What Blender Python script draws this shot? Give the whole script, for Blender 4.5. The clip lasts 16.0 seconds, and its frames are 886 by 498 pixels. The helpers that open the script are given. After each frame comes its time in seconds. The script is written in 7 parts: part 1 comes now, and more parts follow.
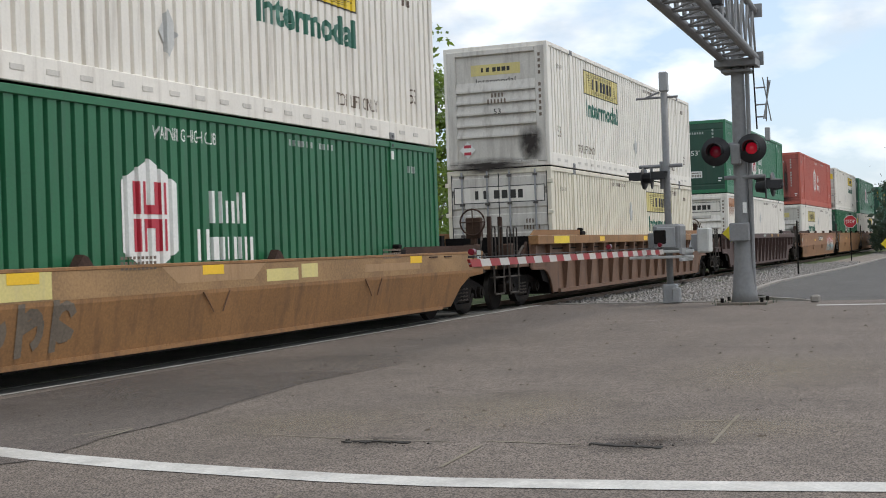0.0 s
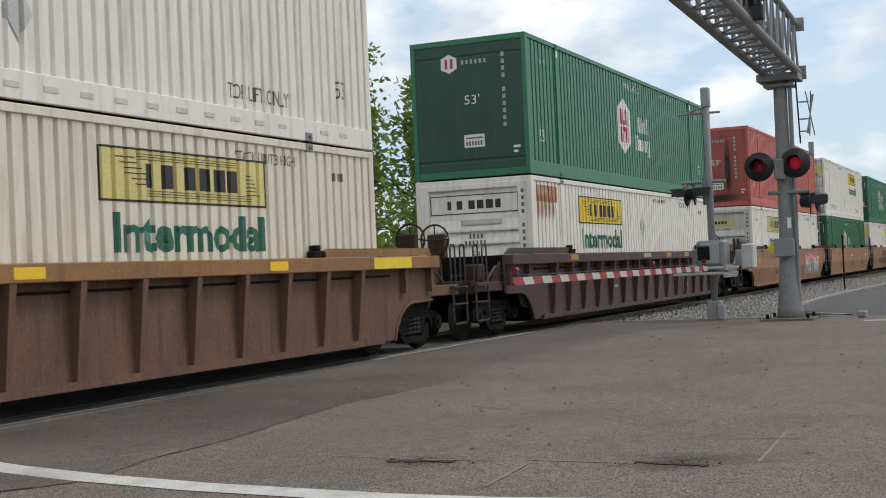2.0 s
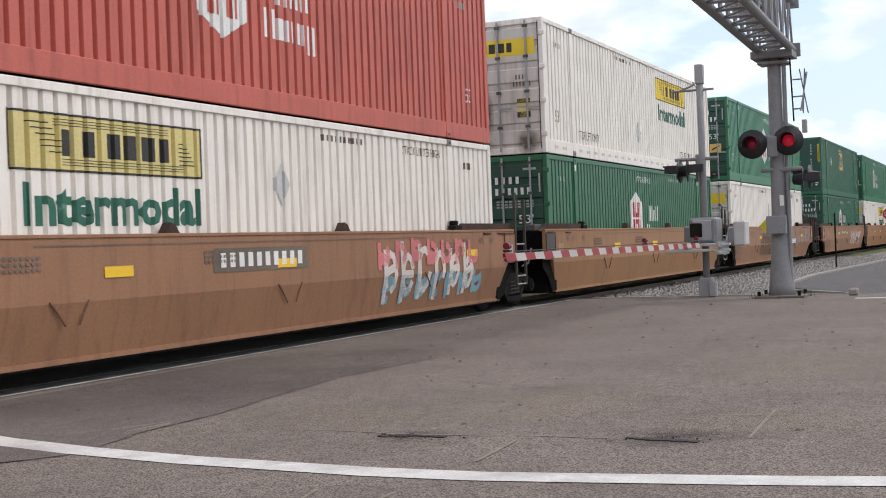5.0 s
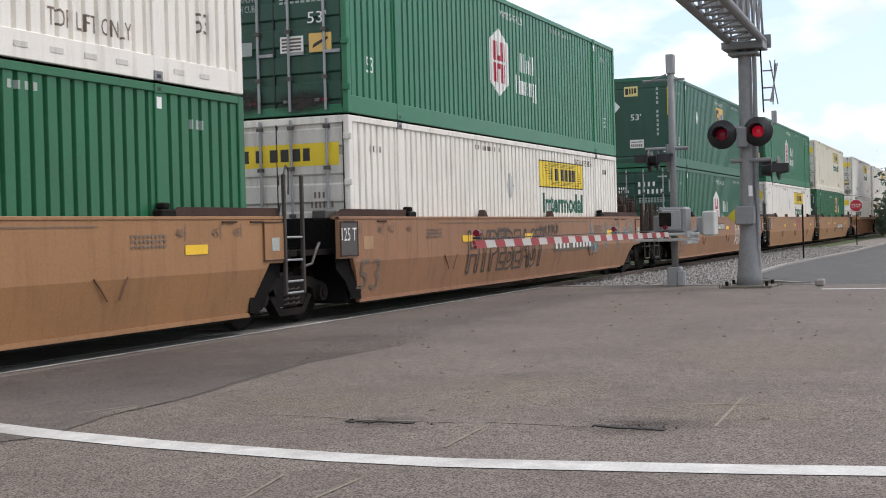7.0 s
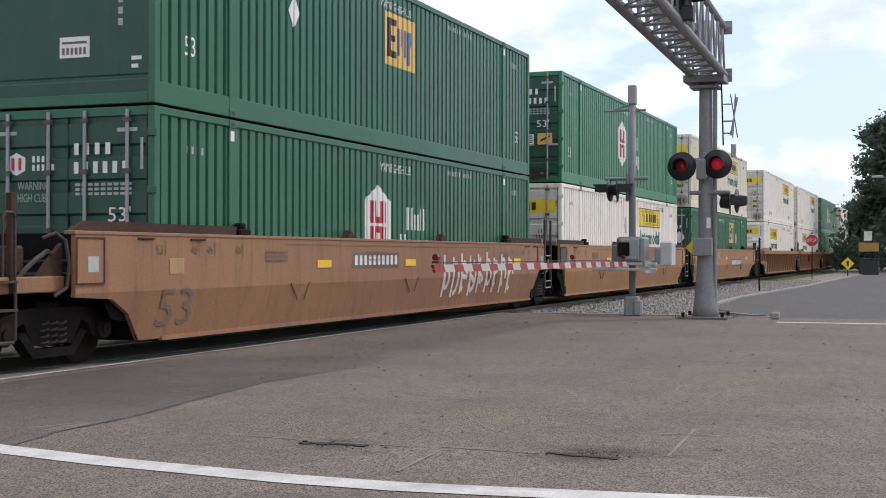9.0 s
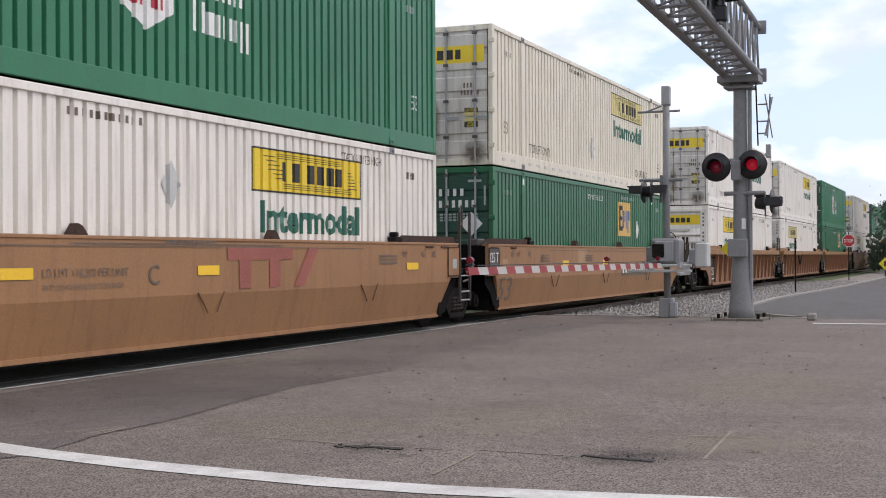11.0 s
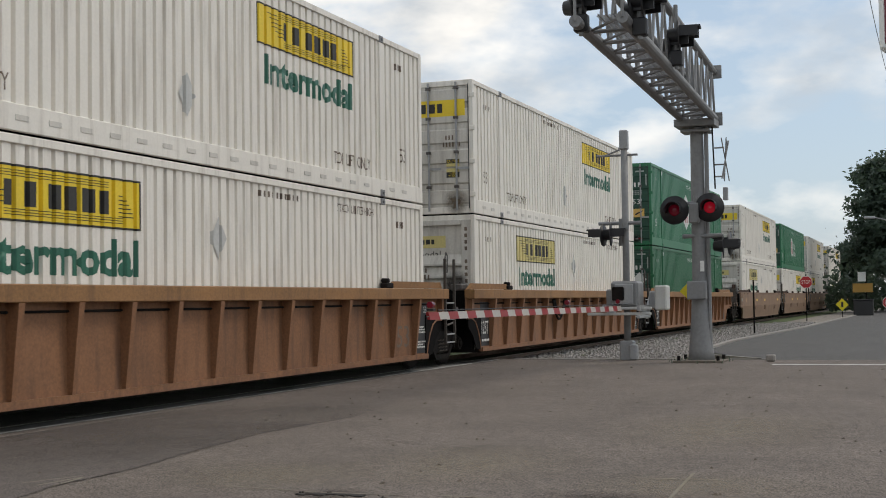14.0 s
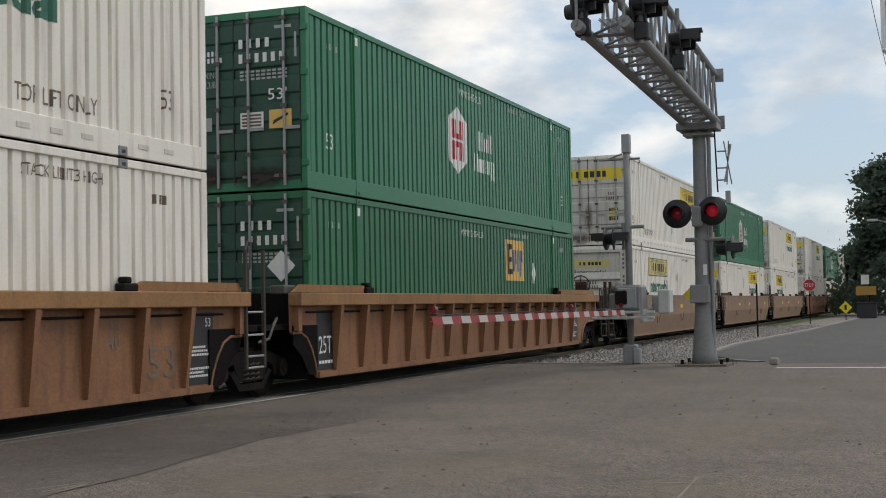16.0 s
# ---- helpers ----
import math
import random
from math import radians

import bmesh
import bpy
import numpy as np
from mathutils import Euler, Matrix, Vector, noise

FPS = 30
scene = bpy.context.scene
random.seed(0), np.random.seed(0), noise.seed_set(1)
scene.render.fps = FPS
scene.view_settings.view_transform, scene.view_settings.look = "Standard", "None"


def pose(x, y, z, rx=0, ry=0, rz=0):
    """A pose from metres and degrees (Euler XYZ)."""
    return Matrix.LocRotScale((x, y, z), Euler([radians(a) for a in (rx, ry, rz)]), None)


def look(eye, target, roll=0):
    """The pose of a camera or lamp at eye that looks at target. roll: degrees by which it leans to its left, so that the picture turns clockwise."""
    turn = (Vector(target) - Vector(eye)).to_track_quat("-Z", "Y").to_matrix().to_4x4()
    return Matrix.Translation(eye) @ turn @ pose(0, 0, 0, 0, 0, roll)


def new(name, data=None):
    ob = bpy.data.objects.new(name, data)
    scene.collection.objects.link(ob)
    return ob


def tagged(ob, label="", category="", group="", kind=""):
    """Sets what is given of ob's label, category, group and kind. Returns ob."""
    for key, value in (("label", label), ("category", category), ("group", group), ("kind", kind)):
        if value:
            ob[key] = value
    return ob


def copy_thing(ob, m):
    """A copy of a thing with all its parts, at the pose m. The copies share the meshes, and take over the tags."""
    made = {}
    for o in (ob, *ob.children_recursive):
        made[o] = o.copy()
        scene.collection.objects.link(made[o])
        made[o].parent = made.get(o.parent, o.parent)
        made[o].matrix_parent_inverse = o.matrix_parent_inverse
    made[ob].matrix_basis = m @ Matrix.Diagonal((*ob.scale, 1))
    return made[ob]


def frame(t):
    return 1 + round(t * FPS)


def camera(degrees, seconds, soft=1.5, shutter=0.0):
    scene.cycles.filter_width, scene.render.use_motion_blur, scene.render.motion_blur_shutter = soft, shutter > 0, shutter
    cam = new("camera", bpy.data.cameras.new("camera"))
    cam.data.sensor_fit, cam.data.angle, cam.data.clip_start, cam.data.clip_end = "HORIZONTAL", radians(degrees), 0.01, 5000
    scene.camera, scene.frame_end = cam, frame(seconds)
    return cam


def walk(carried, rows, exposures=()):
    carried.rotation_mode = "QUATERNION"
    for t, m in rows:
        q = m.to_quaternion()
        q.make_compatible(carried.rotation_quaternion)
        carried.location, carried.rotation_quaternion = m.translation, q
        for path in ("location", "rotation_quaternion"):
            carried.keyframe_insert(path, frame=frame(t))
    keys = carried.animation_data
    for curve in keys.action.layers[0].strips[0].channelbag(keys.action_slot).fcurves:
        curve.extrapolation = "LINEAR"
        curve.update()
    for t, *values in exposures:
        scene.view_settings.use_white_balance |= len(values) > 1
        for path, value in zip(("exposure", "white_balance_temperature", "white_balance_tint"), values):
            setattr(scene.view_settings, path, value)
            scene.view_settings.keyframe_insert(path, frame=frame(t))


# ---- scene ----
# The track runs along +X; the lens stands at the origin, 1.33 m over the rail heads.
EYE = (0.0, 0.0, 1.33)
FACE = 9.21           # near face of the containers
MID = FACE + 1.3      # middle of the track
SPEED = 13.7
SECONDS = 16.0


def aim(yaw, pitch, roll):
    return Matrix.Translation(EYE) @ pose(0, 0, 0, 0, 0, -yaw) @ pose(0, 0, 0, 90 + pitch) @ pose(0, 0, 0, 0, 0, roll)


cam = camera(37.2, SECONDS, soft=1.0, shutter=0.04)
LOOKS = [
    (0.0, 67.79, 0.04, -1.94),
    (0.5, 66.60, 0.59, -1.99),
    (1.0, 65.81, 1.06, -2.04),
    (1.5, 65.74, 1.27, -2.39),
    (2.0, 65.98, 0.93, -2.52),
    (2.5, 65.97, 0.57, -2.76),
    (3.0, 66.14, 0.43, -2.72),
    (3.5, 66.01, 0.65, -2.47),
    (4.0, 66.11, 0.67, -2.64),
    (4.5, 66.10, 0.27, -2.38),
    (7.0, 67.55, -0.78, -1.50),
    (7.5, 67.94, 0.16, -0.76),
    (8.0, 68.32, -0.05, -0.39),
    (8.5, 69.52, 0.22, 0.13),
    (11.0, 67.88, 0.36, -0.28),
    (11.5, 68.47, -0.02, -0.35),
    (12.0, 69.03, -0.25, -0.44),
    (12.5, 69.66, 0.38, -0.38),
    (13.0, 70.07, 1.75, -0.47),
    (13.5, 69.89, 2.11, -0.60),
    (14.0, 69.62, 2.29, -0.80),
    (14.5, 69.69, 2.38, -0.86),
    (15.0, 69.80, 2.44, -1.02),
    (15.5, 69.77, 2.37, -1.02),
    (16.0, 69.50, 2.50, -1.07),
]
walk(cam, [(t, aim(a, b, c)) for t, a, b, c in LOOKS],
     [(0.0, 0.10, 6680, 10), (1.0, 0.10, 6680, 10), (2.0, -0.08, 6720, 10), (2.6, 0.0, 6720, 12), (3.0, 0.33, 6720, 15), (3.5, 0.31, 6700, 15), (4.5, 0.27, 6720, 16), (7.0, 0.33, 6650, 14), (7.5, 0.38, 6650, 15), (8.0, 0.31, 6650, 16), (8.5, 0.26, 6600, 16), (11.0, 0.24, 6660, 18), (12.0, 0.19, 6710, 16), (12.5, 0.15, 6700, 10), (13.2, 0.00, 6750, 10), (14.0, -0.27, 6880, 10), (15.0, -0.30, 6880, 10), (16.0, -0.30, 6850, 10)])

# ---- world, sun, exposure ----
world = bpy.data.worlds.new("sky")
scene.world = world
world.use_nodes = True
SUN_ELEVATION, SUN_AZIMUTH = 52.0, 142.0   # azimuth clockwise from +Y


def build_world():
    nt = world.node_tree
    nt.nodes.clear()
    N, L = nt.nodes.new, nt.links.new
    out, bg = N("ShaderNodeOutputWorld"), N("ShaderNodeBackground")
    sky = N("ShaderNodeTexSky")
    sky.sky_type, sky.sun_disc = "NISHITA", False
    sky.sun_elevation, sky.sun_rotation = radians(SUN_ELEVATION), radians(SUN_AZIMUTH)
    sky.air_density, sky.dust_density = 1.0, 1.5
    co = N("ShaderNodeTexCoord")
    mp = N("ShaderNodeMapping")
    mp.inputs["Scale"].default_value = (1.0, 1.0, 2.2)
    mp.inputs["Location"].default_value = (0.35, 0.1, 0.0)
    L(co.outputs["Generated"], mp.inputs["Vector"])
    n1, n2 = N("ShaderNodeTexNoise"), N("ShaderNodeTexNoise")
    n1.inputs["Scale"].default_value, n1.inputs["Detail"].default_value, n1.inputs["Roughness"].default_value = 4.2, 9.0, 0.52
    n2.inputs["Scale"].default_value, n2.inputs["Detail"].default_value = 9.0, 6.0
    L(mp.outputs[0], n1.inputs["Vector"])
    L(mp.outputs[0], n2.inputs["Vector"])
    cover = N("ShaderNodeMapRange")
    cover.inputs["From Min"].default_value, cover.inputs["From Max"].default_value = 0.43, 0.57
    L(n1.outputs["Fac"], cover.inputs["Value"])
    shade = N("ShaderNodeValToRGB")
    shade.color_ramp.elements[0].position, shade.color_ramp.elements[0].color = 0.34, (5.0, 5.5, 6.1, 1)
    shade.color_ramp.elements[1].position, shade.color_ramp.elements[1].color = 0.60, (9.8, 9.7, 9.5, 1)
    L(n2.outputs["Fac"], shade.inputs["Fac"])
    blue = N("ShaderNodeMix")
    blue.data_type = "RGBA"
    blue.inputs[0].default_value = 0.55
    L(sky.outputs[0], blue.inputs[6])
    blue.inputs[7].default_value = (4.6, 6.0, 7.8, 1)
    mix = N("ShaderNodeMix")
    mix.data_type = "RGBA"
    L(cover.outputs[0], mix.inputs[0])
    L(blue.outputs[2], mix.inputs[6])
    L(shade.outputs[0], mix.inputs[7])
    L(mix.outputs[2], bg.inputs["Color"])
    bg.inputs["Strength"].default_value = 0.14
    L(bg.outputs[0], out.inputs["Surface"])


build_world()
sun = new("sun", bpy.data.lights.new("sun", "SUN"))
sun.data.energy, sun.data.angle, sun.data.color = 1.25, radians(14), (1.0, 0.96, 0.9)
_a, _e = radians(SUN_AZIMUTH), radians(SUN_ELEVATION)
sun.matrix_world = look((math.sin(_a) * math.cos(_e) * 50, math.cos(_a) * math.cos(_e) * 50, math.sin(_e) * 50), (0, 0, 0))


# ---- materials ----
def material(name, color, rough=0.6, metal=0.0, vary=0.12, grain=30.0, blotch=1.2, stain=None, stain_amount=0.0,
             streak=False, bump=0.0, bump_scale=120.0, spec=0.5, emit=None, each=0.0):
    m = bpy.data.materials.new(name)
    m.use_nodes = True
    nt = m.node_tree
    N, L = nt.nodes.new, nt.links.new
    b = nt.nodes["Principled BSDF"]
    b.inputs["Roughness"].default_value, b.inputs["Metallic"].default_value = rough, metal
    b.inputs["Specular IOR Level"].default_value = spec
    co = N("ShaderNodeTexCoord")
    fine, wide = N("ShaderNodeTexNoise"), N("ShaderNodeTexNoise")
    fine.inputs["Scale"].default_value, fine.inputs["Detail"].default_value = grain, 4
    wide.inputs["Scale"].default_value, wide.inputs["Detail"].default_value = blotch, 5
    L(co.outputs["Object"], fine.inputs["Vector"])
    L(co.outputs["Object"], wide.inputs["Vector"])
    add = N("ShaderNodeMath")
    add.operation = "ADD"
    L(fine.outputs["Fac"], add.inputs[0])
    L(wide.outputs["Fac"], add.inputs[1])
    rng = N("ShaderNodeMapRange")
    rng.inputs["From Min"].default_value, rng.inputs["From Max"].default_value = 0.7, 1.3
    rng.inputs["To Min"].default_value, rng.inputs["To Max"].default_value = 1 - vary, 1 + vary
    L(add.outputs[0], rng.inputs["Value"])
    last = rng.outputs[0]
    if each:
        info, er = N("ShaderNodeObjectInfo"), N("ShaderNodeMapRange")
        er.inputs["To Min"].default_value, er.inputs["To Max"].default_value = 1 - each, 1 + each
        L(info.outputs["Random"], er.inputs["Value"])
        mul = N("ShaderNodeMath")
        mul.operation = "MULTIPLY"
        L(last, mul.inputs[0])
        L(er.outputs[0], mul.inputs[1])
        last = mul.outputs[0]
    tone = N("ShaderNodeVectorMath")
    tone.operation = "SCALE"
    tone.inputs[0].default_value = color
    L(last, tone.inputs["Scale"])
    result = tone.outputs[0]
    if stain:
        mp, sn, sr = N("ShaderNodeMapping"), N("ShaderNodeTexNoise"), N("ShaderNodeMapRange")
        mp.inputs["Scale"].default_value = (3.5, 3.5, 0.35) if streak else (1.0, 1.0, 1.0)
        L(co.outputs["Object"], mp.inputs["Vector"])
        L(mp.outputs[0], sn.inputs["Vector"])
        sn.inputs["Scale"].default_value, sn.inputs["Detail"].default_value = 1.6, 7
        sn.inputs["Roughness"].default_value = 0.65
        sr.inputs["From Min"].default_value, sr.inputs["From Max"].default_value = 0.5, 0.75
        sr.inputs["To Max"].default_value = stain_amount
        L(sn.outputs["Fac"], sr.inputs["Value"])
        mx = N("ShaderNodeMix")
        mx.data_type = "RGBA"
        L(sr.outputs[0], mx.inputs[0])
        L(result, mx.inputs[6])
        mx.inputs[7].default_value = (*stain, 1)
        result = mx.outputs[2]
    L(result, b.inputs["Base Color"])
    if bump:
        bn, bp = N("ShaderNodeTexNoise"), N("ShaderNodeBump")
        bn.inputs["Scale"].default_value, bn.inputs["Detail"].default_value = bump_scale, 5
        L(co.outputs["Object"], bn.inputs["Vector"])
        bp.inputs["Strength"].default_value, bp.inputs["Distance"].default_value = bump, 0.01
        L(bn.outputs["Fac"], bp.inputs["Height"])
        L(bp.outputs[0], b.inputs["Normal"])
    if emit:
        b.inputs["Emission Color"].default_value = (*emit[:3], 1)
        b.inputs["Emission Strength"].default_value = emit[3]
    return m


RUST = (0.10, 0.055, 0.03)
M = dict(
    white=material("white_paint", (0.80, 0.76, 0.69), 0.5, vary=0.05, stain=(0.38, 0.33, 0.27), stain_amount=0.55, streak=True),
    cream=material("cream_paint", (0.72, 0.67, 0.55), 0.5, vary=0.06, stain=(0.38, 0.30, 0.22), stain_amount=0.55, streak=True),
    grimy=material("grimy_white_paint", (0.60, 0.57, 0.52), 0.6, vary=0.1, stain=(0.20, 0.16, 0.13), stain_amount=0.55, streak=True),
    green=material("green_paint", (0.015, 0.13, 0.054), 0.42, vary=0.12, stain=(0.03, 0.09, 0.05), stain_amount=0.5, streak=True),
    # lightened copy of green: the stronger light on upper containers, put into the colour
    lit_green=material("lit_green_paint", (0.02, 0.168, 0.078), 0.4, vary=0.12, stain=(0.035, 0.11, 0.065), stain_amount=0.45, streak=True),
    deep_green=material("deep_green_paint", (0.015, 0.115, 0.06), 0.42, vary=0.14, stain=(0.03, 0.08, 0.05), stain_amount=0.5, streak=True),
    # green for the grimy container ends, their shade put into the darker base colour
    shaded_end_green=material("shaded_end_green_paint", (0.014, 0.064, 0.041), 0.5, vary=0.14, stain=(0.05, 0.08, 0.06), stain_amount=0.5, streak=True),
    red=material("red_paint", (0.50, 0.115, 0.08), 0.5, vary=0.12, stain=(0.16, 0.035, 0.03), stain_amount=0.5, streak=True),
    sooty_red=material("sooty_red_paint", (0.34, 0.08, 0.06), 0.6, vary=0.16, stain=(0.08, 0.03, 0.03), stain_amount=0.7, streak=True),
    tan=material("tan_paint", (0.285, 0.142, 0.072), 0.6, vary=0.16, blotch=0.6, stain=(0.17, 0.08, 0.042), stain_amount=0.8, streak=True, bump=0.1),
    tan_gold=material("golden_tan_paint", (0.31, 0.156, 0.066), 0.6, vary=0.14, blotch=0.6, stain=(0.20, 0.095, 0.042), stain_amount=0.7, streak=True, bump=0.1),
    pale_tan=material("pale_tan_paint", (0.38, 0.235, 0.12), 0.6, vary=0.15, stain=(0.24, 0.13, 0.06), stain_amount=0.7, streak=True),
    band_ochre=material("weathered_ochre_band", (0.31, 0.185, 0.085), 0.65, vary=0.28, blotch=1.2, stain=(0.17, 0.09, 0.045), stain_amount=0.85),
    end_grey=material("dark_grey_end_paint", (0.075, 0.066, 0.06), 0.65, vary=0.25, stain=(0.04, 0.035, 0.03), stain_amount=0.6),
    ochre=material("ochre_weathered_paint", (0.27, 0.135, 0.05), 0.65, vary=0.25, blotch=0.8, stain=RUST, stain_amount=0.7, streak=True, bump=0.15),
    ribbed=material("rusty_brown_paint", (0.145, 0.076, 0.045), 0.7, vary=0.28, blotch=0.9, stain=(0.055, 0.034, 0.026), stain_amount=0.85, streak=True, bump=0.2),
    maroon=material("dark_brown_paint", (0.072, 0.04, 0.034), 0.65, vary=0.3, stain=(0.05, 0.03, 0.028), stain_amount=0.7, streak=True, bump=0.2),
    orange=material("orange_brown_paint", (0.235, 0.108, 0.05), 0.65, vary=0.26, blotch=0.9, stain=(0.10, 0.05, 0.03), stain_amount=0.85, streak=True, bump=0.15),
    umber=material("faded_umber_paint", (0.25, 0.155, 0.10), 0.7, vary=0.15, stain=(0.12, 0.08, 0.06), stain_amount=0.6, streak=True),
    rust_paint=material("rusted_white_paint", (0.42, 0.21, 0.115), 0.8, vary=0.35, grain=14, stain=(0.62, 0.52, 0.44), stain_amount=0.8),
    dark_steel=material("dirty_dark_steel", (0.012, 0.0105, 0.01), 0.8, 0.0, vary=0.4, grain=14, stain=(0.035, 0.024, 0.017), stain_amount=0.55, bump=0.3, spec=0.12),
    rusty=material("rusty_brown_gear", (0.055, 0.032, 0.024), 0.75, vary=0.35, stain=RUST, stain_amount=0.6, bump=0.3, spec=0.2),
    coil=material("dusty_spring_steel", (0.07, 0.06, 0.052), 0.7, vary=0.3, spec=0.2),
    wheel=material("wheel_steel", (0.012, 0.0095, 0.008), 0.75, 0.0, vary=0.3, stain=(0.045, 0.026, 0.016), stain_amount=0.5, spec=0.15),
    tread=material("worn_wheel_tread", (0.06, 0.055, 0.05), 0.5, 0.5, vary=0.1),
    rail=material("rail_steel", (0.16, 0.11, 0.08), 0.6, 0.5, vary=0.25, stain=RUST, stain_amount=0.6),
    rail_top=material("polished_rail_head", (0.55, 0.54, 0.52), 0.28, 0.95, vary=0.08),
    galv=material("galvanised_steel", (0.22, 0.222, 0.225), 0.6, 0.1, vary=0.12, grain=18, blotch=3, stain=(0.26, 0.26, 0.25), stain_amount=0.5, streak=True),
    silver=material("aluminium_paint", (0.34, 0.345, 0.35), 0.5, 0.15, vary=0.1, stain=(0.25, 0.25, 0.25), stain_amount=0.4, streak=True),
    pale_steel=material("pale_aluminium_sheet", (0.52, 0.52, 0.5), 0.5, 0.1, vary=0.1, stain=(0.3, 0.29, 0.27), stain_amount=0.4),
    footing=material("stained_footing", (0.15, 0.125, 0.10), 0.9, vary=0.3, bump=0.3),
    pale_edge=material("pale_worn_concrete", (0.44, 0.42, 0.39), 0.85, vary=0.25, grain=12, blotch=0.8, stain=(0.12, 0.105, 0.09), stain_amount=0.9),
    # grimy concrete, its base darkened further in place of the train's shadow
    panel=material("grimy_shaded_panel", (0.20, 0.19, 0.172), 0.9, vary=0.3, grain=20, blotch=1.5, stain=(0.08, 0.072, 0.065), stain_amount=0.7, bump=0.3, each=0.12),
    handrail=material("worn_steel_handrail", (0.09, 0.08, 0.075), 0.6, 0.1, vary=0.3),
    black=material("black_paint", (0.018, 0.018, 0.02), 0.5, vary=0.2),
    yellow=material("yellow_sign_paint", (0.80, 0.58, 0.03), 0.5, vary=0.08, stain=(0.45, 0.33, 0.05), stain_amount=0.35, streak=True),
    pale_yellow=material("faded_yellow_sign_paint", (0.66, 0.56, 0.22), 0.55, vary=0.12, stain=(0.5, 0.42, 0.25), stain_amount=0.5, streak=True),
    reflector=material("yellow_reflective_tape", (0.85, 0.52, 0.02), 0.4, vary=0.08),
    ink_green=material("green_lettering", (0.015, 0.12, 0.075), 0.5, vary=0.15),
    ink_black=material("black_lettering", (0.03, 0.028, 0.025), 0.6, vary=0.25),
    ink_white=material("white_lettering", (0.75, 0.75, 0.72), 0.55, vary=0.1),
    ink_faint=material("worn_white_lettering", (0.36, 0.40, 0.37), 0.6, vary=0.2),
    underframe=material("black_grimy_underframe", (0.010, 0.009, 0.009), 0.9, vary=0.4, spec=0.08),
    ink_grey=material("worn_grey_lettering", (0.16, 0.12, 0.09), 0.7, vary=0.3),
    ink_red=material("red_lettering", (0.45, 0.03, 0.05), 0.5, vary=0.12),
    ink_blue=material("blue_lettering", (0.06, 0.14, 0.30), 0.5, vary=0.12),
    gold_sign=material("gold_sign_paint", (0.72, 0.46, 0.13), 0.5, vary=0.1),
    faded_red=material("faded_red_lettering", (0.30, 0.09, 0.065), 0.65, vary=0.25),
    graffiti_grey=material("grey_spray_paint", (0.15, 0.12, 0.09), 0.7, vary=0.3),
    graffiti_dark=material("dark_spray_paint", (0.075, 0.058, 0.045), 0.7, vary=0.3),
    graffiti_blue=material("blue_spray_paint", (0.17, 0.33, 0.38), 0.6, vary=0.3),
    graffiti_pink=material("pink_spray_paint", (0.55, 0.16, 0.16), 0.6, vary=0.3),
    graffiti_white=material("white_spray_paint", (0.6, 0.55, 0.5), 0.6, vary=0.2),
    seam=material("tarred_crack", (0.03, 0.026, 0.022), 0.85, vary=0.3),
    line=material("worn_white_road_paint", (0.53, 0.515, 0.485), 0.8, vary=0.2, grain=45, blotch=3.5, stain=(0.24, 0.22, 0.20), stain_amount=0.75, bump=0.2),
    yellow_mark=material("faded_yellow_road_mark", (0.205, 0.178, 0.128), 0.85, vary=0.35, grain=45, blotch=5, stain=(0.17, 0.155, 0.135), stain_amount=1.0),
    concrete=material("weathered_concrete", (0.27, 0.25, 0.225), 0.85, vary=0.15, bump=0.3),
    stone=material("ballast_stone", (0.34, 0.32, 0.30), 0.9, vary=0.4, grain=9, blotch=5, stain=(0.12, 0.09, 0.07), stain_amount=0.5),
    gravel=material("gravel_bed", (0.21, 0.185, 0.16), 0.95, vary=0.5, grain=22, blotch=2, bump=1.0, bump_scale=30),
    tie=material("creosoted_timber", (0.07, 0.05, 0.038), 0.85, vary=0.3),
    grass=material("rough_grass", (0.06, 0.085, 0.025), 0.95, vary=0.4, grain=6, blotch=0.15, stain=(0.16, 0.13, 0.08), stain_amount=0.5, bump=0.6, bump_scale=20),
    bark=material("bark", (0.10, 0.08, 0.06), 0.9, vary=0.35, grain=12, bump=0.6, bump_scale=25),
    lens_on=material("lit_red_lens", (0.26, 0.008, 0.015), 0.25, vary=0.05, emit=(1.0, 0.02, 0.06, 0.16)),
    lens_dim=material("dim_red_lens", (0.10, 0.006, 0.014), 0.25, vary=0.1, emit=(1.0, 0.02, 0.1, 0.03)),
    gate_white=material("white_gate_sheeting", (0.58, 0.55, 0.51), 0.4, vary=0.05),
    gate_red=material("red_gate_sheeting", (0.36, 0.025, 0.03), 0.4, vary=0.08),
    stop_red=material("stop_sign_red", (0.45, 0.02, 0.03), 0.4, vary=0.06),
    sign_yellow=material("warning_sign_yellow", (0.75, 0.62, 0.02), 0.4, vary=0.06),
    sign_amber=material("amber_sign", (0.40, 0.22, 0.04), 0.5, vary=0.1),
    maroon_sign=material("maroon_sign_face", (0.16, 0.03, 0.045), 0.5, vary=0.1),
)


def leafy(name, color, through_color):
    m = material(name, color, 0.55, vary=0.45, grain=2.2, blotch=0.7)
    nt = m.node_tree
    N, L = nt.nodes.new, nt.links.new
    b, out = nt.nodes["Principled BSDF"], nt.nodes["Material Output"]
    tr, mx = N("ShaderNodeBsdfTranslucent"), N("ShaderNodeMixShader")
    tr.inputs["Color"].default_value = (*through_color, 1)
    mx.inputs[0].default_value = 0.45
    L(b.outputs[0], mx.inputs[1])
    L(tr.outputs[0], mx.inputs[2])
    L(mx.outputs[0], out.inputs["Surface"])
    return m


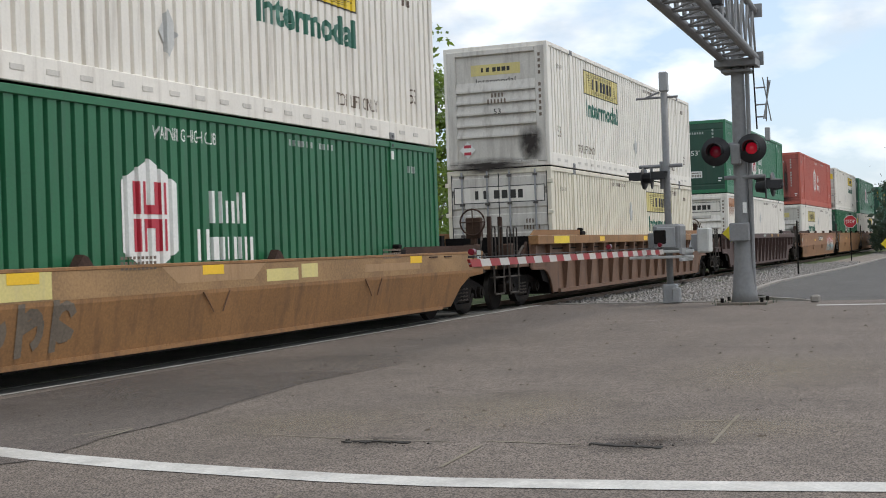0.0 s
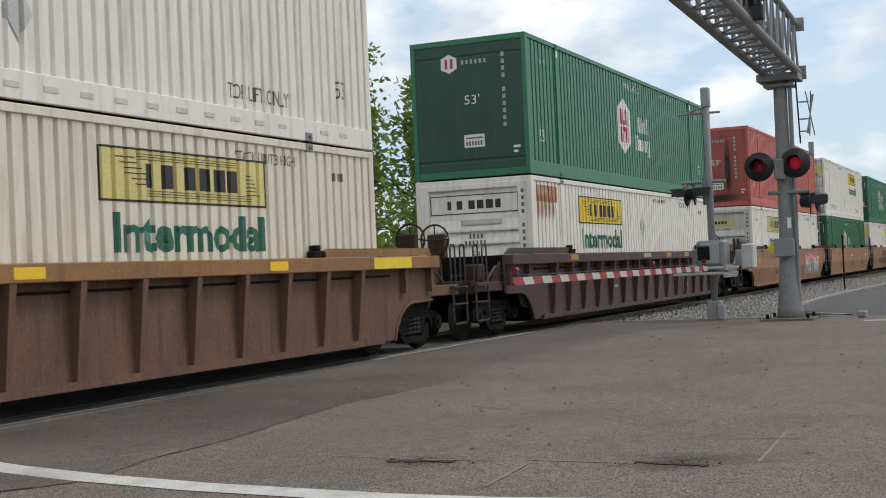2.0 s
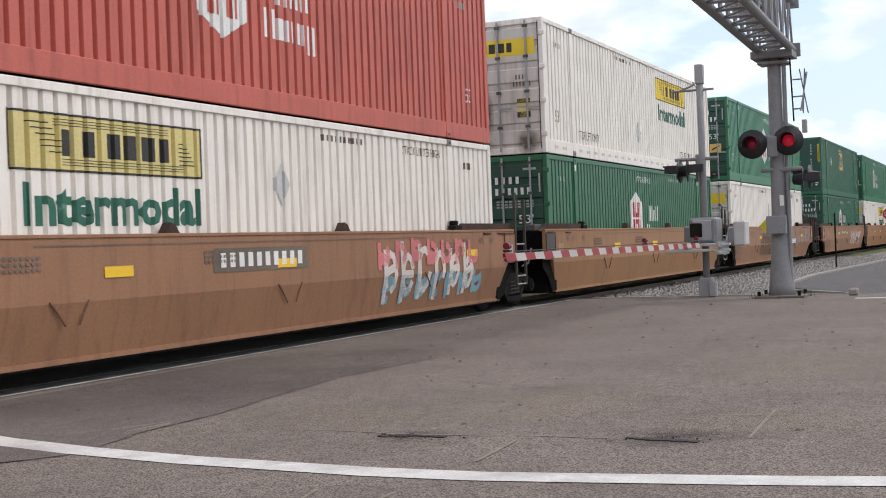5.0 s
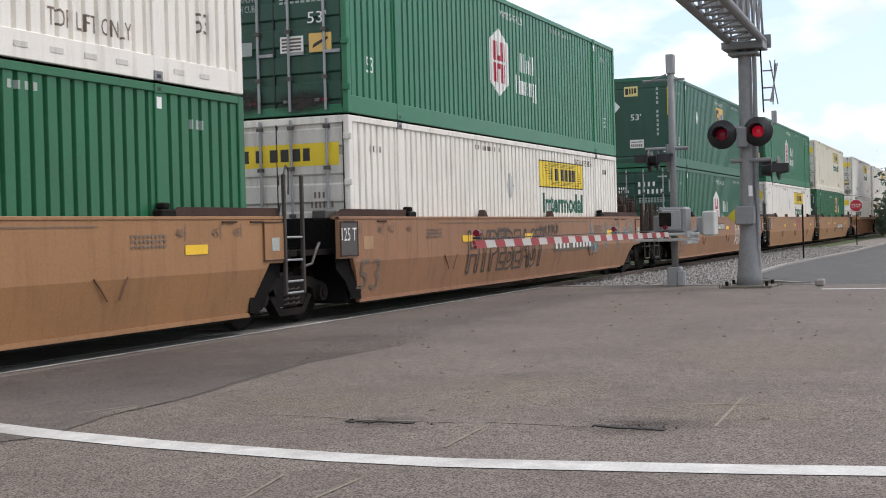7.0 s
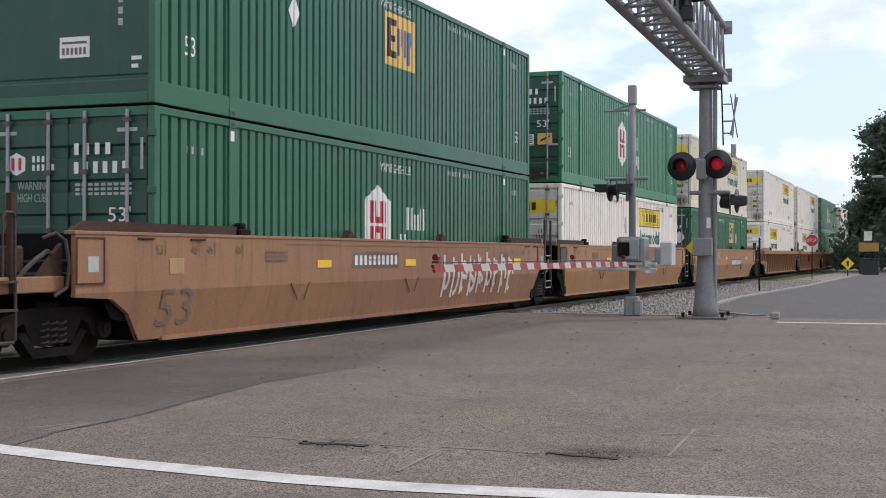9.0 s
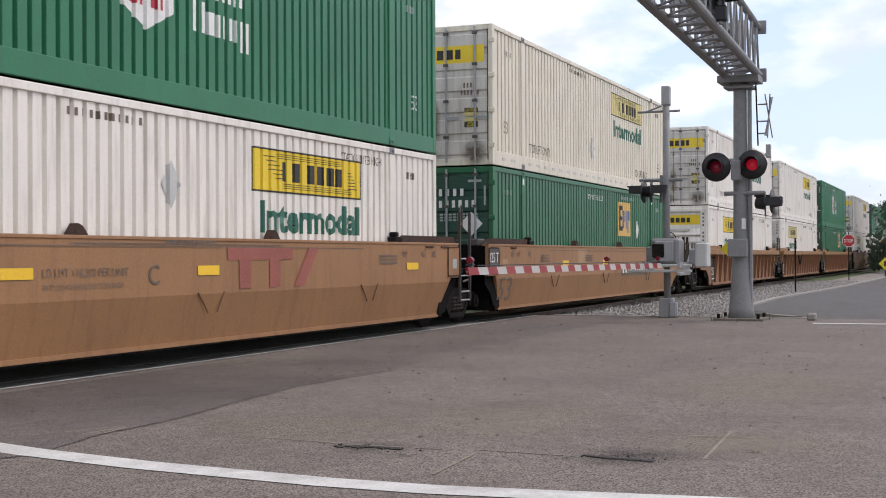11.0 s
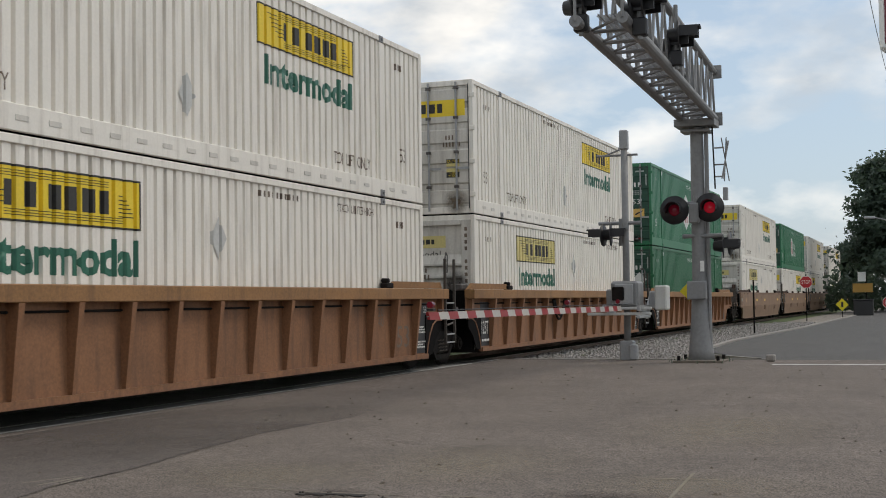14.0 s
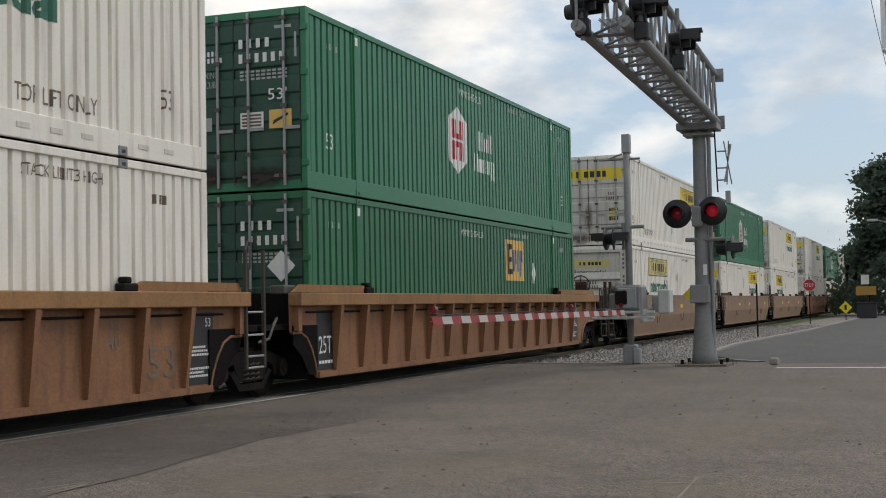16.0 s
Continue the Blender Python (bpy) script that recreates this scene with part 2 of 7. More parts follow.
def paving(name, dark, light, stain):
    """Worn asphalt: pale stone chips in a dark binder, with wide stains."""
    m = material(name, light, 0.9, vary=0.24, grain=7, blotch=0.7, spec=0.3, stain=stain, stain_amount=0.55, bump=0.7, bump_scale=75)
    nt = m.node_tree
    N, L = nt.nodes.new, nt.links.new
    b = nt.nodes["Principled BSDF"]
    base = b.inputs["Base Color"].links[0].from_socket
    co = N("ShaderNodeTexCoord")
    chips, grit, rng, mx, tone = N("ShaderNodeTexVoronoi"), N("ShaderNodeTexNoise"), N("ShaderNodeMapRange"), N("ShaderNodeMix"), N("ShaderNodeMath")
    chips.inputs["Scale"].default_value = 70
    grit.inputs["Scale"].default_value, grit.inputs["Detail"].default_value = 130, 3
    L(co.outputs["Object"], chips.inputs["Vector"])
    L(co.outputs["Object"], grit.inputs["Vector"])
    tone.operation = "ADD"
    L(chips.outputs["Distance"], tone.inputs[0])
    L(grit.outputs["Fac"], tone.inputs[1])
    rng.inputs["From Min"].default_value, rng.inputs["From Max"].default_value = 0.83, 1.2
    L(tone.outputs[0], rng.inputs["Value"])
    mx.data_type = "RGBA"
    L(rng.outputs[0], mx.inputs[0])
    L(base, mx.inputs[6])
    mx.inputs[7].default_value = (*dark, 1)
    L(mx.outputs[2], b.inputs["Base Color"])
    return m


M["leaf"] = leafy("leaf_green", (0.095, 0.155, 0.035), (0.24, 0.34, 0.06))
M["leaf_dark"] = leafy("dark_leaf_green", (0.065, 0.095, 0.07), (0.08, 0.115, 0.07))
M["asphalt"] = paving("old_grey_asphalt", (0.08, 0.0665, 0.057), (0.244, 0.203, 0.174), (0.149, 0.124, 0.106))
M["asphalt_patch"] = paving("dark_asphalt_patch", (0.072, 0.060, 0.054), (0.174, 0.148, 0.132), (0.125, 0.106, 0.096))
def worn_out(m, x0, x1):
    """Lets a patch wear away between x0 and x1 along the track."""
    nt = m.node_tree
    N, L = nt.nodes.new, nt.links.new
    co, sep, no, a, r = N("ShaderNodeTexCoord"), N("ShaderNodeSeparateXYZ"), N("ShaderNodeTexNoise"), N("ShaderNodeMath"), N("ShaderNodeMapRange")
    L(co.outputs["Object"], sep.inputs[0])
    L(co.outputs["Object"], no.inputs["Vector"])
    no.inputs["Scale"].default_value, no.inputs["Detail"].default_value = 0.6, 6
    a.operation = "MULTIPLY_ADD"
    L(no.outputs["Fac"], a.inputs[0])
    a.inputs[1].default_value = 5.0
    L(sep.outputs["X"], a.inputs[2])
    r.inputs["From Min"].default_value, r.inputs["From Max"].default_value = x0 + 2.5, x1 + 2.5
    r.inputs["To Min"].default_value, r.inputs["To Max"].default_value = 1.0, 0.0
    L(a.outputs[0], r.inputs["Value"])
    L(r.outputs[0], nt.nodes["Principled BSDF"].inputs["Alpha"])


worn_out(M["asphalt_patch"], 8.5, 16.0)
M["asphalt_far"] = paving("side_road_asphalt", (0.062, 0.059, 0.056), (0.15, 0.143, 0.137), (0.115, 0.11, 0.105))


def stain_patch(name, color, strength):
    """Soot or rust that fades out from its middle, broken by noise."""
    m = bpy.data.materials.new(name)
    m.use_nodes = True
    nt = m.node_tree
    N, L = nt.nodes.new, nt.links.new
    b = nt.nodes["Principled BSDF"]
    b.inputs["Base Color"].default_value, b.inputs["Roughness"].default_value = (*color, 1), 0.85
    co, gr, no, a, c = N("ShaderNodeTexCoord"), N("ShaderNodeTexGradient"), N("ShaderNodeTexNoise"), N("ShaderNodeMath"), N("ShaderNodeMath")
    mp = N("ShaderNodeMapping")
    mp.inputs["Scale"].default_value = (1.6, 1.6, 1.6)
    gr.gradient_type = "SPHERICAL"
    L(co.outputs["Object"], mp.inputs["Vector"])
    L(mp.outputs[0], gr.inputs["Vector"])
    L(co.outputs["Object"], no.inputs["Vector"])
    no.inputs["Scale"].default_value, no.inputs["Detail"].default_value = 5.0, 6
    a.operation, c.operation = "MULTIPLY", "MULTIPLY"
    L(gr.outputs["Fac"], a.inputs[0])
    L(no.outputs["Fac"], a.inputs[1])
    L(a.outputs[0], c.inputs[0])
    c.inputs[1].default_value, c.use_clamp = strength, True
    L(c.outputs[0], b.inputs["Alpha"])
    return m


M["soot"] = stain_patch("soot", (0.035, 0.028, 0.025), 2.6)
M["blue_haze"] = stain_patch("faded_blue_spray", (0.19, 0.33, 0.37), 1.5)
M["crack_dirt"] = stain_patch("crack_dirt", (0.06, 0.048, 0.04), 0.85)
M["scuff"] = stain_patch("pale_scuffs", (0.27, 0.225, 0.165), 0.8)
M["dirt"] = stain_patch("brown_road_dirt", (0.16, 0.12, 0.085), 2.0)
M["rust_stain"] = stain_patch("rust_stain", (0.30, 0.13, 0.06), 2.2)


# ---- mesh helpers ----
def box(bm, x0, x1, y0, y1, z0, z1):
    v = [bm.verts.new(p) for p in ((x0, y0, z0), (x1, y0, z0), (x1, y1, z0), (x0, y1, z0), (x0, y0, z1), (x1, y0, z1), (x1, y1, z1), (x0, y1, z1))]
    for f in ((3, 2, 1, 0), (4, 5, 6, 7), (0, 1, 5, 4), (1, 2, 6, 5), (2, 3, 7, 6), (3, 0, 4, 7)):
        bm.faces.new([v[i] for i in f])
    return bm


def boxes(*dims, bevel=0.0):
    bm = bmesh.new()
    for d in dims:
        box(bm, *d)
    if bevel:
        bmesh.ops.bevel(bm, geom=bm.edges[:], offset=bevel, segments=1, affect="EDGES")
    return bm


def rod(bm, a, b, r0, r1=None, n=8):
    """A round bar from a to b."""
    a, b = Vector(a), Vector(b)
    r1 = r0 if r1 is None else r1
    d = (b - a).normalized()
    u = d.orthogonal().normalized()
    w = d.cross(u)
    rings = []
    for p, r in ((a, r0), (b, r1)):
        rings.append([bm.verts.new(p + (u * math.cos(k * math.tau / n) + w * math.sin(k * math.tau / n)) * r) for k in range(n)])
    for k in range(n):
        bm.faces.new([rings[0][k], rings[0][(k + 1) % n], rings[1][(k + 1) % n], rings[1][k]])
    bm.faces.new(rings[0][::-1])
    bm.faces.new(rings[1])
    return bm


def rods(*bars, n=8):
    bm = bmesh.new()
    for a, b, r in bars:
        rod(bm, a, b, r, n=n)
    return bm


def tube(points, r, n=5, closed=False):
    """One continuous round bar along points."""
    bm = bmesh.new()
    pts = [Vector(p) for p in points]
    rings = []
    for k, p in enumerate(pts):
        a = pts[k - 1] if k or closed else p
        b = pts[(k + 1) % len(pts)] if k < len(pts) - 1 or closed else p
        d = (b - a).normalized()
        u = d.cross(Vector((0.13, 0.31, 0.94))).normalized()
        w = d.cross(u)
        rings.append([bm.verts.new(p + (u * math.cos(j * math.tau / n) + w * math.sin(j * math.tau / n)) * r) for j in range(n)])
    for a, b in zip(rings, rings[1:] + (rings[:1] if closed else [])):
        for j in range(n):
            bm.faces.new([a[j], a[(j + 1) % n], b[(j + 1) % n], b[j]])
    bmesh.ops.recalc_face_normals(bm, faces=bm.faces[:])
    return bm


def pressed(profile, y0, y1, back):
    """A panel that looks along -X, pressed to (z, x) pairs, from y0 to y1, with its back at x = back."""
    bm = bmesh.new()
    a = [bm.verts.new((x, y0, z)) for z, x in profile]
    b = [bm.verts.new((x, y1, z)) for z, x in profile]
    a += [bm.verts.new((back, y0, profile[-1][0])), bm.verts.new((back, y0, profile[0][0]))]
    b += [bm.verts.new((back, y1, profile[-1][0])), bm.verts.new((back, y1, profile[0][0]))]
    for k in range(len(a)):
        j = (k + 1) % len(a)
        bm.faces.new([a[k], a[j], b[j], b[k]])
    bm.faces.new(a)
    bm.faces.new(b)
    bmesh.ops.recalc_face_normals(bm, faces=bm.faces[:])
    return bm


def lathe(profile, n=24):
    """A solid turned round the Y axis from (y, radius) pairs."""
    bm = bmesh.new()
    rings = []
    for y, r in profile:
        rings.append([bm.verts.new((r * math.cos(k * math.tau / n), y, r * math.sin(k * math.tau / n))) for k in range(n)])
    for a, b in zip(rings, rings[1:]):
        for k in range(n):
            bm.faces.new([a[k], a[(k + 1) % n], b[(k + 1) % n], b[k]])
    bm.faces.new(rings[0][::-1])
    bm.faces.new(rings[-1])
    bmesh.ops.recalc_face_normals(bm, faces=bm.faces[:])
    return bm


def plate(points, y0, y1):
    """A flat plate with the outline points (x, z), from y0 to y1."""
    bm = bmesh.new()
    a = [bm.verts.new((x, y0, z)) for x, z in points]
    b = [bm.verts.new((x, y1, z)) for x, z in points]
    bm.faces.new(a)
    bm.faces.new(b[::-1])
    for k in range(len(a)):
        j = (k + 1) % len(a)
        bm.faces.new([a[j], a[k], b[k], b[j]])
    bmesh.ops.recalc_face_normals(bm, faces=bm.faces[:])
    return bm


def flat(points, z=0.0):
    bm = bmesh.new()
    bm.faces.new([bm.verts.new((x, y, z)) for x, y in points])
    bmesh.ops.recalc_face_normals(bm, faces=bm.faces[:])
    if bm.faces[:][0].normal.z < 0:
        bmesh.ops.reverse_faces(bm, faces=bm.faces[:])
    return bm


def mesh_of(name, bm, mat, smooth=False):
    me = bpy.data.meshes.new(name)
    bm.to_mesh(me)
    bm.free()
    me.materials.append(mat)
    if smooth:
        me.shade_smooth()
    return me


def each(name, rects, lay, mat, parent):
    """One part for each bar; lay puts a bar in its place."""
    for r in rects:
        part(name, lay(quads(r)), mat, parent)


SMALL_PRINT = ("number_marking", "number_bars", "graffiti", "sign_scroll")


def part(name, bm, mat, parent, label="", smooth=False):
    ob = new(name, bm if isinstance(bm, bpy.types.Mesh) else mesh_of(name, bm, mat, smooth))
    ob.parent = parent
    if label:
        ob["label"] = label
    if name in SMALL_PRINT:
        tagged(ob, kind="stuff")
    return ob


def thing(name, label, category, group="", kind="", at=None):
    ob = tagged(new(name), label, category, group, kind)
    if at is not None:
        ob.matrix_basis = at
    return ob


def solid(name, bm, mat, label, category, group="", kind="", smooth=False):
    return tagged(new(name, mesh_of(name, bm, mat, smooth)), label, category, group, kind)


# ---- lettering ----
LETTERS = {}


def letters(text, width, height, bold=0.0):
    """Flat lettering that fills width x height, its lower left corner at the origin."""
    key = (text, bold)
    if key not in LETTERS:
        cu = bpy.data.curves.new("text", "FONT")
        cu.body, cu.size, cu.resolution_u, cu.offset = text, 1.0, 2, bold
        ob = new("text", cu)
        me = bpy.data.meshes.new_from_object(ob.evaluated_get(bpy.context.evaluated_depsgraph_get()))
        bpy.data.objects.remove(ob)
        bpy.data.curves.remove(cu)
        LETTERS[key] = me
    bm = bmesh.new()
    bm.from_mesh(LETTERS[key])
    xs, ys = [v.co.x for v in bm.verts], [v.co.y for v in bm.verts]
    for v in bm.verts:
        v.co = ((v.co.x - min(xs)) / (max(xs) - min(xs)) * width, (v.co.y - min(ys)) / (max(ys) - min(ys)) * height, 0)
    return bm


def quads(*rects):
    bm = bmesh.new()
    for x0, x1, z0, z1 in rects:
        bm.faces.new([bm.verts.new(p) for p in ((x0, z0, 0), (x1, z0, 0), (x1, z1, 0), (x0, z1, 0))])
    return bm


def outline(points):
    bm = bmesh.new()
    bm.faces.new([bm.verts.new((x, z, 0)) for x, z in points])
    return bm


RIB = 0.23
STEPS = ((0.0, 0.0), (0.56, 0.0), (0.62, 0.058), (0.83, 0.058), (0.91, 0.0), (1.0, 0.0))


def groove(x):
    u = (x / RIB) % 1.0
    for (a, p), (b, q) in zip(STEPS, STEPS[1:]):
        if u <= b:
            return p + (q - p) * (u - a) / (b - a)
    return 0.0


def draped(bm, x, z, proud=0.004, base=-1.27):
    """Lettering laid on a ribbed side at (x, z): it follows the ribs."""
    for v in bm.verts:
        v.co = (v.co.x + x, 0, v.co.y + z)
    lo, hi = min(v.co.x for v in bm.verts), max(v.co.x for v in bm.verts)
    for k in range(int(lo / RIB), int(hi / RIB) + 1):
        for u, _ in STEPS[:-1]:
            c = (k + u) * RIB
            if lo < c < hi:
                bmesh.ops.bisect_plane(bm, geom=bm.verts[:] + bm.edges[:] + bm.faces[:], plane_co=(c, 0, 0), plane_no=(1, 0, 0))
    for v in bm.verts:
        v.co.y = base + groove(v.co.x) - proud
    return bm


def on_side(bm, x, z, y):
    for v in bm.verts:
        v.co = (v.co.x + x, y, v.co.y + z)
    return bm


def on_end(bm, across, z, x):
    """Lettering on a face that looks along -X; across grows to the reader's right."""
    for v in bm.verts:
        v.co = (x, -(v.co.x + across), v.co.y + z)
    return bm


# ---- the containers ----
LENGTH, HIGH, WIDE = 16.15, 2.9, 1.3
POSTS = (1.95, 14.18)
LOAD = bpy.data.objects


def ribbed_side(x0, x1, z0, z1, base, out):
    xs = [x0]
    for k in range(int(x0 / RIB), int(x1 / RIB) + 1):
        xs += [(k + u) * RIB for u, _ in STEPS[:-1] if x0 < (k + u) * RIB < x1]
    xs.append(x1)
    bm = bmesh.new()
    col = [(bm.verts.new((x, base - out * groove(x), z0)), bm.verts.new((x, base - out * groove(x), z1))) for x in xs]
    for (a, b), (c, d) in zip(col, col[1:]):
        bm.faces.new([a, c, d, b] if out < 0 else [c, a, b, d])
    return bm


SHARED = {}


def shared(key, make, mat):
    k = (key, mat.name)
    if k not in SHARED:
        SHARED[k] = mesh_of(key, make(), mat)
    return SHARED[k]


def container_shell(root, mat, frame_mat, end, rail_high, grimy_end=False):
    sh = lambda name, key, make, m, label="": part(name, shared(key, make, m), m, root, label)
    sh("side_panel", "side_panel_near", lambda: ribbed_side(0.1, LENGTH - 0.1, 0.1, HIGH - 0.08, -1.27, -1), mat)
    sh("side_panel", "side_panel_away", lambda: ribbed_side(0.1, LENGTH - 0.1, 0.1, HIGH - 0.08, 1.27, 1), mat)
    sh("roof_panel", "roof_panel", lambda: boxes((0.05, LENGTH - 0.05, -1.26, 1.26, HIGH - 0.05, HIGH - 0.015)), mat)
    sh("floor_frame", "floor_frame", lambda: boxes((0.05, LENGTH - 0.05, -1.25, 1.25, 0.03, 0.16)), M["dark_steel"])
    for x in (0.0, LENGTH - 0.14):
        for y in (-1.3, 1.2):
            sh("corner_post", f"corner_post{x:.0f}{y:.0f}", lambda: boxes((x, x + 0.14, y, y + 0.1, 0.0, HIGH), bevel=0.01), frame_mat)
    for x in POSTS:
        for y in (-1.3, 1.23):
            sh("lifting_post", f"lifting_post{x:.0f}{y:.0f}", lambda: boxes((x - 0.08, x + 0.08, y, y + 0.07, 0.0, HIGH), bevel=0.008), frame_mat)
        for z in (0.0, HIGH - 0.12):
            sh("corner_casting", f"casting{x:.0f}{z:.0f}", lambda: boxes((x - 0.09, x + 0.09, -1.31, -1.14, z, z + 0.12), (x - 0.05, x + 0.05, -1.313, -1.2, z + 0.03, z + 0.08), bevel=0.008), M["galv"] if mat.name in ("white_paint", "cream_paint") else frame_mat)
            sh("casting_hole", f"hole{x:.0f}{z:.0f}", lambda: boxes((x - 0.035, x + 0.035, -1.316, -1.3, z + 0.035, z + 0.075)), M["black"])
    for y in (-1.295, 1.225):
        sh("top_rail", f"top_rail{y:.0f}", lambda: boxes((0.12, LENGTH - 0.12, y, y + 0.07, HIGH - 0.1, HIGH), bevel=0.008), frame_mat)
        sh("bottom_rail", f"bottom_rail{y:.0f}{rail_high}", lambda: boxes((0.12, LENGTH - 0.12, y, y + 0.07, 0.0, rail_high), bevel=0.008), frame_mat)
    # pockets along the lower rail
    if rail_high > 0.29:
        bm = bmesh.new()
        for k in range(26):
            x = 0.6 + k * 0.58
            if abs(x + 0.1 - POSTS[0]) > 0.25 and abs(x + 0.1 - POSTS[1]) > 0.25:
                box(bm, x, x + 0.22, -1.302, -1.294, 0.12, 0.18)
        tagged(part("rail_pocket", bm, M["grimy"], root), kind="stuff")
    far = LENGTH
    part("end_wall", shared("back_wall", lambda: boxes((far - 0.1, far - 0.03, -1.22, 1.22, 0.05, HIGH - 0.05)), mat), mat, root)
    for x in (0.0, LENGTH - 0.1):
        sh("header_beam", f"header{x:.0f}", lambda: boxes((x, x + 0.1, -1.2, 1.2, HIGH - 0.12, HIGH), bevel=0.008), frame_mat)
        sh("sill_beam", f"sill{x:.0f}", lambda: boxes((x, x + 0.1, -1.2, 1.2, 0.0, 0.14), bevel=0.008), frame_mat)
    # all green ends get the copy with the shade in its colour
    end_mat = M[{"white_paint": "grimy", "cream_paint": "grimy", "green_paint": "shaded_end_green", "red_paint": "sooty_red"}.get(mat.name, "shaded_end_green")]
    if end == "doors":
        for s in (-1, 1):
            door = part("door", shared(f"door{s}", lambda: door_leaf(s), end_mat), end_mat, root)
            for a in (0.28, 0.92):
                part("lock_rod", shared(f"lock_rod{s}{a}", lambda: rods(((-0.03, s * a, 0.06), (-0.03, s * a, HIGH - 0.04), 0.024)), M["silver"]), M["silver"], door)
                part("lock_handle", shared(f"handle{s}{a}", lambda: boxes((-0.05, -0.025, s * a - 0.28, s * a, 0.95, 1.0)), M["silver"]), M["silver"], door)
            for k in range(4):
                z = 0.35 + 0.72 * k
                part("hinge", shared(f"hinge{s}{k}", lambda: boxes((-0.035, 0.0, s * 1.28 - 0.07, s * 1.28 + 0.07, z, z + 0.1), bevel=0.01), frame_mat), frame_mat, door)
            for a in (0.28, 0.92):
                for z in (0.55, 1.3, 2.05, HIGH - 0.2):
                    part("rod_guide", shared(f"rod_guide{s}{a}{z}", lambda: boxes((-0.062, -0.01, s * a - 0.05, s * a + 0.05, z, z + 0.06)), M["handrail"]), None, door)
        for y in (-1.2, -0.008, 1.184):
            part("door_gasket", shared(f"gasket{y}", lambda: boxes((-0.004, 0.05, y, y + 0.016, 0.1, HIGH - 0.1)), M["black"]), None, root)
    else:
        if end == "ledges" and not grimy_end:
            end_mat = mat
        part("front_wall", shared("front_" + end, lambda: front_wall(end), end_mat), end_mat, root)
        if end == "ledges":
            for y in (-1.22, 1.0):
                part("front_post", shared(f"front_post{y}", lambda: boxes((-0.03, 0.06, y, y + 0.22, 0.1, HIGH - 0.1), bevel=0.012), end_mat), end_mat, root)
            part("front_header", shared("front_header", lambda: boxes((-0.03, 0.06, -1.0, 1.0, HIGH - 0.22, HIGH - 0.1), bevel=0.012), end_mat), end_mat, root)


def door_leaf(s):
    a, b = (0.012, 1.2) if s > 0 else (-1.2, -0.012)
    prof = [(0.1, 0.03)]
    for k in range(6):
        z = 0.2 + k * 0.44
        prof += [(z, 0.03), (z + 0.03, 0.0), (z + 0.29, 0.0), (z + 0.32, 0.03)]
    return pressed(prof + [(HIGH - 0.1, 0.03)], a, b, 0.07)


def front_wall(kind):
    prof = [(0.1, 0.045)]
    if kind == "ledges":
        for k in range(5):
            z = 0.72 + k * 0.27
            prof += [(z, 0.045), (z + 0.008, -0.03), (z + 0.05, -0.03), (z + 0.25, 0.045)]
        return pressed(prof + [(HIGH - 0.1, 0.045)], -1.0, 1.0, 0.09)
    # a nearly flat panel between two shallow swages
    for z in (0.3, HIGH - 0.42):
        prof += [(z, 0.02), (z + 0.02, 0.03), (z + 0.06, 0.03), (z + 0.08, 0.02)]
    return pressed([(0.1, 0.02)] + prof[1:] + [(HIGH - 0.1, 0.02)], -1.2, 1.2, 0.09)


def name_strokes(width, height):
    """A painted name as plain blocks, one to a letter."""
    out, x = [], 0.0
    for w, gap in ((0.5, 0.75), (0.75, 0.8), (0.85, 0.3), (0.85, 0.3), (0.95, 0.3), (0.7, 0.0)):
        out.append((x, x + w))
        x += w + gap
    return [(a * width / x, b * width / x, 0, height) for a, b in out]


def bars_text(n, width, height, gap=0.25):
    """Unreadable or private lettering as plain bars."""
    w = width / (n + (n - 1) * gap)
    return quads(*[(k * w * (1 + gap), k * w * (1 + gap) + w, 0, height) for k in range(n)])


def sign_yellow(root, x, z, mat, ink, w=3.4, h=0.62):
    p = part("sign", draped(quads((0, w, 0, h)), x, z), mat, root, "yellow painted sign panel with a dark bar")
    part("sign_border", draped(quads((0, w, 0, 0.025), (0, w, h - 0.025, h), (0, 0.03, 0.025, h - 0.025), (w - 0.03, w, 0.025, h - 0.025)), x, z, 0.007), M["ink_black"], p)
    rects = [(w * 0.24 + a, w * 0.24 + b, 0.17, 0.45) for a, b, _, _ in name_strokes(w * 0.56, 1)]
    each("sign_bar", rects, lambda bm: draped(bm, x, z, 0.007), M[ink], p)
    lines = [(w * (0.08 + 0.02 * k), w * (0.18 + 0.02 * k), 0.5 - 0.06 * k, 0.512 - 0.06 * k) for k in range(6)]
    lines += [(w * 0.86, w * (0.9 + 0.012 * k), 0.4 - 0.05 * k, 0.412 - 0.05 * k) for k in range(6)]
    lines += [(w * 0.2, w * 0.8, 0.49 + 0.03 * k, 0.498 + 0.03 * k) for k in range(3)] + [(w * 0.24, w * 0.9, 0.07 + 0.03 * k, 0.078 + 0.03 * k) for k in range(3)]
    part("sign_scroll", draped(quads(*lines), x, z, 0.007), M[ink], p)


def hazard(root, x, z, r, mat):
    part("placard", draped(outline([(0, -r), (r * 0.72, 0), (0, r), (-r * 0.72, 0)]), x, z, 0.012), mat, root, "diamond placard holder")


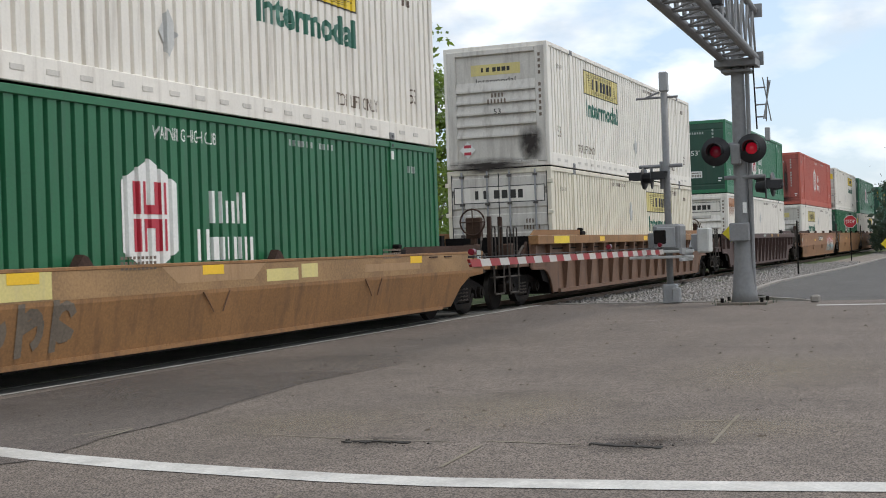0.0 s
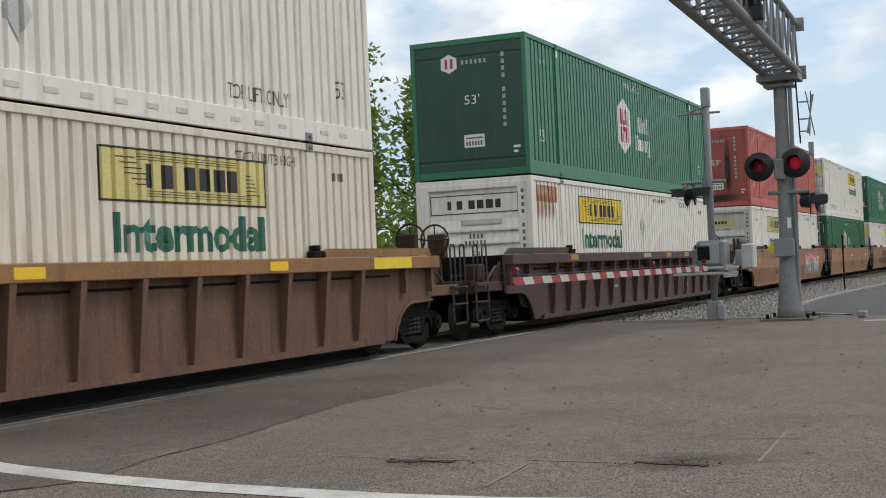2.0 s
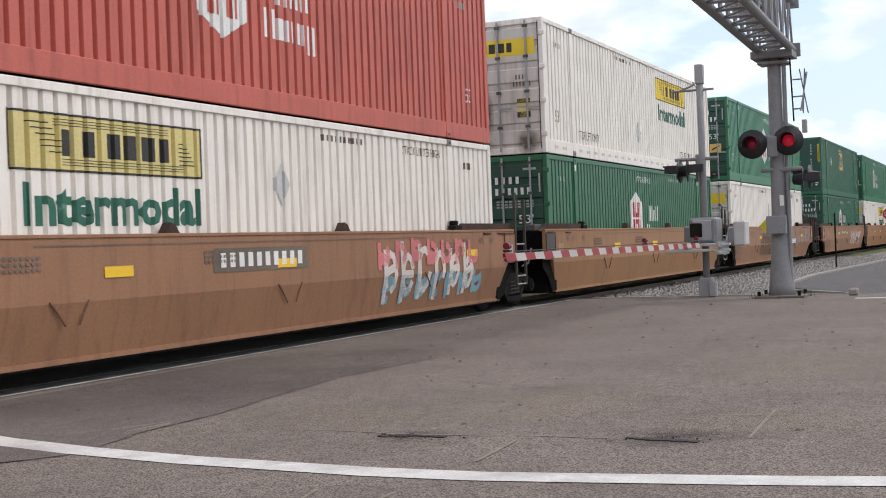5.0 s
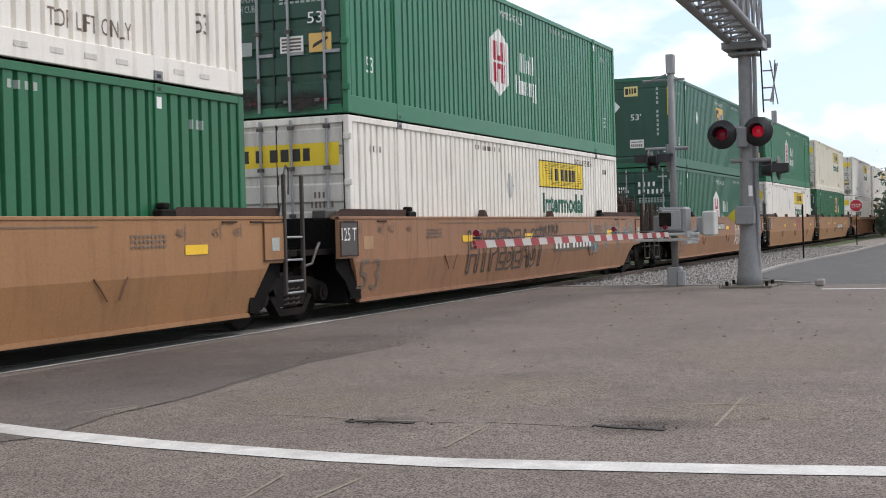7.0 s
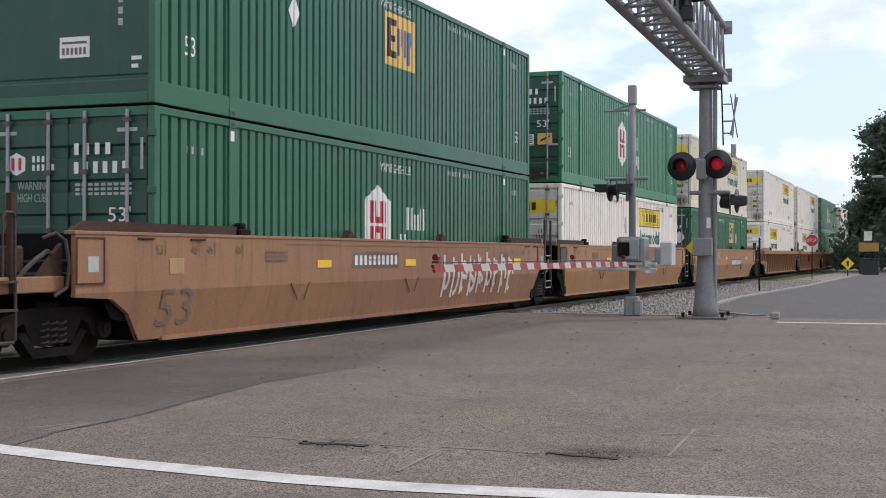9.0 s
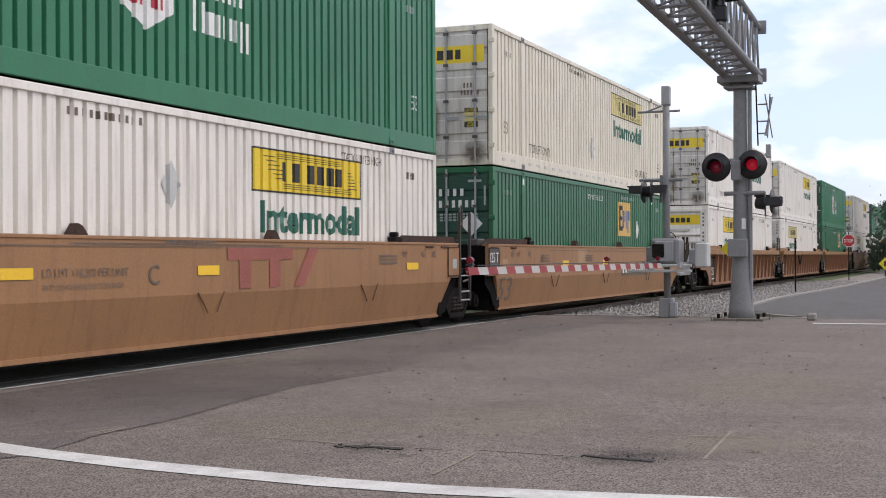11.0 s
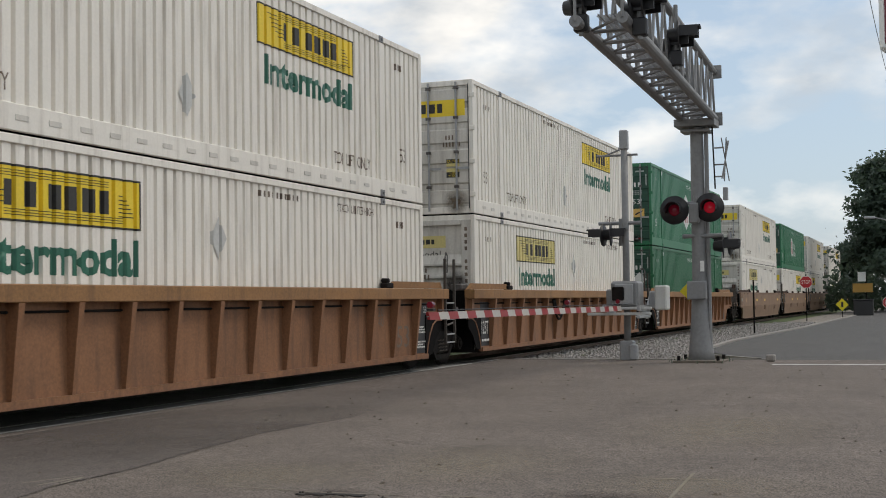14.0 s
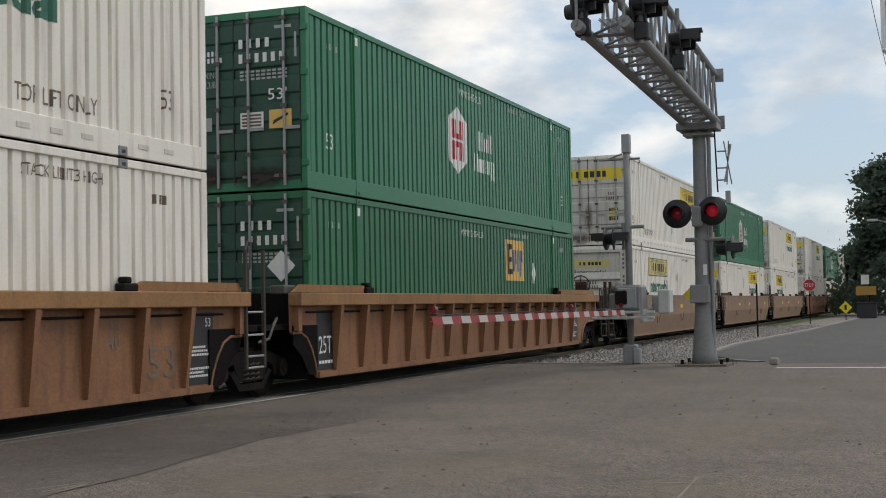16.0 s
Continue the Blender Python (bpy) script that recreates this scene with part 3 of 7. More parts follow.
def side_small(root, ink, upper, x=10.6):
    put = lambda name, bm, x, z: part(name, draped(bm, x, z), M[ink], root)
    put("lettering", letters("53", 0.26, 0.26), 0.75, 0.7)
    put("lettering", letters("53", 0.26, 0.26), 15.1, 0.7)
    ink = "ink_faint" if ink == "ink_white" else ink
    put = lambda name, bm, x, z: part(name, draped(bm, x, z), M[ink], root)
    put("number_marking", bars_text(11, 1.4, 0.09, 1.3), x, 2.62)
    put("number_marking", bars_text(4, 0.42, 0.1, 1.4), 0.8, 2.35)
    put("number_marking", bars_text(3, 0.28, 0.12, 1.4), 14.9, 2.4)


def white_container(tag, mat="white", end="doors", faded=False, upper=True, plain=False):
    root = thing("container", tag, "shipping container", "containers on the train")
    m = M[mat]
    container_shell(root, m, m, "doors" if end == "doors" else "ledges", 0.3 if upper else 0.16, faded)
    sx = 9.6 if end == "doors" else 3.1
    sign, ink = ("pale_yellow", "ink_black") if faded else ("yellow", "ink_black")
    sign_yellow(root, sx, 1.96, M[sign], ink)
    part("lettering", draped(letters("Intermodal", 3.15, 0.46, 0.035), sx + 0.2, 1.38), M["ink_green"], root, "green lettering")
    side_small(root, "ink_grey", upper, 5.6 if end == "doors" else 9.6)
    if upper:
        for x in (2.5, 12.2):
            part("lettering", draped(letters("TOP LIFT ONLY", 1.5, 0.2), x, 0.42), M["ink_grey"], root)
    else:
        part("lettering", draped(letters("STACK LIMIT 3 HIGH", 1.5, 0.14), 12.3, 2.55), M["ink_grey"], root)
    hazard(root, 7.6 if end == "doors" else 8.4, 1.95 if not upper else 0.9, 0.3, M["pale_steel"])
    if end == "doors":
        p = part("end_sign", on_end(quads((-1.12, 1.12, 0, 0.36)), 0, 2.12, -0.002), M["white" if plain else "yellow"], root, "painted sign strip across the doors")
        if plain:
            part("sign_border", on_end(quads((-1.12, 1.12, -0.02, 0), (-1.12, 1.12, 0.36, 0.38), (-1.14, -1.12, -0.02, 0.38), (1.12, 1.14, -0.02, 0.38)), 0, 2.12, -0.004), M["ink_black"], p)
        each("sign_bar", [(a - 0.6, b - 0.6, 0.08, 0.28) for a, b, _, _ in name_strokes(1.2, 1)], lambda bm: on_end(bm, 0, 2.12, -0.006), M["ink_black"], p)
        part("notice", on_end(quads((0, 0.3, 0, 0.2), (0, 0.3, 0.24, 0.38)), 0.68, 0.78, -0.004), M["pale_yellow"], root)
        part("number_marking", on_end(bars_text(4, 0.26, 0.1, 1.1), 0.66, 1.6, -0.004), M["ink_grey"], root)
        part("number_marking", on_end(bars_text(6, 0.4, 0.1, 1.1), 0.6, 1.45, -0.004), M["ink_grey"], root)
        if not plain:
            each("notice_strip", [(0.68, 0.98, 0.78, 0.9), (0.68, 0.98, 1.09, 1.18)], lambda bm: on_end(bm, 0, 0, -0.006), M["ink_black"], root)
            part("lettering", on_end(letters("CAUTION", 0.26, 0.06), 0.7, 1.105, -0.008), M["yellow"], root)
            part("lettering", on_end(letters("WIDE", 0.16, 0.045), 0.75, 0.845, -0.008), M["yellow"], root)
            part("lettering", on_end(letters("TURNS", 0.2, 0.045), 0.73, 0.79, -0.008), M["yellow"], root)
            part("placard", on_end(outline([(0, -0.22), (0.22, 0), (0, 0.22), (-0.22, 0)]), -0.82, 0.95, -0.004), M["white"], root, "empty diamond placard holder")
        for y, z, r, h in ((-0.9, 0.25, 0.5, 0.5), (0.3, 0.22, 0.7, 0.4), (0.95, 0.4, 0.4, 0.7), (0.0, 0.9, 0.25, 0.9)):
            stained(root, "dirt_stain", "dirt", -0.007, y, z, r, h, False)
    else:
        p = part("end_sign", on_end(quads((-0.62, 0.62, 0, 0.26)) if faded else quads((-0.97, 0.97, 0, 0.36)), 0, 2.2, 0.041), M["white" if plain else sign], root, "painted sign on the end wall")
        if plain:
            part("sign_border", on_end(quads((-0.97, 0.97, -0.02, 0), (-0.97, 0.97, 0.36, 0.38), (-0.99, -0.97, -0.02, 0.38), (0.97, 0.99, -0.02, 0.38)), 0, 2.2, 0.038), M["ink_black"], p)
        k = 0.6 if faded else 1.0
        each("sign_bar", [(a - 0.6 * k, b - 0.6 * k, 0.08, 0.19 * k + 0.07) for a, b, _, _ in name_strokes(1.2 * k, 1)], lambda bm: on_end(bm, 0, 2.2, 0.037), M["ink_black"], p)
        if faded:
            part("lettering", on_end(letters("Intermodal", 1.0, 0.13), -0.5, 2.0, 0.041), M["ink_black"], root)
        part("number_marking", on_end(bars_text(4, 0.3, 0.1, 1.1), -0.1, 1.66, -0.034), M["ink_grey"], root)
        part("number_marking", on_end(bars_text(6, 0.46, 0.1, 1.1), -0.2, 1.52, -0.034), M["ink_grey"], root)
        part("lettering", on_end(letters("53", 0.18, 0.13), -0.05, 1.26, -0.034), M["ink_black"], root)
        if not faded:
            part("data_plate", boxes((-0.036, 0.0, -0.62, 0.28, 1.95, 2.05)), M["grimy"], root, "riveted maker's plate")
        part("number_marking", on_end(quads(*[(1.08, 1.14, 1.15 + 0.14 * k, 1.23 + 0.14 * k) for k in range(11) if k != 6]), 0, 0, -0.034), M["ink_grey"], root)
        if faded:
            p = part("placard", on_end(outline([(0, -0.2), (0.2, 0), (0, 0.2), (-0.2, 0)]), -0.75, 0.45, -0.002), M["ink_white"], root, "red and white diamond placard")
            each("placard_band", [(-0.09, 0.09, -0.12, -0.05), (-0.09, 0.09, 0.05, 0.12)], lambda bm: on_end(bm, -0.75, 0.45, -0.005), M["ink_red"], p)
            stained(root, "soot_stain", "soot", -0.038, -0.85, 0.55 if upper else 1.3, 0.55, 0.8, False)
            stained(root, "soot_stain", "soot", -0.036, 0.2, 0.05, 1.9, 0.35, False)
        if plain:
            part("rust_panel", draped(quads((0, 1.3, 0, 0.34)), 0.35, 2.38, 0.005), M["rust_paint"], root, "rusted patch of an old sign")
            for j in range(5):
                stained(root, "rust_stain", "rust_stain", 0.45 + 0.23 * j, -1.279, 2.25, 0.14, 0.5, True)
    return root


def stained(root, name, mat, x, y, z, rx, rz, side):
    """A fading stain with its middle at (x, y, z)."""
    bm = bmesh.new()
    pts = [(-0.62, -0.62), (0.62, -0.62), (0.62, 0.62), (-0.62, 0.62)]
    bm.faces.new([bm.verts.new((a, 0, b) if side else (0, -a, b)) for a, b in pts])
    ob = part(name, bm, M[mat], root)
    ob.location, ob.scale = (x, y, z), (rx, rx, rz)


def hub_logo(root, x, z, r, mat_side):
    s = r
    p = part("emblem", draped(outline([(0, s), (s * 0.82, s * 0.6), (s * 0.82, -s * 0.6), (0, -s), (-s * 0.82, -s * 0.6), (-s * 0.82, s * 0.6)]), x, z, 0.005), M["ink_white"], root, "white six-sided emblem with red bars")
    rects = []
    for x0, x1 in ((-0.5, -0.28), (-0.2, -0.13), (0.12, 0.34), (0.41, 0.48)):
        rects += [(s * x0, s * x1, s * 0.04, s * 0.6), (s * x0, s * x1, -s * 0.6, -s * 0.04)]
    each("emblem_bar", rects, lambda bm: draped(bm, x, z, 0.009), M[mat_side], p)
    each("emblem_bar", [(-s * 0.2, s * 0.34, s * 0.04, s * 0.2), (-s * 0.2, s * 0.34, -s * 0.2, -s * 0.04)], lambda bm: draped(bm, x, z, 0.011), M[mat_side], p)


def hub_words(root, x, z):
    """Two painted words as upright strokes."""
    lay = lambda bm: draped(bm, x, z)
    rects = []
    for a, w, low, high in ((0.42, 0.26, 0.48, 0.9), (0.76, 0.22, 0.48, 0.78), (1.05, 0.22, 0.48, 0.9), (0.06, 0.28, 0, 0.4), (0.42, 0.15, 0, 0.3), (0.64, 0.22, 0, 0.3), (0.94, 0.2, 0, 0.3), (1.22, 0.22, -0.12, 0.3)):
        rects += [(a, a + 0.075, low, high), (a + w - 0.075, a + w, low, high)]
    each("word_bar", rects, lay, M["ink_white"], root)


def green_end_marks(root, end, gold=False):
    for px in POSTS:
        part("label_plate", boxes((px - 0.05, px + 0.05, -1.304, -1.299, HIGH - 0.3, HIGH - 0.16)), M["ink_white"], root)
    ink = M["ink_white"]
    if end == "doors":
        part("number_marking", on_end(bars_text(4, 0.55, 0.15, 1.2), 0.1, 2.3, -0.004), ink, root)
        part("number_marking", on_end(bars_text(6, 0.8, 0.15, 1.1), 0.1, 2.06, -0.004), ink, root)
        for k in range(3):
            part("number_marking", on_end(bars_text(9, 0.85, 0.035, 0.4), 0.12, 1.78 + 0.06 * k, -0.004), M["ink_faint"], root)
        if not gold:
            part("lettering", on_end(letters("53'", 0.34, 0.19), 0.62, 1.44, -0.004), ink, root)
        if gold:
            p = part("end_sign", on_end(quads((-1.0, -0.64, 1.6, 2.0)), 0, 0, -0.004), M["gold_sign"], root, "small gold sign with dark bars")
            each("sign_bar", [(-0.96, -0.88, 1.66, 1.94), (-0.84, -0.78, 1.7, 1.92), (-0.74, -0.69, 1.7, 1.92)], lambda bm: on_end(bm, 0, 0, -0.006), M["ink_black"], p)
            part("placard", on_end(outline([(0, 0.25), (0.25, 0), (0, -0.25), (-0.25, 0)]), 0.82, 1.72, -0.007), ink, root, "blank white diamond placard")
        else:
            part("lettering", on_end(letters("WARNING", 0.5, 0.11), -0.78, 1.86, -0.004), M["ink_faint"], root)
            part("lettering", on_end(letters("HIGH CUBE", 0.5, 0.11), -0.78, 1.7, -0.004), M["ink_faint"], root)
            p = part("emblem", on_end(outline([(0, 0.15), (0.14, 0.085), (0.14, -0.085), (0, -0.15), (-0.14, -0.085), (-0.14, 0.085)]), -0.8, 2.2, -0.004), ink, root, "small white six-sided emblem")
            each("emblem_bar", [(-0.08, -0.03, -0.08, 0.08), (0.03, 0.08, -0.08, 0.08)], lambda bm: on_end(bm, -0.8, 2.2, -0.006), M["ink_red"], p)
            each("word_bar", [(-0.55 + 0.075 * k, -0.51 + 0.075 * k, z, z + 0.08) for z, n in ((2.22, 4), (2.11, 5)) for k in range(n)], lambda bm: on_end(bm, 0, 0, -0.004), ink, root)
        each("corner_tape", [(-1.1, -0.8, 2.58, 2.63), (0.75, 1.05, 2.58, 2.63), (-1.15, -1.11, 2.1, 2.5), (1.1, 1.14, 2.1, 2.5)], lambda bm: on_end(bm, 0, 0, -0.004), M["ink_faint"], root)
        p = part("notice", on_end(quads((0.12, 0.54, 0, 0.26)), 0, 1.0, -0.004), ink, root, "white notice with lines of small print")
        part("number_marking", on_end(quads(*[(0.15, 0.5, 0.03 + 0.055 * k, 0.06 + 0.055 * k) for k in range(4)]), 0, 1.0, -0.006), M["ink_grey"], p)
        p = part("notice", on_end(quads((0.64, 1.04, 0, 0.3)), 0, 0.98, -0.004), M["gold_sign"], root, "orange warning notice")
        part("notice_symbol", on_end(outline([(0.7, 0.06), (0.98, 0.2), (0.98, 0.24), (0.72, 0.13)]), 0, 0.98, -0.006), M["ink_black"], p)
        each("notice", [(-0.62, -0.4, 1.0, 1.22), (-1.08, -0.9, 0.85, 1.05)], lambda bm: on_end(bm, 0, 0, -0.004), M["ink_faint"], root)
        for a, b in ((-1.05, -0.85), (-0.55, -0.35), (0.15, 0.4), (0.7, 0.95)):
            tape = part("tape", on_end(quads((a, b, 0, 0.05)), 0, 0.2, -0.004), M["ink_red"], root, "red and white reflective tape")
            part("tape_end", on_end(quads((a, a + 0.1, 0, 0.05)), 0, 0.2, -0.006), ink, tape)
        for y, z, r, h in ((-0.5, 0.2, 0.9, 0.35), (0.6, 0.25, 0.8, 0.4)):
            stained(root, "dirt_stain", "soot", -0.007, y, z, r, h, False)
    else:
        if gold:
            p = part("end_sign", on_end(quads((-0.3, 0.15, 0, 0.32)), 0, 2.3, 0.016), M["pale_yellow"], root, "small gold sign with dark bars")
            each("sign_bar", [(-0.26, -0.16, 0.06, 0.26), (-0.13, -0.08, 0.08, 0.26), (-0.05, 0.0, 0.08, 0.26), (0.03, 0.11, 0.1, 0.26)], lambda bm: on_end(bm, 0, 2.3, 0.013), M["ink_black"], p)
            part("placard", on_end(outline([(0, 0.23), (0.22, 0), (0, -0.23), (-0.22, 0)]), -0.66, 1.98, 0.016), ink, root, "blank white diamond placard")
            for y in (-1.2, 1.11):
                p = part("corner_tape", on_end(quads((y, y + 0.09, 1.65, 2.55)), 0, 0, 0.014), M["reflector"], root, "yellow and black corner strip")
                part("number_marking", on_end(quads(*[(y + 0.02, y + 0.07, 1.7 + 0.1 * k, 1.76 + 0.1 * k) for k in range(8)]), 0, 0, 0.011), M["ink_black"], p)
        else:
            p = part("emblem", on_end(outline([(0, 0.2), (0.18, 0.11), (0.18, -0.11), (0, -0.2), (-0.18, -0.11), (-0.18, 0.11)]), -0.42, 2.4, 0.016), ink, root, "white six-sided emblem")
            each("emblem_bar", [(-0.09, -0.03, -0.1, 0.1), (0.03, 0.09, -0.1, 0.1)], lambda bm: on_end(bm, -0.42, 2.4, 0.013), M["ink_red"], p)
            each("word_bar", [(-0.14 + 0.1 * k, -0.085 + 0.1 * k, 2.36, 2.45) for k in range(6)], lambda bm: on_end(bm, 0, 0, 0.016), M["ink_faint"], root)
        part("lettering", on_end(letters("53'", 0.34, 0.2), -0.1, 1.52, 0.016), ink, root)
        p = part("notice", on_end(quads((-0.14, 0.32, 0, 0.27)), 0, 0.62, 0.016), ink, root, "white weight notice")
        part("number_marking", on_end(quads((-0.1, 0.28, 0.18, 0.21), *[(-0.1 + 0.065 * k, -0.06 + 0.065 * k, 0.04, 0.13) for k in range(6)]), 0, 0.62, 0.013), M["ink_grey"], p)
        part("number_marking", on_end(quads(*[(0.75, 0.82, 1.0 + 0.145 * k, 1.09 + 0.145 * k) for k in range(11) if k != 6]), 0, 0, 0.016), M["ink_faint"], root)
        part("number_marking", on_end(quads((0.95, 1.1, 0.55, 0.6), (0.95, 1.05, 0.45, 0.5)), 0, 0, 0.016), ink, root)


def hub_container(tag, mat="green", end="doors"):
    root = thing("container", tag, "shipping container", "containers on the train")
    container_shell(root, M[mat], M[mat], "doors" if end == "doors" else "ribs", 0.28)
    hub_logo(root, 7.1, 1.55, 0.7, "ink_red" if mat != "red" else "red")
    hub_words(root, 8.05, 1.0)
    part("lettering", draped(letters("WARNING HIGH CUBE", 1.5, 0.16), 7.2, 2.5), M["ink_white"], root)
    side_small(root, "ink_white", True)
    green_end_marks(root, end)
    if mat == "red":
        stained(root, "soot_stain", "soot", 0.01, -0.5, 1.4, 0.22, 1.9, False)
        stained(root, "soot_stain", "soot", 0.008, 0.0, 0.3, 1.7, 0.3, False)
    return root


def gold_container(tag, mat="green", end="doors"):
    root = thing("container", tag, "shipping container", "containers on the train")
    container_shell(root, M[mat], M[mat], "doors" if end == "doors" else "ribs", 0.28)
    x, z = (10.2, 1.6) if end == "doors" else (7.4, 1.5)
    p = part("sign", draped(quads((0, 1.42, 0, 0.95)), x, z), M["gold_sign"], root, "gold square sign with dark bars")
    each("sign_bar", [(0.14, 0.26, 0.15, 0.85), (0.26, 0.52, 0.73, 0.85), (0.26, 0.46, 0.44, 0.55), (0.26, 0.52, 0.15, 0.27)], lambda bm: draped(bm, x, z, 0.008), M["ink_black"], p)
    each("sign_bar", [(0.58, 0.68, 0.22, 0.72), (0.74, 0.82, 0.4, 0.72), (0.88, 0.98, 0.22, 0.72), (1.06, 1.16, 0.1, 0.72), (1.16, 1.3, 0.45, 0.72)], lambda bm: draped(bm, x, z, 0.008), M["ink_blue"], p)
    hazard(root, 12.4 if end == "doors" else 3.85, 1.8, 0.26, M["ink_white"])
    part("lettering", draped(letters("WARNING HIGH CUBE", 1.5, 0.14), 7.2, 2.5), M["ink_white"], root)
    side_small(root, "ink_white", True)
    green_end_marks(root, end, True)
    return root


# ---- the well wagons ----
TOP, LOW = 1.58, 0.27        # upper and lower edge of the wagon sides
NOSE, TAIL = -0.75, LENGTH + 0.75


def wheelset_mesh():
    return lathe([(-0.90, 0.07), (-0.80, 0.07), (-0.80, 0.14), (-0.78, 0.40), (-0.77, 0.43), (-0.67, 0.45), (-0.66, 0.38), (-0.66, 0.15), (-0.62, 0.08),
                  (0.62, 0.08), (0.66, 0.15), (0.66, 0.38), (0.67, 0.45), (0.77, 0.43), (0.78, 0.40), (0.80, 0.14), (0.80, 0.07), (0.90, 0.07)], 28)


def wheelset():
    me = shared("wheelset", wheelset_mesh, M["wheel"])
    if len(me.materials) < 2:
        me.materials.append(M["tread"])
        for f in me.polygons:
            if 0.425 < math.hypot(f.center.x, f.center.z) and abs(f.normal.y) < 0.8:
                f.material_index = 1
    return me


def truck(wagon, x):
    """A two-axle bogie, its middle at x."""
    me = lambda key, make, m: shared(key, make, M[m])
    frame_ob = part("bogie", me("bogie_bolster", lambda: boxes((-0.22, 0.22, -1.0, 1.0, 0.42, 0.78), (-0.1, 0.1, -0.3, 0.3, 0.78, 0.95), bevel=0.02), "dark_steel"), None, wagon, "dark grimy bogie")
    frame_ob.location = (x, 0, 0)
    for s in (-1, 1):
        y0, y1 = (s * 1.0 - 0.07, s * 1.0 + 0.07)
        part("side_frame", me(f"side_frame{s}", lambda: plate([(-1.12, 0.36), (-1.12, 0.56), (-0.95, 0.62), (-0.5, 0.72), (0.5, 0.72), (0.95, 0.62), (1.12, 0.56), (1.12, 0.36), (0.72, 0.36), (0.68, 0.5), (0.52, 0.56), (0.36, 0.30), (-0.36, 0.30), (-0.52, 0.56), (-0.68, 0.5), (-0.72, 0.36)], y0, y1), "dark_steel"), None, frame_ob)
        part("lower_tie", me(f"lower_tie{s}", lambda: plate([(-0.62, 0.42), (-0.36, 0.16), (0.36, 0.16), (0.62, 0.42), (0.5, 0.46), (0.32, 0.26), (-0.32, 0.26), (-0.5, 0.46)], y0 - 0.01, y1 + 0.01), "dark_steel"), None, frame_ob)
        for k in (-0.16, 0.0, 0.16):
            part("spring", me(f"spring{s}{k}", lambda: spring_coil(k, s * 1.04), "coil"), None, frame_ob)
        for k in (-0.9, 0.9):
            part("bearing_cap", me(f"bearing{s}{k}", lambda: rods(((k, s * 0.98, 0.45), (k, s * 1.14, 0.45), 0.13), ((k, s * 1.14, 0.45), (k, s * 1.17, 0.45), 0.07), n=14), "wheel"), None, frame_ob)
    for k in (-0.9, 0.9):
        w = part("wheelset", wheelset(), None, frame_ob, "steel wheels on one axle")
        w.location = (k, 0, 0.45)
        WHEELS.append((w, k))
    return frame_ob


WHEELS = []


def spring_coil(x, y):
    return tube([(x + 0.07 * math.cos(k * math.tau / 8), y + 0.07 * math.sin(k * math.tau / 8), 0.28 + 0.28 * k / 32) for k in range(33)], 0.013)


def reach(ends):
    """How far the sides run: further past the load where a bogie with a coupler stands under them."""
    return (-1.85 if ends[0] else NOSE), (LENGTH + 1.8 if ends[1] else TAIL)


CUT_LONG = ((1.82, 0.84), (1.1, 0.80), (0.72, 0.62), (0.38, LOW))       # (distance past the load, height)
CUT_SHORT = ((0.75, 0.95), (0.3, 0.95), (0.13, 0.72), (-0.13, LOW))


def lower_edge(ends):
    nose = [(-d, z) for d, z in (CUT_LONG if ends[0] else CUT_SHORT)]
    tail = [(LENGTH + d, z) for d, z in (CUT_LONG if ends[1] else CUT_SHORT)]
    return nose, tail[::-1]


def smooth_side(s, TOP, ends):
    """A plain wagon side: upper band upright, lower band leaning in, ends cut up over the bogies."""
    bm = bmesh.new()
    rows = []
    nose, tail = lower_edge(ends)
    for x, low in nose + [(4, LOW), (8, LOW), (12, LOW)] + tail:
        kink = max(low, 0.88)
        lean = 0.13 * (kink - low) / 0.61
        rows.append([(x, s * 1.46, TOP), (x, s * 1.46, kink), (x, s * (1.46 - lean), low), (x, s * (1.40 - lean), low), (x, s * 1.40, kink), (x, s * 1.40, TOP)])
    vs = [[bm.verts.new(p) for p in r] for r in rows]
    for a, b in zip(vs, vs[1:]):
        for k in range(6):
            j = (k + 1) % 6
            bm.faces.new([a[k], b[k], b[j], a[j]])
    bm.faces.new(vs[0])
    bm.faces.new(vs[-1])
    bmesh.ops.remove_doubles(bm, verts=bm.verts[:], dist=0.0005)
    bmesh.ops.recalc_face_normals(bm, faces=bm.faces[:])
    return bm


def arch(d0, way):
    """The rounded cut over a bogie, from the plate's end inwards."""
    pts = [(d0, 0.86), (1.0, 0.84), (0.78, 0.78), (0.6, 0.66), (0.44, 0.47), (0.36, LOW)] if d0 > 1 else [(d0, 0.98), (0.45, 0.98), (0.25, 0.90), (0.09, 0.72), (-0.03, 0.5), (-0.1, LOW)]
    return [((-d if way < 0 else LENGTH + d), z) for d, z in pts]


def rib_web(s, ends):
    n, t = reach(ends)
    pts = arch(-n, -1) + arch(t - LENGTH, 1)[::-1] + [(t, TOP - 0.16), (n, TOP - 0.16)]
    return plate(pts, s * 1.34 - 0.015, s * 1.34 + 0.015)


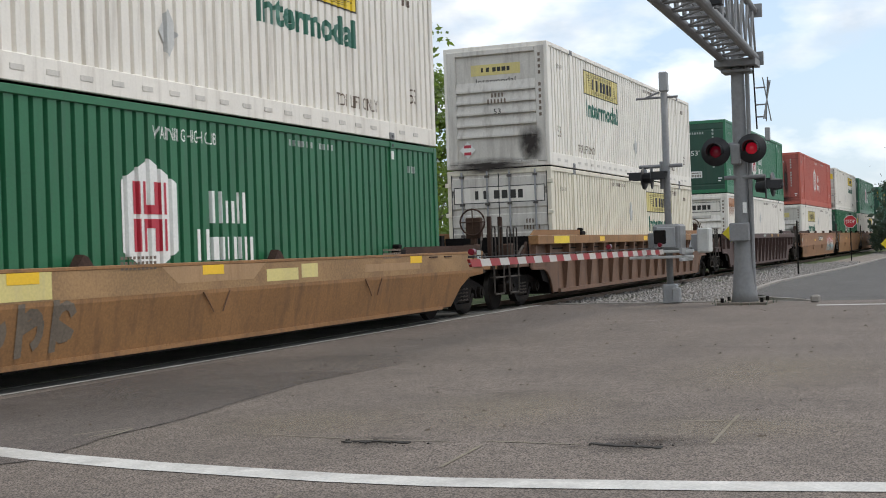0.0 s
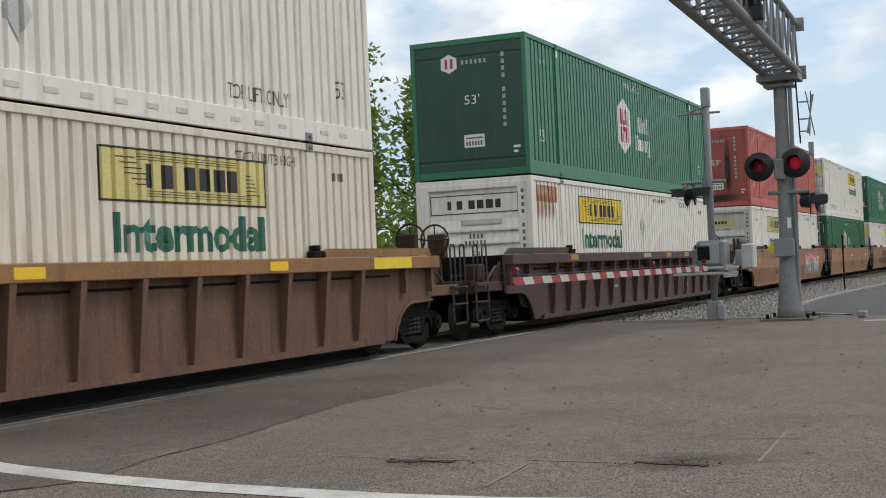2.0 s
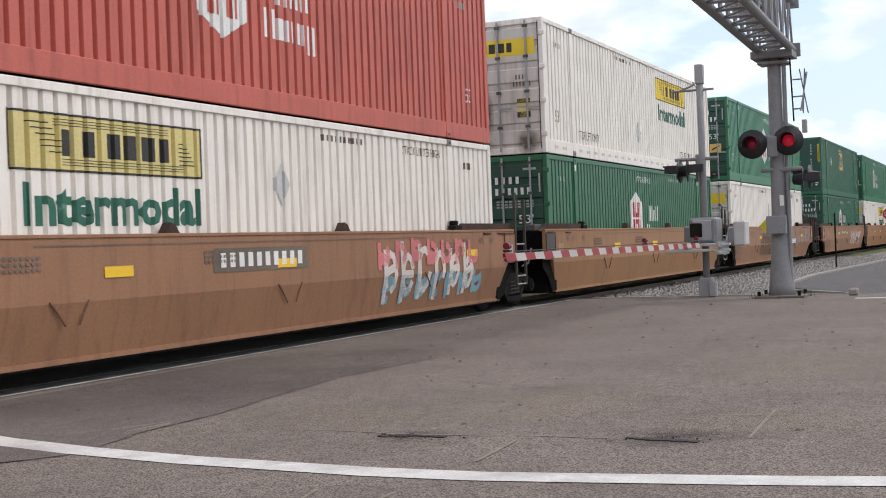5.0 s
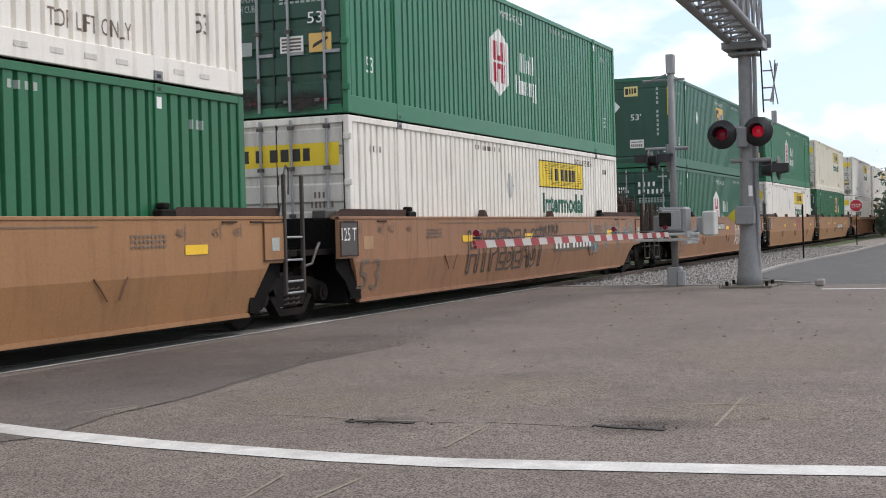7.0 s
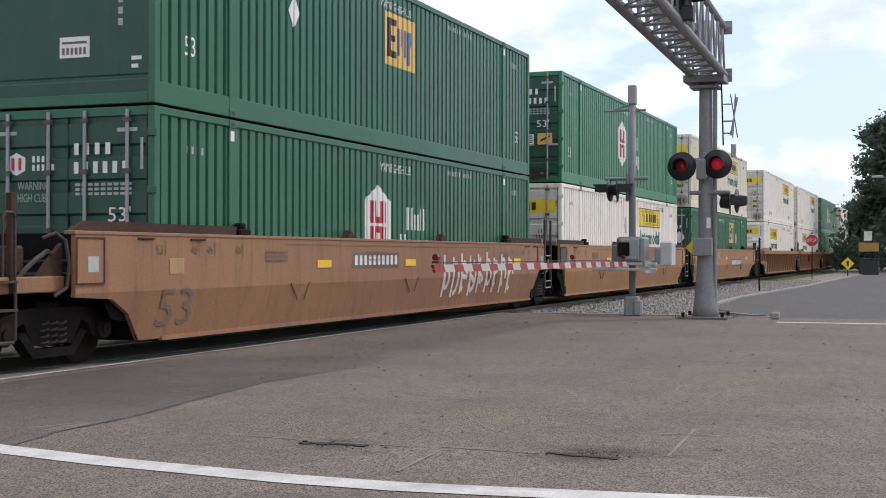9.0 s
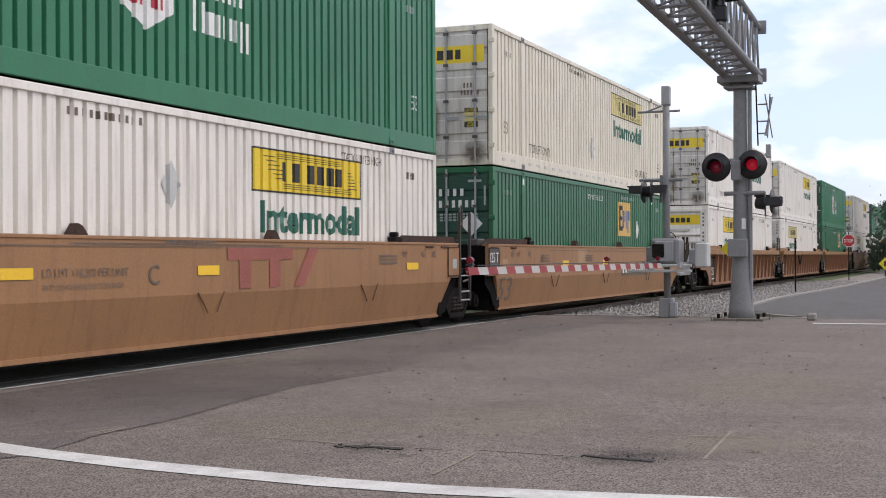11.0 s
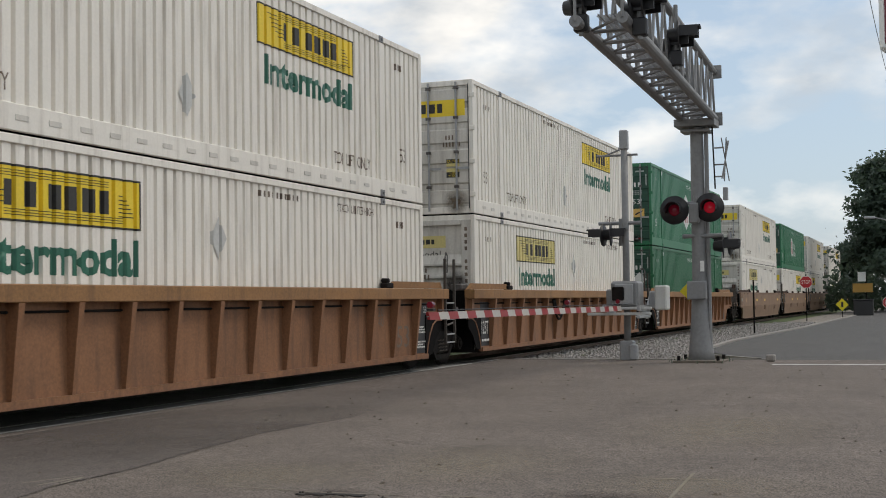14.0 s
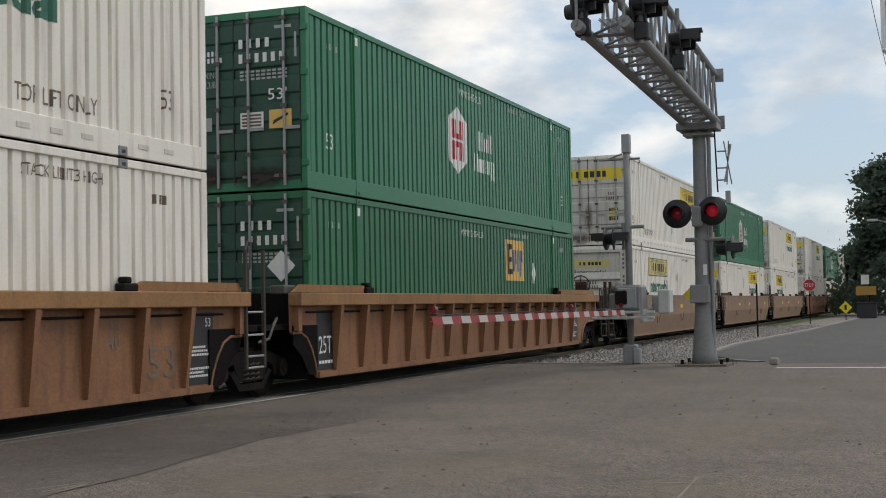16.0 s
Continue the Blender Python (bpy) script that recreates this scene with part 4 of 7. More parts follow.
def rib_post(s):
    """A tapering upright on a wagon side."""
    bm = bmesh.new()
    y = s * 1.355
    v = [bm.verts.new(p) for p in ((-0.05, y, TOP - 0.2), (0.05, y, TOP - 0.2), (0.05, s * 1.535, TOP - 0.2), (-0.05, s * 1.535, TOP - 0.2),
                                    (-0.03, y, LOW + 0.02), (0.03, y, LOW + 0.02), (0.03, s * 1.41, LOW + 0.02), (-0.03, s * 1.41, LOW + 0.02))]
    for f in ((0, 1, 2, 3), (7, 6, 5, 4), (0, 4, 5, 1), (1, 5, 6, 2), (2, 6, 7, 3), (3, 7, 4, 0)):
        bm.faces.new([v[i] for i in f])
    bmesh.ops.recalc_face_normals(bm, faces=bm.faces[:])
    return bm


def joint_end(wagon, mat, way, key):
    """The short end over a shared bogie; way is -1 at the nose and 1 at the tail."""
    g = lambda name, k, make, m: part(name, shared(f"{k}{way}{key}", make, M[m]), None, wagon)
    a = lambda d: -d if way < 0 else LENGTH + d
    lo, hi = lambda p, q: min(a(p), a(q)), lambda p, q: max(a(p), a(q))
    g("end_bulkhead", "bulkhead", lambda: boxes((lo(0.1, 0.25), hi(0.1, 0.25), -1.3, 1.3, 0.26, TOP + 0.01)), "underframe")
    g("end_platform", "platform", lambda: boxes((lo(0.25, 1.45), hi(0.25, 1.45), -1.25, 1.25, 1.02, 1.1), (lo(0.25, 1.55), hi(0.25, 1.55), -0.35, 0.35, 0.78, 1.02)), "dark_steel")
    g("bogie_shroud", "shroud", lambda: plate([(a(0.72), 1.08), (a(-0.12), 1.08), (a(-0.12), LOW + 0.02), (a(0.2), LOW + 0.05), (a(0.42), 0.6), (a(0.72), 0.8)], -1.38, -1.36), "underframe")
    if way > 0:
        for d in (0.68, 1.2):
            g("ladder_rail", f"ladder_rail{d}", lambda: boxes((lo(d, d + 0.055), hi(d, d + 0.055), -1.5, -1.45, 0.5, 2.18), bevel=0.008), "coil")
        for z in (0.52, 0.68, 0.98, 1.3):
            g("rung", f"rung{z}", lambda: rods(((a(0.7), -1.475, z), (a(1.23), -1.475, z), 0.016), n=6), "silver")
        g("ladder_hook", "ladder_hook", lambda: tube([(a(0.71), -1.475, 2.16), (a(0.78), -1.475, 2.3), (a(0.86), -1.475, 2.24), (a(0.84), -1.475, 1.9)], 0.014, 6), "handrail")
    else:
        g("valve_box", "valve_box", lambda: boxes((lo(0.35, 0.75), hi(0.35, 0.75), -1.25, -1.0, TOP - 0.02, TOP + 0.12), bevel=0.02), "handrail")
        g("brake_hose", "short_hose", lambda: tube([(a(0.9), -1.2, 1.2), (a(1.1), -1.25, 1.1), (a(1.25), -1.25, 0.9), (a(1.5), -1.2, 0.85)], 0.022, 6), "handrail")


def coupler_end(wagon, mat, way, key, ribbed):
    """The long end with platform, steps, grab irons and coupler over the end bogie."""
    g = lambda name, k, make, m: part(name, shared(f"{k}{way}{key}", make, M[m]), None, wagon)
    a = lambda d: -d if way < 0 else LENGTH + d
    lo, hi = lambda p, q: min(a(p), a(q)), lambda p, q: max(a(p), a(q))
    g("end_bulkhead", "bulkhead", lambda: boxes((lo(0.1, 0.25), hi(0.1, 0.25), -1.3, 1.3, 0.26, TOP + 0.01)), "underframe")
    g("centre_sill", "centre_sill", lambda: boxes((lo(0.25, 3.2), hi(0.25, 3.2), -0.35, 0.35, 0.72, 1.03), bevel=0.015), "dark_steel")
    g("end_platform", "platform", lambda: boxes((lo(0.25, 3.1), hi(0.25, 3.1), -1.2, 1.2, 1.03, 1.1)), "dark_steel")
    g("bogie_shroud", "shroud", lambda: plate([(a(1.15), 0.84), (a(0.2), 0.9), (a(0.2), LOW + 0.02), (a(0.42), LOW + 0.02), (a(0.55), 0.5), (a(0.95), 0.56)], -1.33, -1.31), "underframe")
    g("end_sill", "end_sill", lambda: boxes((lo(3.08, 3.26), hi(3.08, 3.26), -1.25, 1.25, 0.88, 1.12), bevel=0.012), "rusty")
    g("side_sill", "side_sill", lambda: boxes((lo(1.8, 3.08), hi(1.8, 3.08), -1.3, -1.2, 0.9, 1.08), bevel=0.012), mat)
    g("corner_gusset", "gusset", lambda: plate([(a(1.82), 1.45), (a(1.82), 0.9), (a(2.25), 0.9), (a(2.25), 1.08)], -1.28, -1.22), "rusty")
    # stirrup step hung under the platform's corner
    g("stirrup", "stirrup", lambda: tube([(a(2.72), -1.36, 1.05), (a(2.72), -1.36, 0.42), (a(2.75), -1.36, 0.39), (a(3.27), -1.36, 0.39), (a(3.3), -1.36, 0.42), (a(3.3), -1.36, 1.05)], 0.02, 6), "coil")
    for z in (0.72, 1.02):
        g("step", f"step{z}", lambda: boxes((lo(2.72, 3.3), hi(2.72, 3.3), -1.4, -1.26, z, z + 0.025)), "coil")
    for d in (2.7, 3.12):
        g("grab_loop", f"loop{d}", lambda: tube([(a(d), -1.34, 1.08), (a(d), -1.34, 1.72), (a(d + 0.04), -1.34, 1.77), (a(d + 0.16), -1.34, 1.77), (a(d + 0.2), -1.34, 1.72), (a(d + 0.2), -1.34, 1.08)], 0.016, 6), "coil")
    g("valve_box", "valve_box", lambda: boxes((lo(2.3, 2.62), hi(2.3, 2.62), -1.15, -0.85, 1.1, 1.42), bevel=0.03), "rusty")
    g("brake_pipe", "brake_pipe", lambda: tube([(a(1.85), -1.22, 1.3), (a(2.05), -1.25, 1.36), (a(2.25), -1.27, 1.28), (a(2.45), -1.27, 1.16), (a(2.6), -1.25, 1.02)], 0.028, 6), "coil")
    g("air_pipe", "air_pipe", lambda: tube([(a(0.4), -0.9, 1.2), (a(1.5), -0.92, 1.24), (a(2.4), -0.9, 1.22), (a(3.0), -0.7, 1.2)], 0.03, 6), "dark_steel")
    if not ribbed:
        for d in (2.66, 3.3):
            g("tall_post", f"tall_post{d}", lambda: boxes((lo(d, d + 0.09), hi(d, d + 0.09), -1.33, -1.25, 0.9, 1.98), bevel=0.008), "rusty")
        g("hose_loop", "hose_loop", lambda: tube([(a(2.2), -1.3, 1.5), (a(2.05), -1.36, 1.56), (a(1.92), -1.4, 1.48), (a(1.85), -1.4, 1.2), (a(1.9), -1.4, 0.95), (a(2.1), -1.38, 0.86)], 0.022, 6), "coil")
    if way < 0 or key.startswith("r"):
        w = [(a(3.0), -0.45 + 0.28 * math.cos(k * math.tau / 16), 1.9 + 0.28 * math.sin(k * math.tau / 16)) for k in range(16)]
        g("brake_wheel", "brake_wheel", lambda: tube(w, 0.02, 6, True), "rusty")
        g("brake_spokes", "brake_spokes", lambda: rods(*[((a(3.0), -0.45, 1.9), w[k], 0.013) for k in range(0, 16, 4)], n=6), "rusty")
        g("brake_stand", "brake_stand", lambda: boxes((lo(2.85, 2.97), hi(2.85, 2.97), -0.52, -0.38, 1.1, 1.95), (lo(2.8, 2.98), hi(2.8, 2.98), -0.62, -0.28, 1.55, 2.0), bevel=0.02), "rusty")
    part("coupler", shared(f"coupler{way}", lambda: boxes((lo(3.1, 3.42), hi(3.1, 3.42), -0.14, 0.14, 0.72, 0.98), (lo(3.36, 3.56), hi(3.36, 3.56), -0.22, 0.22, 0.68, 1.02), bevel=0.03), M["dark_steel"]), None, wagon)
    part("air_hose", shared(f"hose{way}", lambda: tube([(a(3.2), -0.4, 0.8), (a(3.35), -0.38, 0.55), (a(3.5), -0.34, 0.46), (a(3.56), -0.3, 0.48)], 0.026, 6), M["black"]), None, wagon)


def brake_gear(wagon):
    """A rusty air reservoir, pipes and a brake wheel on the platform of a tail end."""
    a = lambda d: LENGTH + d
    bm = lathe([(0.0, 0.06), (0.03, 0.18), (0.1, 0.23), (0.95, 0.23), (1.02, 0.18), (1.05, 0.06)], 20)
    for v in bm.verts:
        v.co = (a(0.55) + v.co.y, -0.55 + v.co.x, 1.88 + v.co.z)
    bmesh.ops.recalc_face_normals(bm, faces=bm.faces[:])
    part("air_reservoir", bm, M["rusty"], wagon, "rust-brown cylindrical air reservoir", True)
    for d in (0.75, 1.35):
        part("saddle", boxes((a(d), a(d + 0.08), -0.75, -0.35, 1.1, 1.7)), M["rusty"], wagon)
    for d, y, z in ((1.75, -0.9, 1.95), (2.05, -0.7, 2.2), (2.45, -0.95, 2.05)):
        part("valve", boxes((a(d), a(d + 0.22), y - 0.14, y + 0.14, z - 0.3, z), (a(d + 0.06), a(d + 0.16), y - 0.05, y + 0.05, z, z + 0.12), bevel=0.03), M["rusty"], wagon)
        part("valve_stand", boxes((a(d + 0.05), a(d + 0.15), y - 0.05, y + 0.05, 1.1, z - 0.3)), M["rusty"], wagon)
        part("grab_loop", tube([(a(d), y - 0.2, 1.1), (a(d), y - 0.2, z + 0.1), (a(d + 0.05), y - 0.2, z + 0.16), (a(d + 0.17), y - 0.2, z + 0.16), (a(d + 0.22), y - 0.2, z + 0.1), (a(d + 0.22), y - 0.2, 1.1)], 0.015, 6), M["coil"], wagon)
    w = [(a(2.2), -0.5 + 0.28 * math.cos(k * math.tau / 16), 2.12 + 0.28 * math.sin(k * math.tau / 16)) for k in range(16)]
    part("brake_wheel", tube(w, 0.02, 6, True), M["rusty"], wagon)


def corner_panel(wagon, m, x0, x1, top):
    """The raised end panel of a plain side, with a dark outline and a pale sticker."""
    lo, hi = min(x0, x1), max(x0, x1)
    p = part("corner_panel", boxes((lo, hi, -1.475, -1.46, 0.98, top - 0.06), bevel=0.004), m, wagon)
    for r in ((lo, hi, 0.98, 1.0), (lo, hi, top - 0.08, top - 0.06), (lo, lo + 0.02, 1.0, top - 0.08), (hi - 0.02, hi, 1.0, top - 0.08)):
        part("panel_rim", boxes((r[0], r[1], -1.482, -1.474, r[2], r[3])), M["rusty"], p)
    if m != M["end_grey"]:
        part("sticker", boxes((lo + 0.22, lo + 0.42, -1.479, -1.474, 1.12, 1.3)), M["ink_faint"], p)


def wagon(label, style, mat, trucks, ends, TOP=TOP):
    """One well unit. trucks: the middles of its bogies; ends: True where it ends in a coupler (nose, tail)."""
    root = thing("well_wagon", label, "freight wagon", "well wagons of the train")
    m = M[mat]
    top, top_m = TOP, M["ochre"] if mat in ("ribbed", "orange") else m
    n, t = reach(ends)
    ek = f"{ends[0]:d}{ends[1]:d}"
    for s in (-1, 1):
        if style == "smooth":
            for k, x in enumerate((3.4, 7.9, 12.6)):
                for a, b in ((0.0, 0.28), (0.62, 0.5)):
                    part("brace", shared(f"brace{s}{a}", lambda: tube([(a, s * 1.472, 0.9), ((a + b) / 2, s * 1.455, 0.78), (b, s * 1.435, 0.64)], 0.009), M["ribbed"]), None, root).location.x = x
            part("bottom_flange", shared(f"bottom_flange{s}", lambda: boxes((0.1, LENGTH - 0.1, min(s * 1.30, s * 1.36), max(s * 1.30, s * 1.36), LOW - 0.025, LOW + 0.03)), m), m, root)
            part("side_plate", shared(f"smooth_side{s}{top}{ek}", lambda: smooth_side(s, top, ends), m), m, root)
            for x in (-0.6, 0.6, LENGTH - 0.9, LENGTH - 0.2):
                if s < 0 and n < x < t:
                    part("strap", boxes((x, x + 0.34, -1.485, -1.46, TOP - 0.075, TOP - 0.05), bevel=0.004), M["rusty"], root)
        else:
            part("side_web", shared(f"rib_web{s}{ek}", lambda: rib_web(s, ends), m), m, root)
            for k in range(15):
                p = part("side_post", shared(f"rib_post{s}", lambda: rib_post(s), m), m, root)
                p.location.x = (0.58 if mat == "ribbed" else 0.75) + k * 14.65 / 14
            for x in [n + 0.12, t - 0.12] + ([-0.7] if ends[0] else []) + ([LENGTH + 0.7] if ends[1] else []):
                p = part("side_post", shared(f"short_post{s}", lambda: boxes((-0.06, 0.06, min(s * 1.355, s * 1.46), max(s * 1.355, s * 1.53), 1.0, TOP - 0.2)), m), m, root)
                p.location.x = x
            for d, way in ((-n, -1), (t - LENGTH, 1)):
                part("cut_rim", shared(f"cut_rim{s}{way}{d > 1}", lambda: tube([(x, s * 1.37, z - 0.01) for x, z in arch(d, way)], 0.024, 6), m), m, root)
            part("bottom_chord", shared(f"bottom_chord{s}", lambda: boxes((0.1, LENGTH - 0.1, min(s * 1.36, s * 1.42), max(s * 1.36, s * 1.42), LOW - 0.02, LOW + 0.07)), m), m, root)
            part("pipe", shared(f"pipe{s}", lambda: rods(((NOSE + 0.5, s * 1.375, TOP - 0.3), (TAIL - 0.5, s * 1.375, TOP - 0.3), 0.016), n=6), M["dark_steel"]), None, root)
        part("top_chord", shared(f"top_chord{s}{style}{top}{ek}", lambda: boxes((n, t, min(s * 1.315, s * 1.545), max(s * 1.315, s * 1.545), TOP - 0.2, TOP), bevel=0.012) if style != "smooth" else boxes((n, t, min(s * 1.32, s * 1.472), max(s * 1.32, s * 1.472), TOP - 0.03, TOP + 0.012), bevel=0.006), top_m), top_m, root)
        for x0, x1 in ((n, 2.0), (LENGTH - 2.0, t)):
            part("guide_plate", shared(f"guide{s}{x0:.1f}{x1:.1f}{top}", lambda: plate([(x0 + 0.02, TOP + 0.01), (x1 - 0.02, TOP + 0.01), (x1 - 0.1, TOP + 0.13), (x0 + 0.3, TOP + 0.13)], min(s * 1.34, s * 1.4), max(s * 1.34, s * 1.4)), M["rusty"] if style == "smooth" else top_m), None, root)
        for x in (2.05, LENGTH - 2.05):
            part("guide_block", shared(f"guide_block{s}{top}", lambda: boxes((-0.16, 0.16, min(s * 1.32, s * 1.46), max(s * 1.32, s * 1.46), TOP, TOP + 0.1), (-0.07, 0.07, min(s * 1.3, s * 1.43), max(s * 1.3, s * 1.43), TOP + 0.1, TOP + 0.18), bevel=0.02), M["dark_steel"]), None, root).location.x = x
        for x in (5.6, 9.9) if style == "smooth" and s < 0 else ():
            part("cone_bracket", shared("cone_bracket", lambda: plate([(-0.14, 0), (0.14, 0), (0.05, 0.1), (-0.03, 0.13)], -1.45, -1.33), M["rusty"]), None, root).location = (x, 0, TOP + 0.012)
        # added black sheets that keep the gaps at the well's ends dark
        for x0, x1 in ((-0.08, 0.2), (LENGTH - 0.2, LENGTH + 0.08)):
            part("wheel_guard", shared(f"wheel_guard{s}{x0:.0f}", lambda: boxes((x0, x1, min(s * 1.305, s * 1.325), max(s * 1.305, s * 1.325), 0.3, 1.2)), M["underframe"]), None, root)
    part("well_floor", shared("well_floor", lambda: boxes((0.2, LENGTH - 0.2, -1.33, 1.33, 0.22, 0.33)), M["dark_steel"]), None, root)
    for way, end, edge in ((-1, ends[0], n), (1, ends[1], t)):
        if end:
            coupler_end(root, mat, way, f"{mat}{style[0]}", style != "smooth")
        else:
            joint_end(root, mat, way, mat)
        if style == "smooth":
            corner_panel(root, M["end_grey"] if way < 0 and not end else m, edge - way * 0.02, edge - way * (0.56 if end else 0.62), top)
    for x in trucks:
        truck(root, x)
    return root


def unit_marks(style, extra=()):
    out = [("reflective_tape", quads((0, 0.5, 0, 0.12)), x, 1.12, "reflector") for x in (4.3, 7.9, 14.4)] if style == "smooth" else \
          [("reflective_tape", quads((0, 0.45, 0, 0.12)), x, TOP - 0.16, "reflector") for x in (3.2, 7.9, 12.6)]
    return out + list(extra)


def lean_mark(bm, x, z, proud=0.004):
    """Lettering on a plain side, bent over the kink to the leaning lower band."""
    bmesh.ops.bisect_plane(bm, geom=bm.verts[:] + bm.edges[:] + bm.faces[:], plane_co=(0, 0.88 - z, 0), plane_no=(0, 1, 0))
    for v in bm.verts:
        zz = v.co.y + z
        v.co = (v.co.x + x, -1.46 + max(0.0, 0.88 - zz) * 0.13 / 0.61 - proud, zz)
    return bm


def sprayed_word(text, width, height, line):
    """Hollow spray-painted letters: a line along the outline of each."""
    solid_bm = letters(text, width, height, 0.02)
    bm = bmesh.new()
    for e in solid_bm.edges:
        if len(e.link_faces) == 1:
            p, q = e.verts[0].co, e.verts[1].co
            d = (q - p).normalized()
            o = Vector((-d.y, d.x, 0)) * line / 2
            x = d * line * 0.25
            bm.faces.new([bm.verts.new(c) for c in (p - x + o, q + x + o, q + x - o, p - x - o)])
    solid_bm.free()
    return bm


def scrawl(seed, n, width, height):
    """Loose spray-painted loops and strokes."""
    rng = random.Random(seed)
    bm = bmesh.new()
    step = width / n
    half = step * 0.1
    for k in range(n):
        cx, cz = (k + 0.5) * step, height * rng.uniform(0.42, 0.58)
        paths = [[(cx - step * 0.28, height * rng.uniform(0, 0.1)), (cx - step * rng.uniform(0.22, 0.34), height * rng.uniform(0.85, 1.0))]]
        a0, turn, ra = rng.uniform(0, 6), rng.uniform(3.2, 6.0), rng.uniform(0.22, 0.34)
        paths.append([(cx + math.cos(a0 + turn * j / 9) * step * ra, cz + math.sin(a0 + turn * j / 9) * height * ra) for j in range(10)])
        if rng.random() < 0.6:
            paths.append([(cx - step * 0.3, cz), (cx + step * 0.3, height * rng.uniform(0.3, 0.9))])
        for pts in paths:
            row = []
            for j, (x, z) in enumerate(pts):
                (xa, za), (xb, zb) = pts[max(j - 1, 0)], pts[min(j + 1, len(pts) - 1)]
                q = math.hypot(xb - xa, zb - za) or 1
                ox, oz = -(zb - za) / q * half, (xb - xa) / q * half
                row.append((bm.verts.new((x + ox, z + oz, 0)), bm.verts.new((x - ox, z - oz, 0))))
            for p, q in zip(row, row[1:]):
                bm.faces.new([p[0], p[1], q[1], q[0]])
    return bm


# ---- ground, road and track ----
def build_ground():
    bm = flat([(-900, -900), (1500, -900), (1500, 900), (-900, 900)], -0.12)
    solid("ground", bm, M["grass"], "rough grass and dirt ground reaching the horizon", "ground", kind="structure")
    # crossing street and the camera's side road, one asphalt sheet cut for the rails
    bm = bmesh.new()
    box(bm, -60, 28.6, -60, FACE + 0.10, -0.4, 0.0)
    bmesh.ops.subdivide_edges(bm, edges=bm.edges[:], cuts=0)
    solid("pavement", bm, M["asphalt"], "old cracked grey asphalt street at the crossing", "road", kind="structure")
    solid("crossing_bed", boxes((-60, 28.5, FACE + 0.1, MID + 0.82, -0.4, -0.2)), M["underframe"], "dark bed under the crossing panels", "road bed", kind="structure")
    solid("panel_edge", boxes((-8, 28.5, FACE + 0.035, FACE + 0.1, -0.1, 0.009), bevel=0.003), M["pale_edge"], "pale worn concrete lip beside the crossing panels", "road edge", kind="structure")
    solid("panel_seam", flat([(-8, FACE + 0.012), (28.5, FACE + 0.012), (28.5, FACE + 0.035), (-8, FACE + 0.035)], 0.005), M["seam"], "tarred joint along the crossing", "joint", kind="structure")
    near = mesh_of("crossing_panel", boxes((0.01, 2.42, FACE + 0.125, FACE + 0.485, -0.3, 0.004), bevel=0.012), M["panel"])
    mid = mesh_of("crossing_panel", boxes((0.01, 2.42, MID - 0.66, MID + 0.66, -0.3, -0.004), bevel=0.012), M["panel"])
    away = mesh_of("crossing_panel", boxes((0.01, 2.42, MID + 0.84, MID + 1.25, -0.3, 0.004), bevel=0.012), M["panel"])
    for k in range(15):
        for me in (near, mid, away):
            ob = tagged(new("crossing_panel", me), "weathered concrete panel beside the rail", "crossing panel", "panels of the crossing", "structure")
            ob.location.x = -8.0 + k * 2.43
    solid("pavement", boxes((-60, 28.6, MID + 1.27, 21, -0.4, 0.0)), M["asphalt"], "old asphalt street beyond the track", "road", kind="structure")
    road = flat([(28.6, -40), (28.6, 3.3), (34, 5.6), (42, 5.85), (60, 5.3), (100, 5.0), (300, 4.0), (300, -40)], -0.03)
    solid("road", road, M["asphalt_far"], "dark grey side road running beside the track", "road", kind="structure")
    solid("asphalt_patch", flat([(2, 9.0), (2, 6.5), (6.7, 6.28), (7.2, 5.95), (8.2, 6.15), (9.3, 6.15), (10.4, 6.33), (12.0, 6.5), (14.0, 6.35), (16.5, 6.7), (19.5, 7.3), (24.0, 8.3), (26, 9.0)], 0.004), M["asphalt_patch"], "darker asphalt patch beside the rail", "road patch", kind="structure")
    # white edge line, gently curved
    centre = [(8.2, 8.6), (7.6, 7.0), (7.33, 6.05), (7.12, 5.0), (6.96, 3.6), (6.95, 2.9), (7.03, 2.2), (7.16, 1.2), (7.3, 0.4), (7.68, -1.5), (8.3, -4), (9.3, -8)]
    bm = bmesh.new()
    rows = []
    for k, (x, y) in enumerate(centre):
        a, b = Vector(centre[max(k - 1, 0)]), Vector(centre[min(k + 1, len(centre) - 1)])
        n = (b - a).normalized().orthogonal() * 0.14
        rows.append((bm.verts.new((x + n.x, y + n.y, 0.005)), bm.verts.new((x - n.x, y - n.y, 0.005))))
    for p, q in zip(rows, rows[1:]):
        bm.faces.new([p[0], p[1], q[1], q[0]])
    bmesh.ops.recalc_face_normals(bm, faces=bm.faces[:])
    solid("edge_line", bm, M["line"], "worn white painted edge line on the asphalt", "road marking", kind="structure")
    solid("stop_line", flat([(26.45, 3.0), (26.75, 3.0), (27.1, -6), (26.8, -6)], 0.005), M["line"], "white painted line across the side road", "road marking", kind="structure")
    rng = random.Random(5)
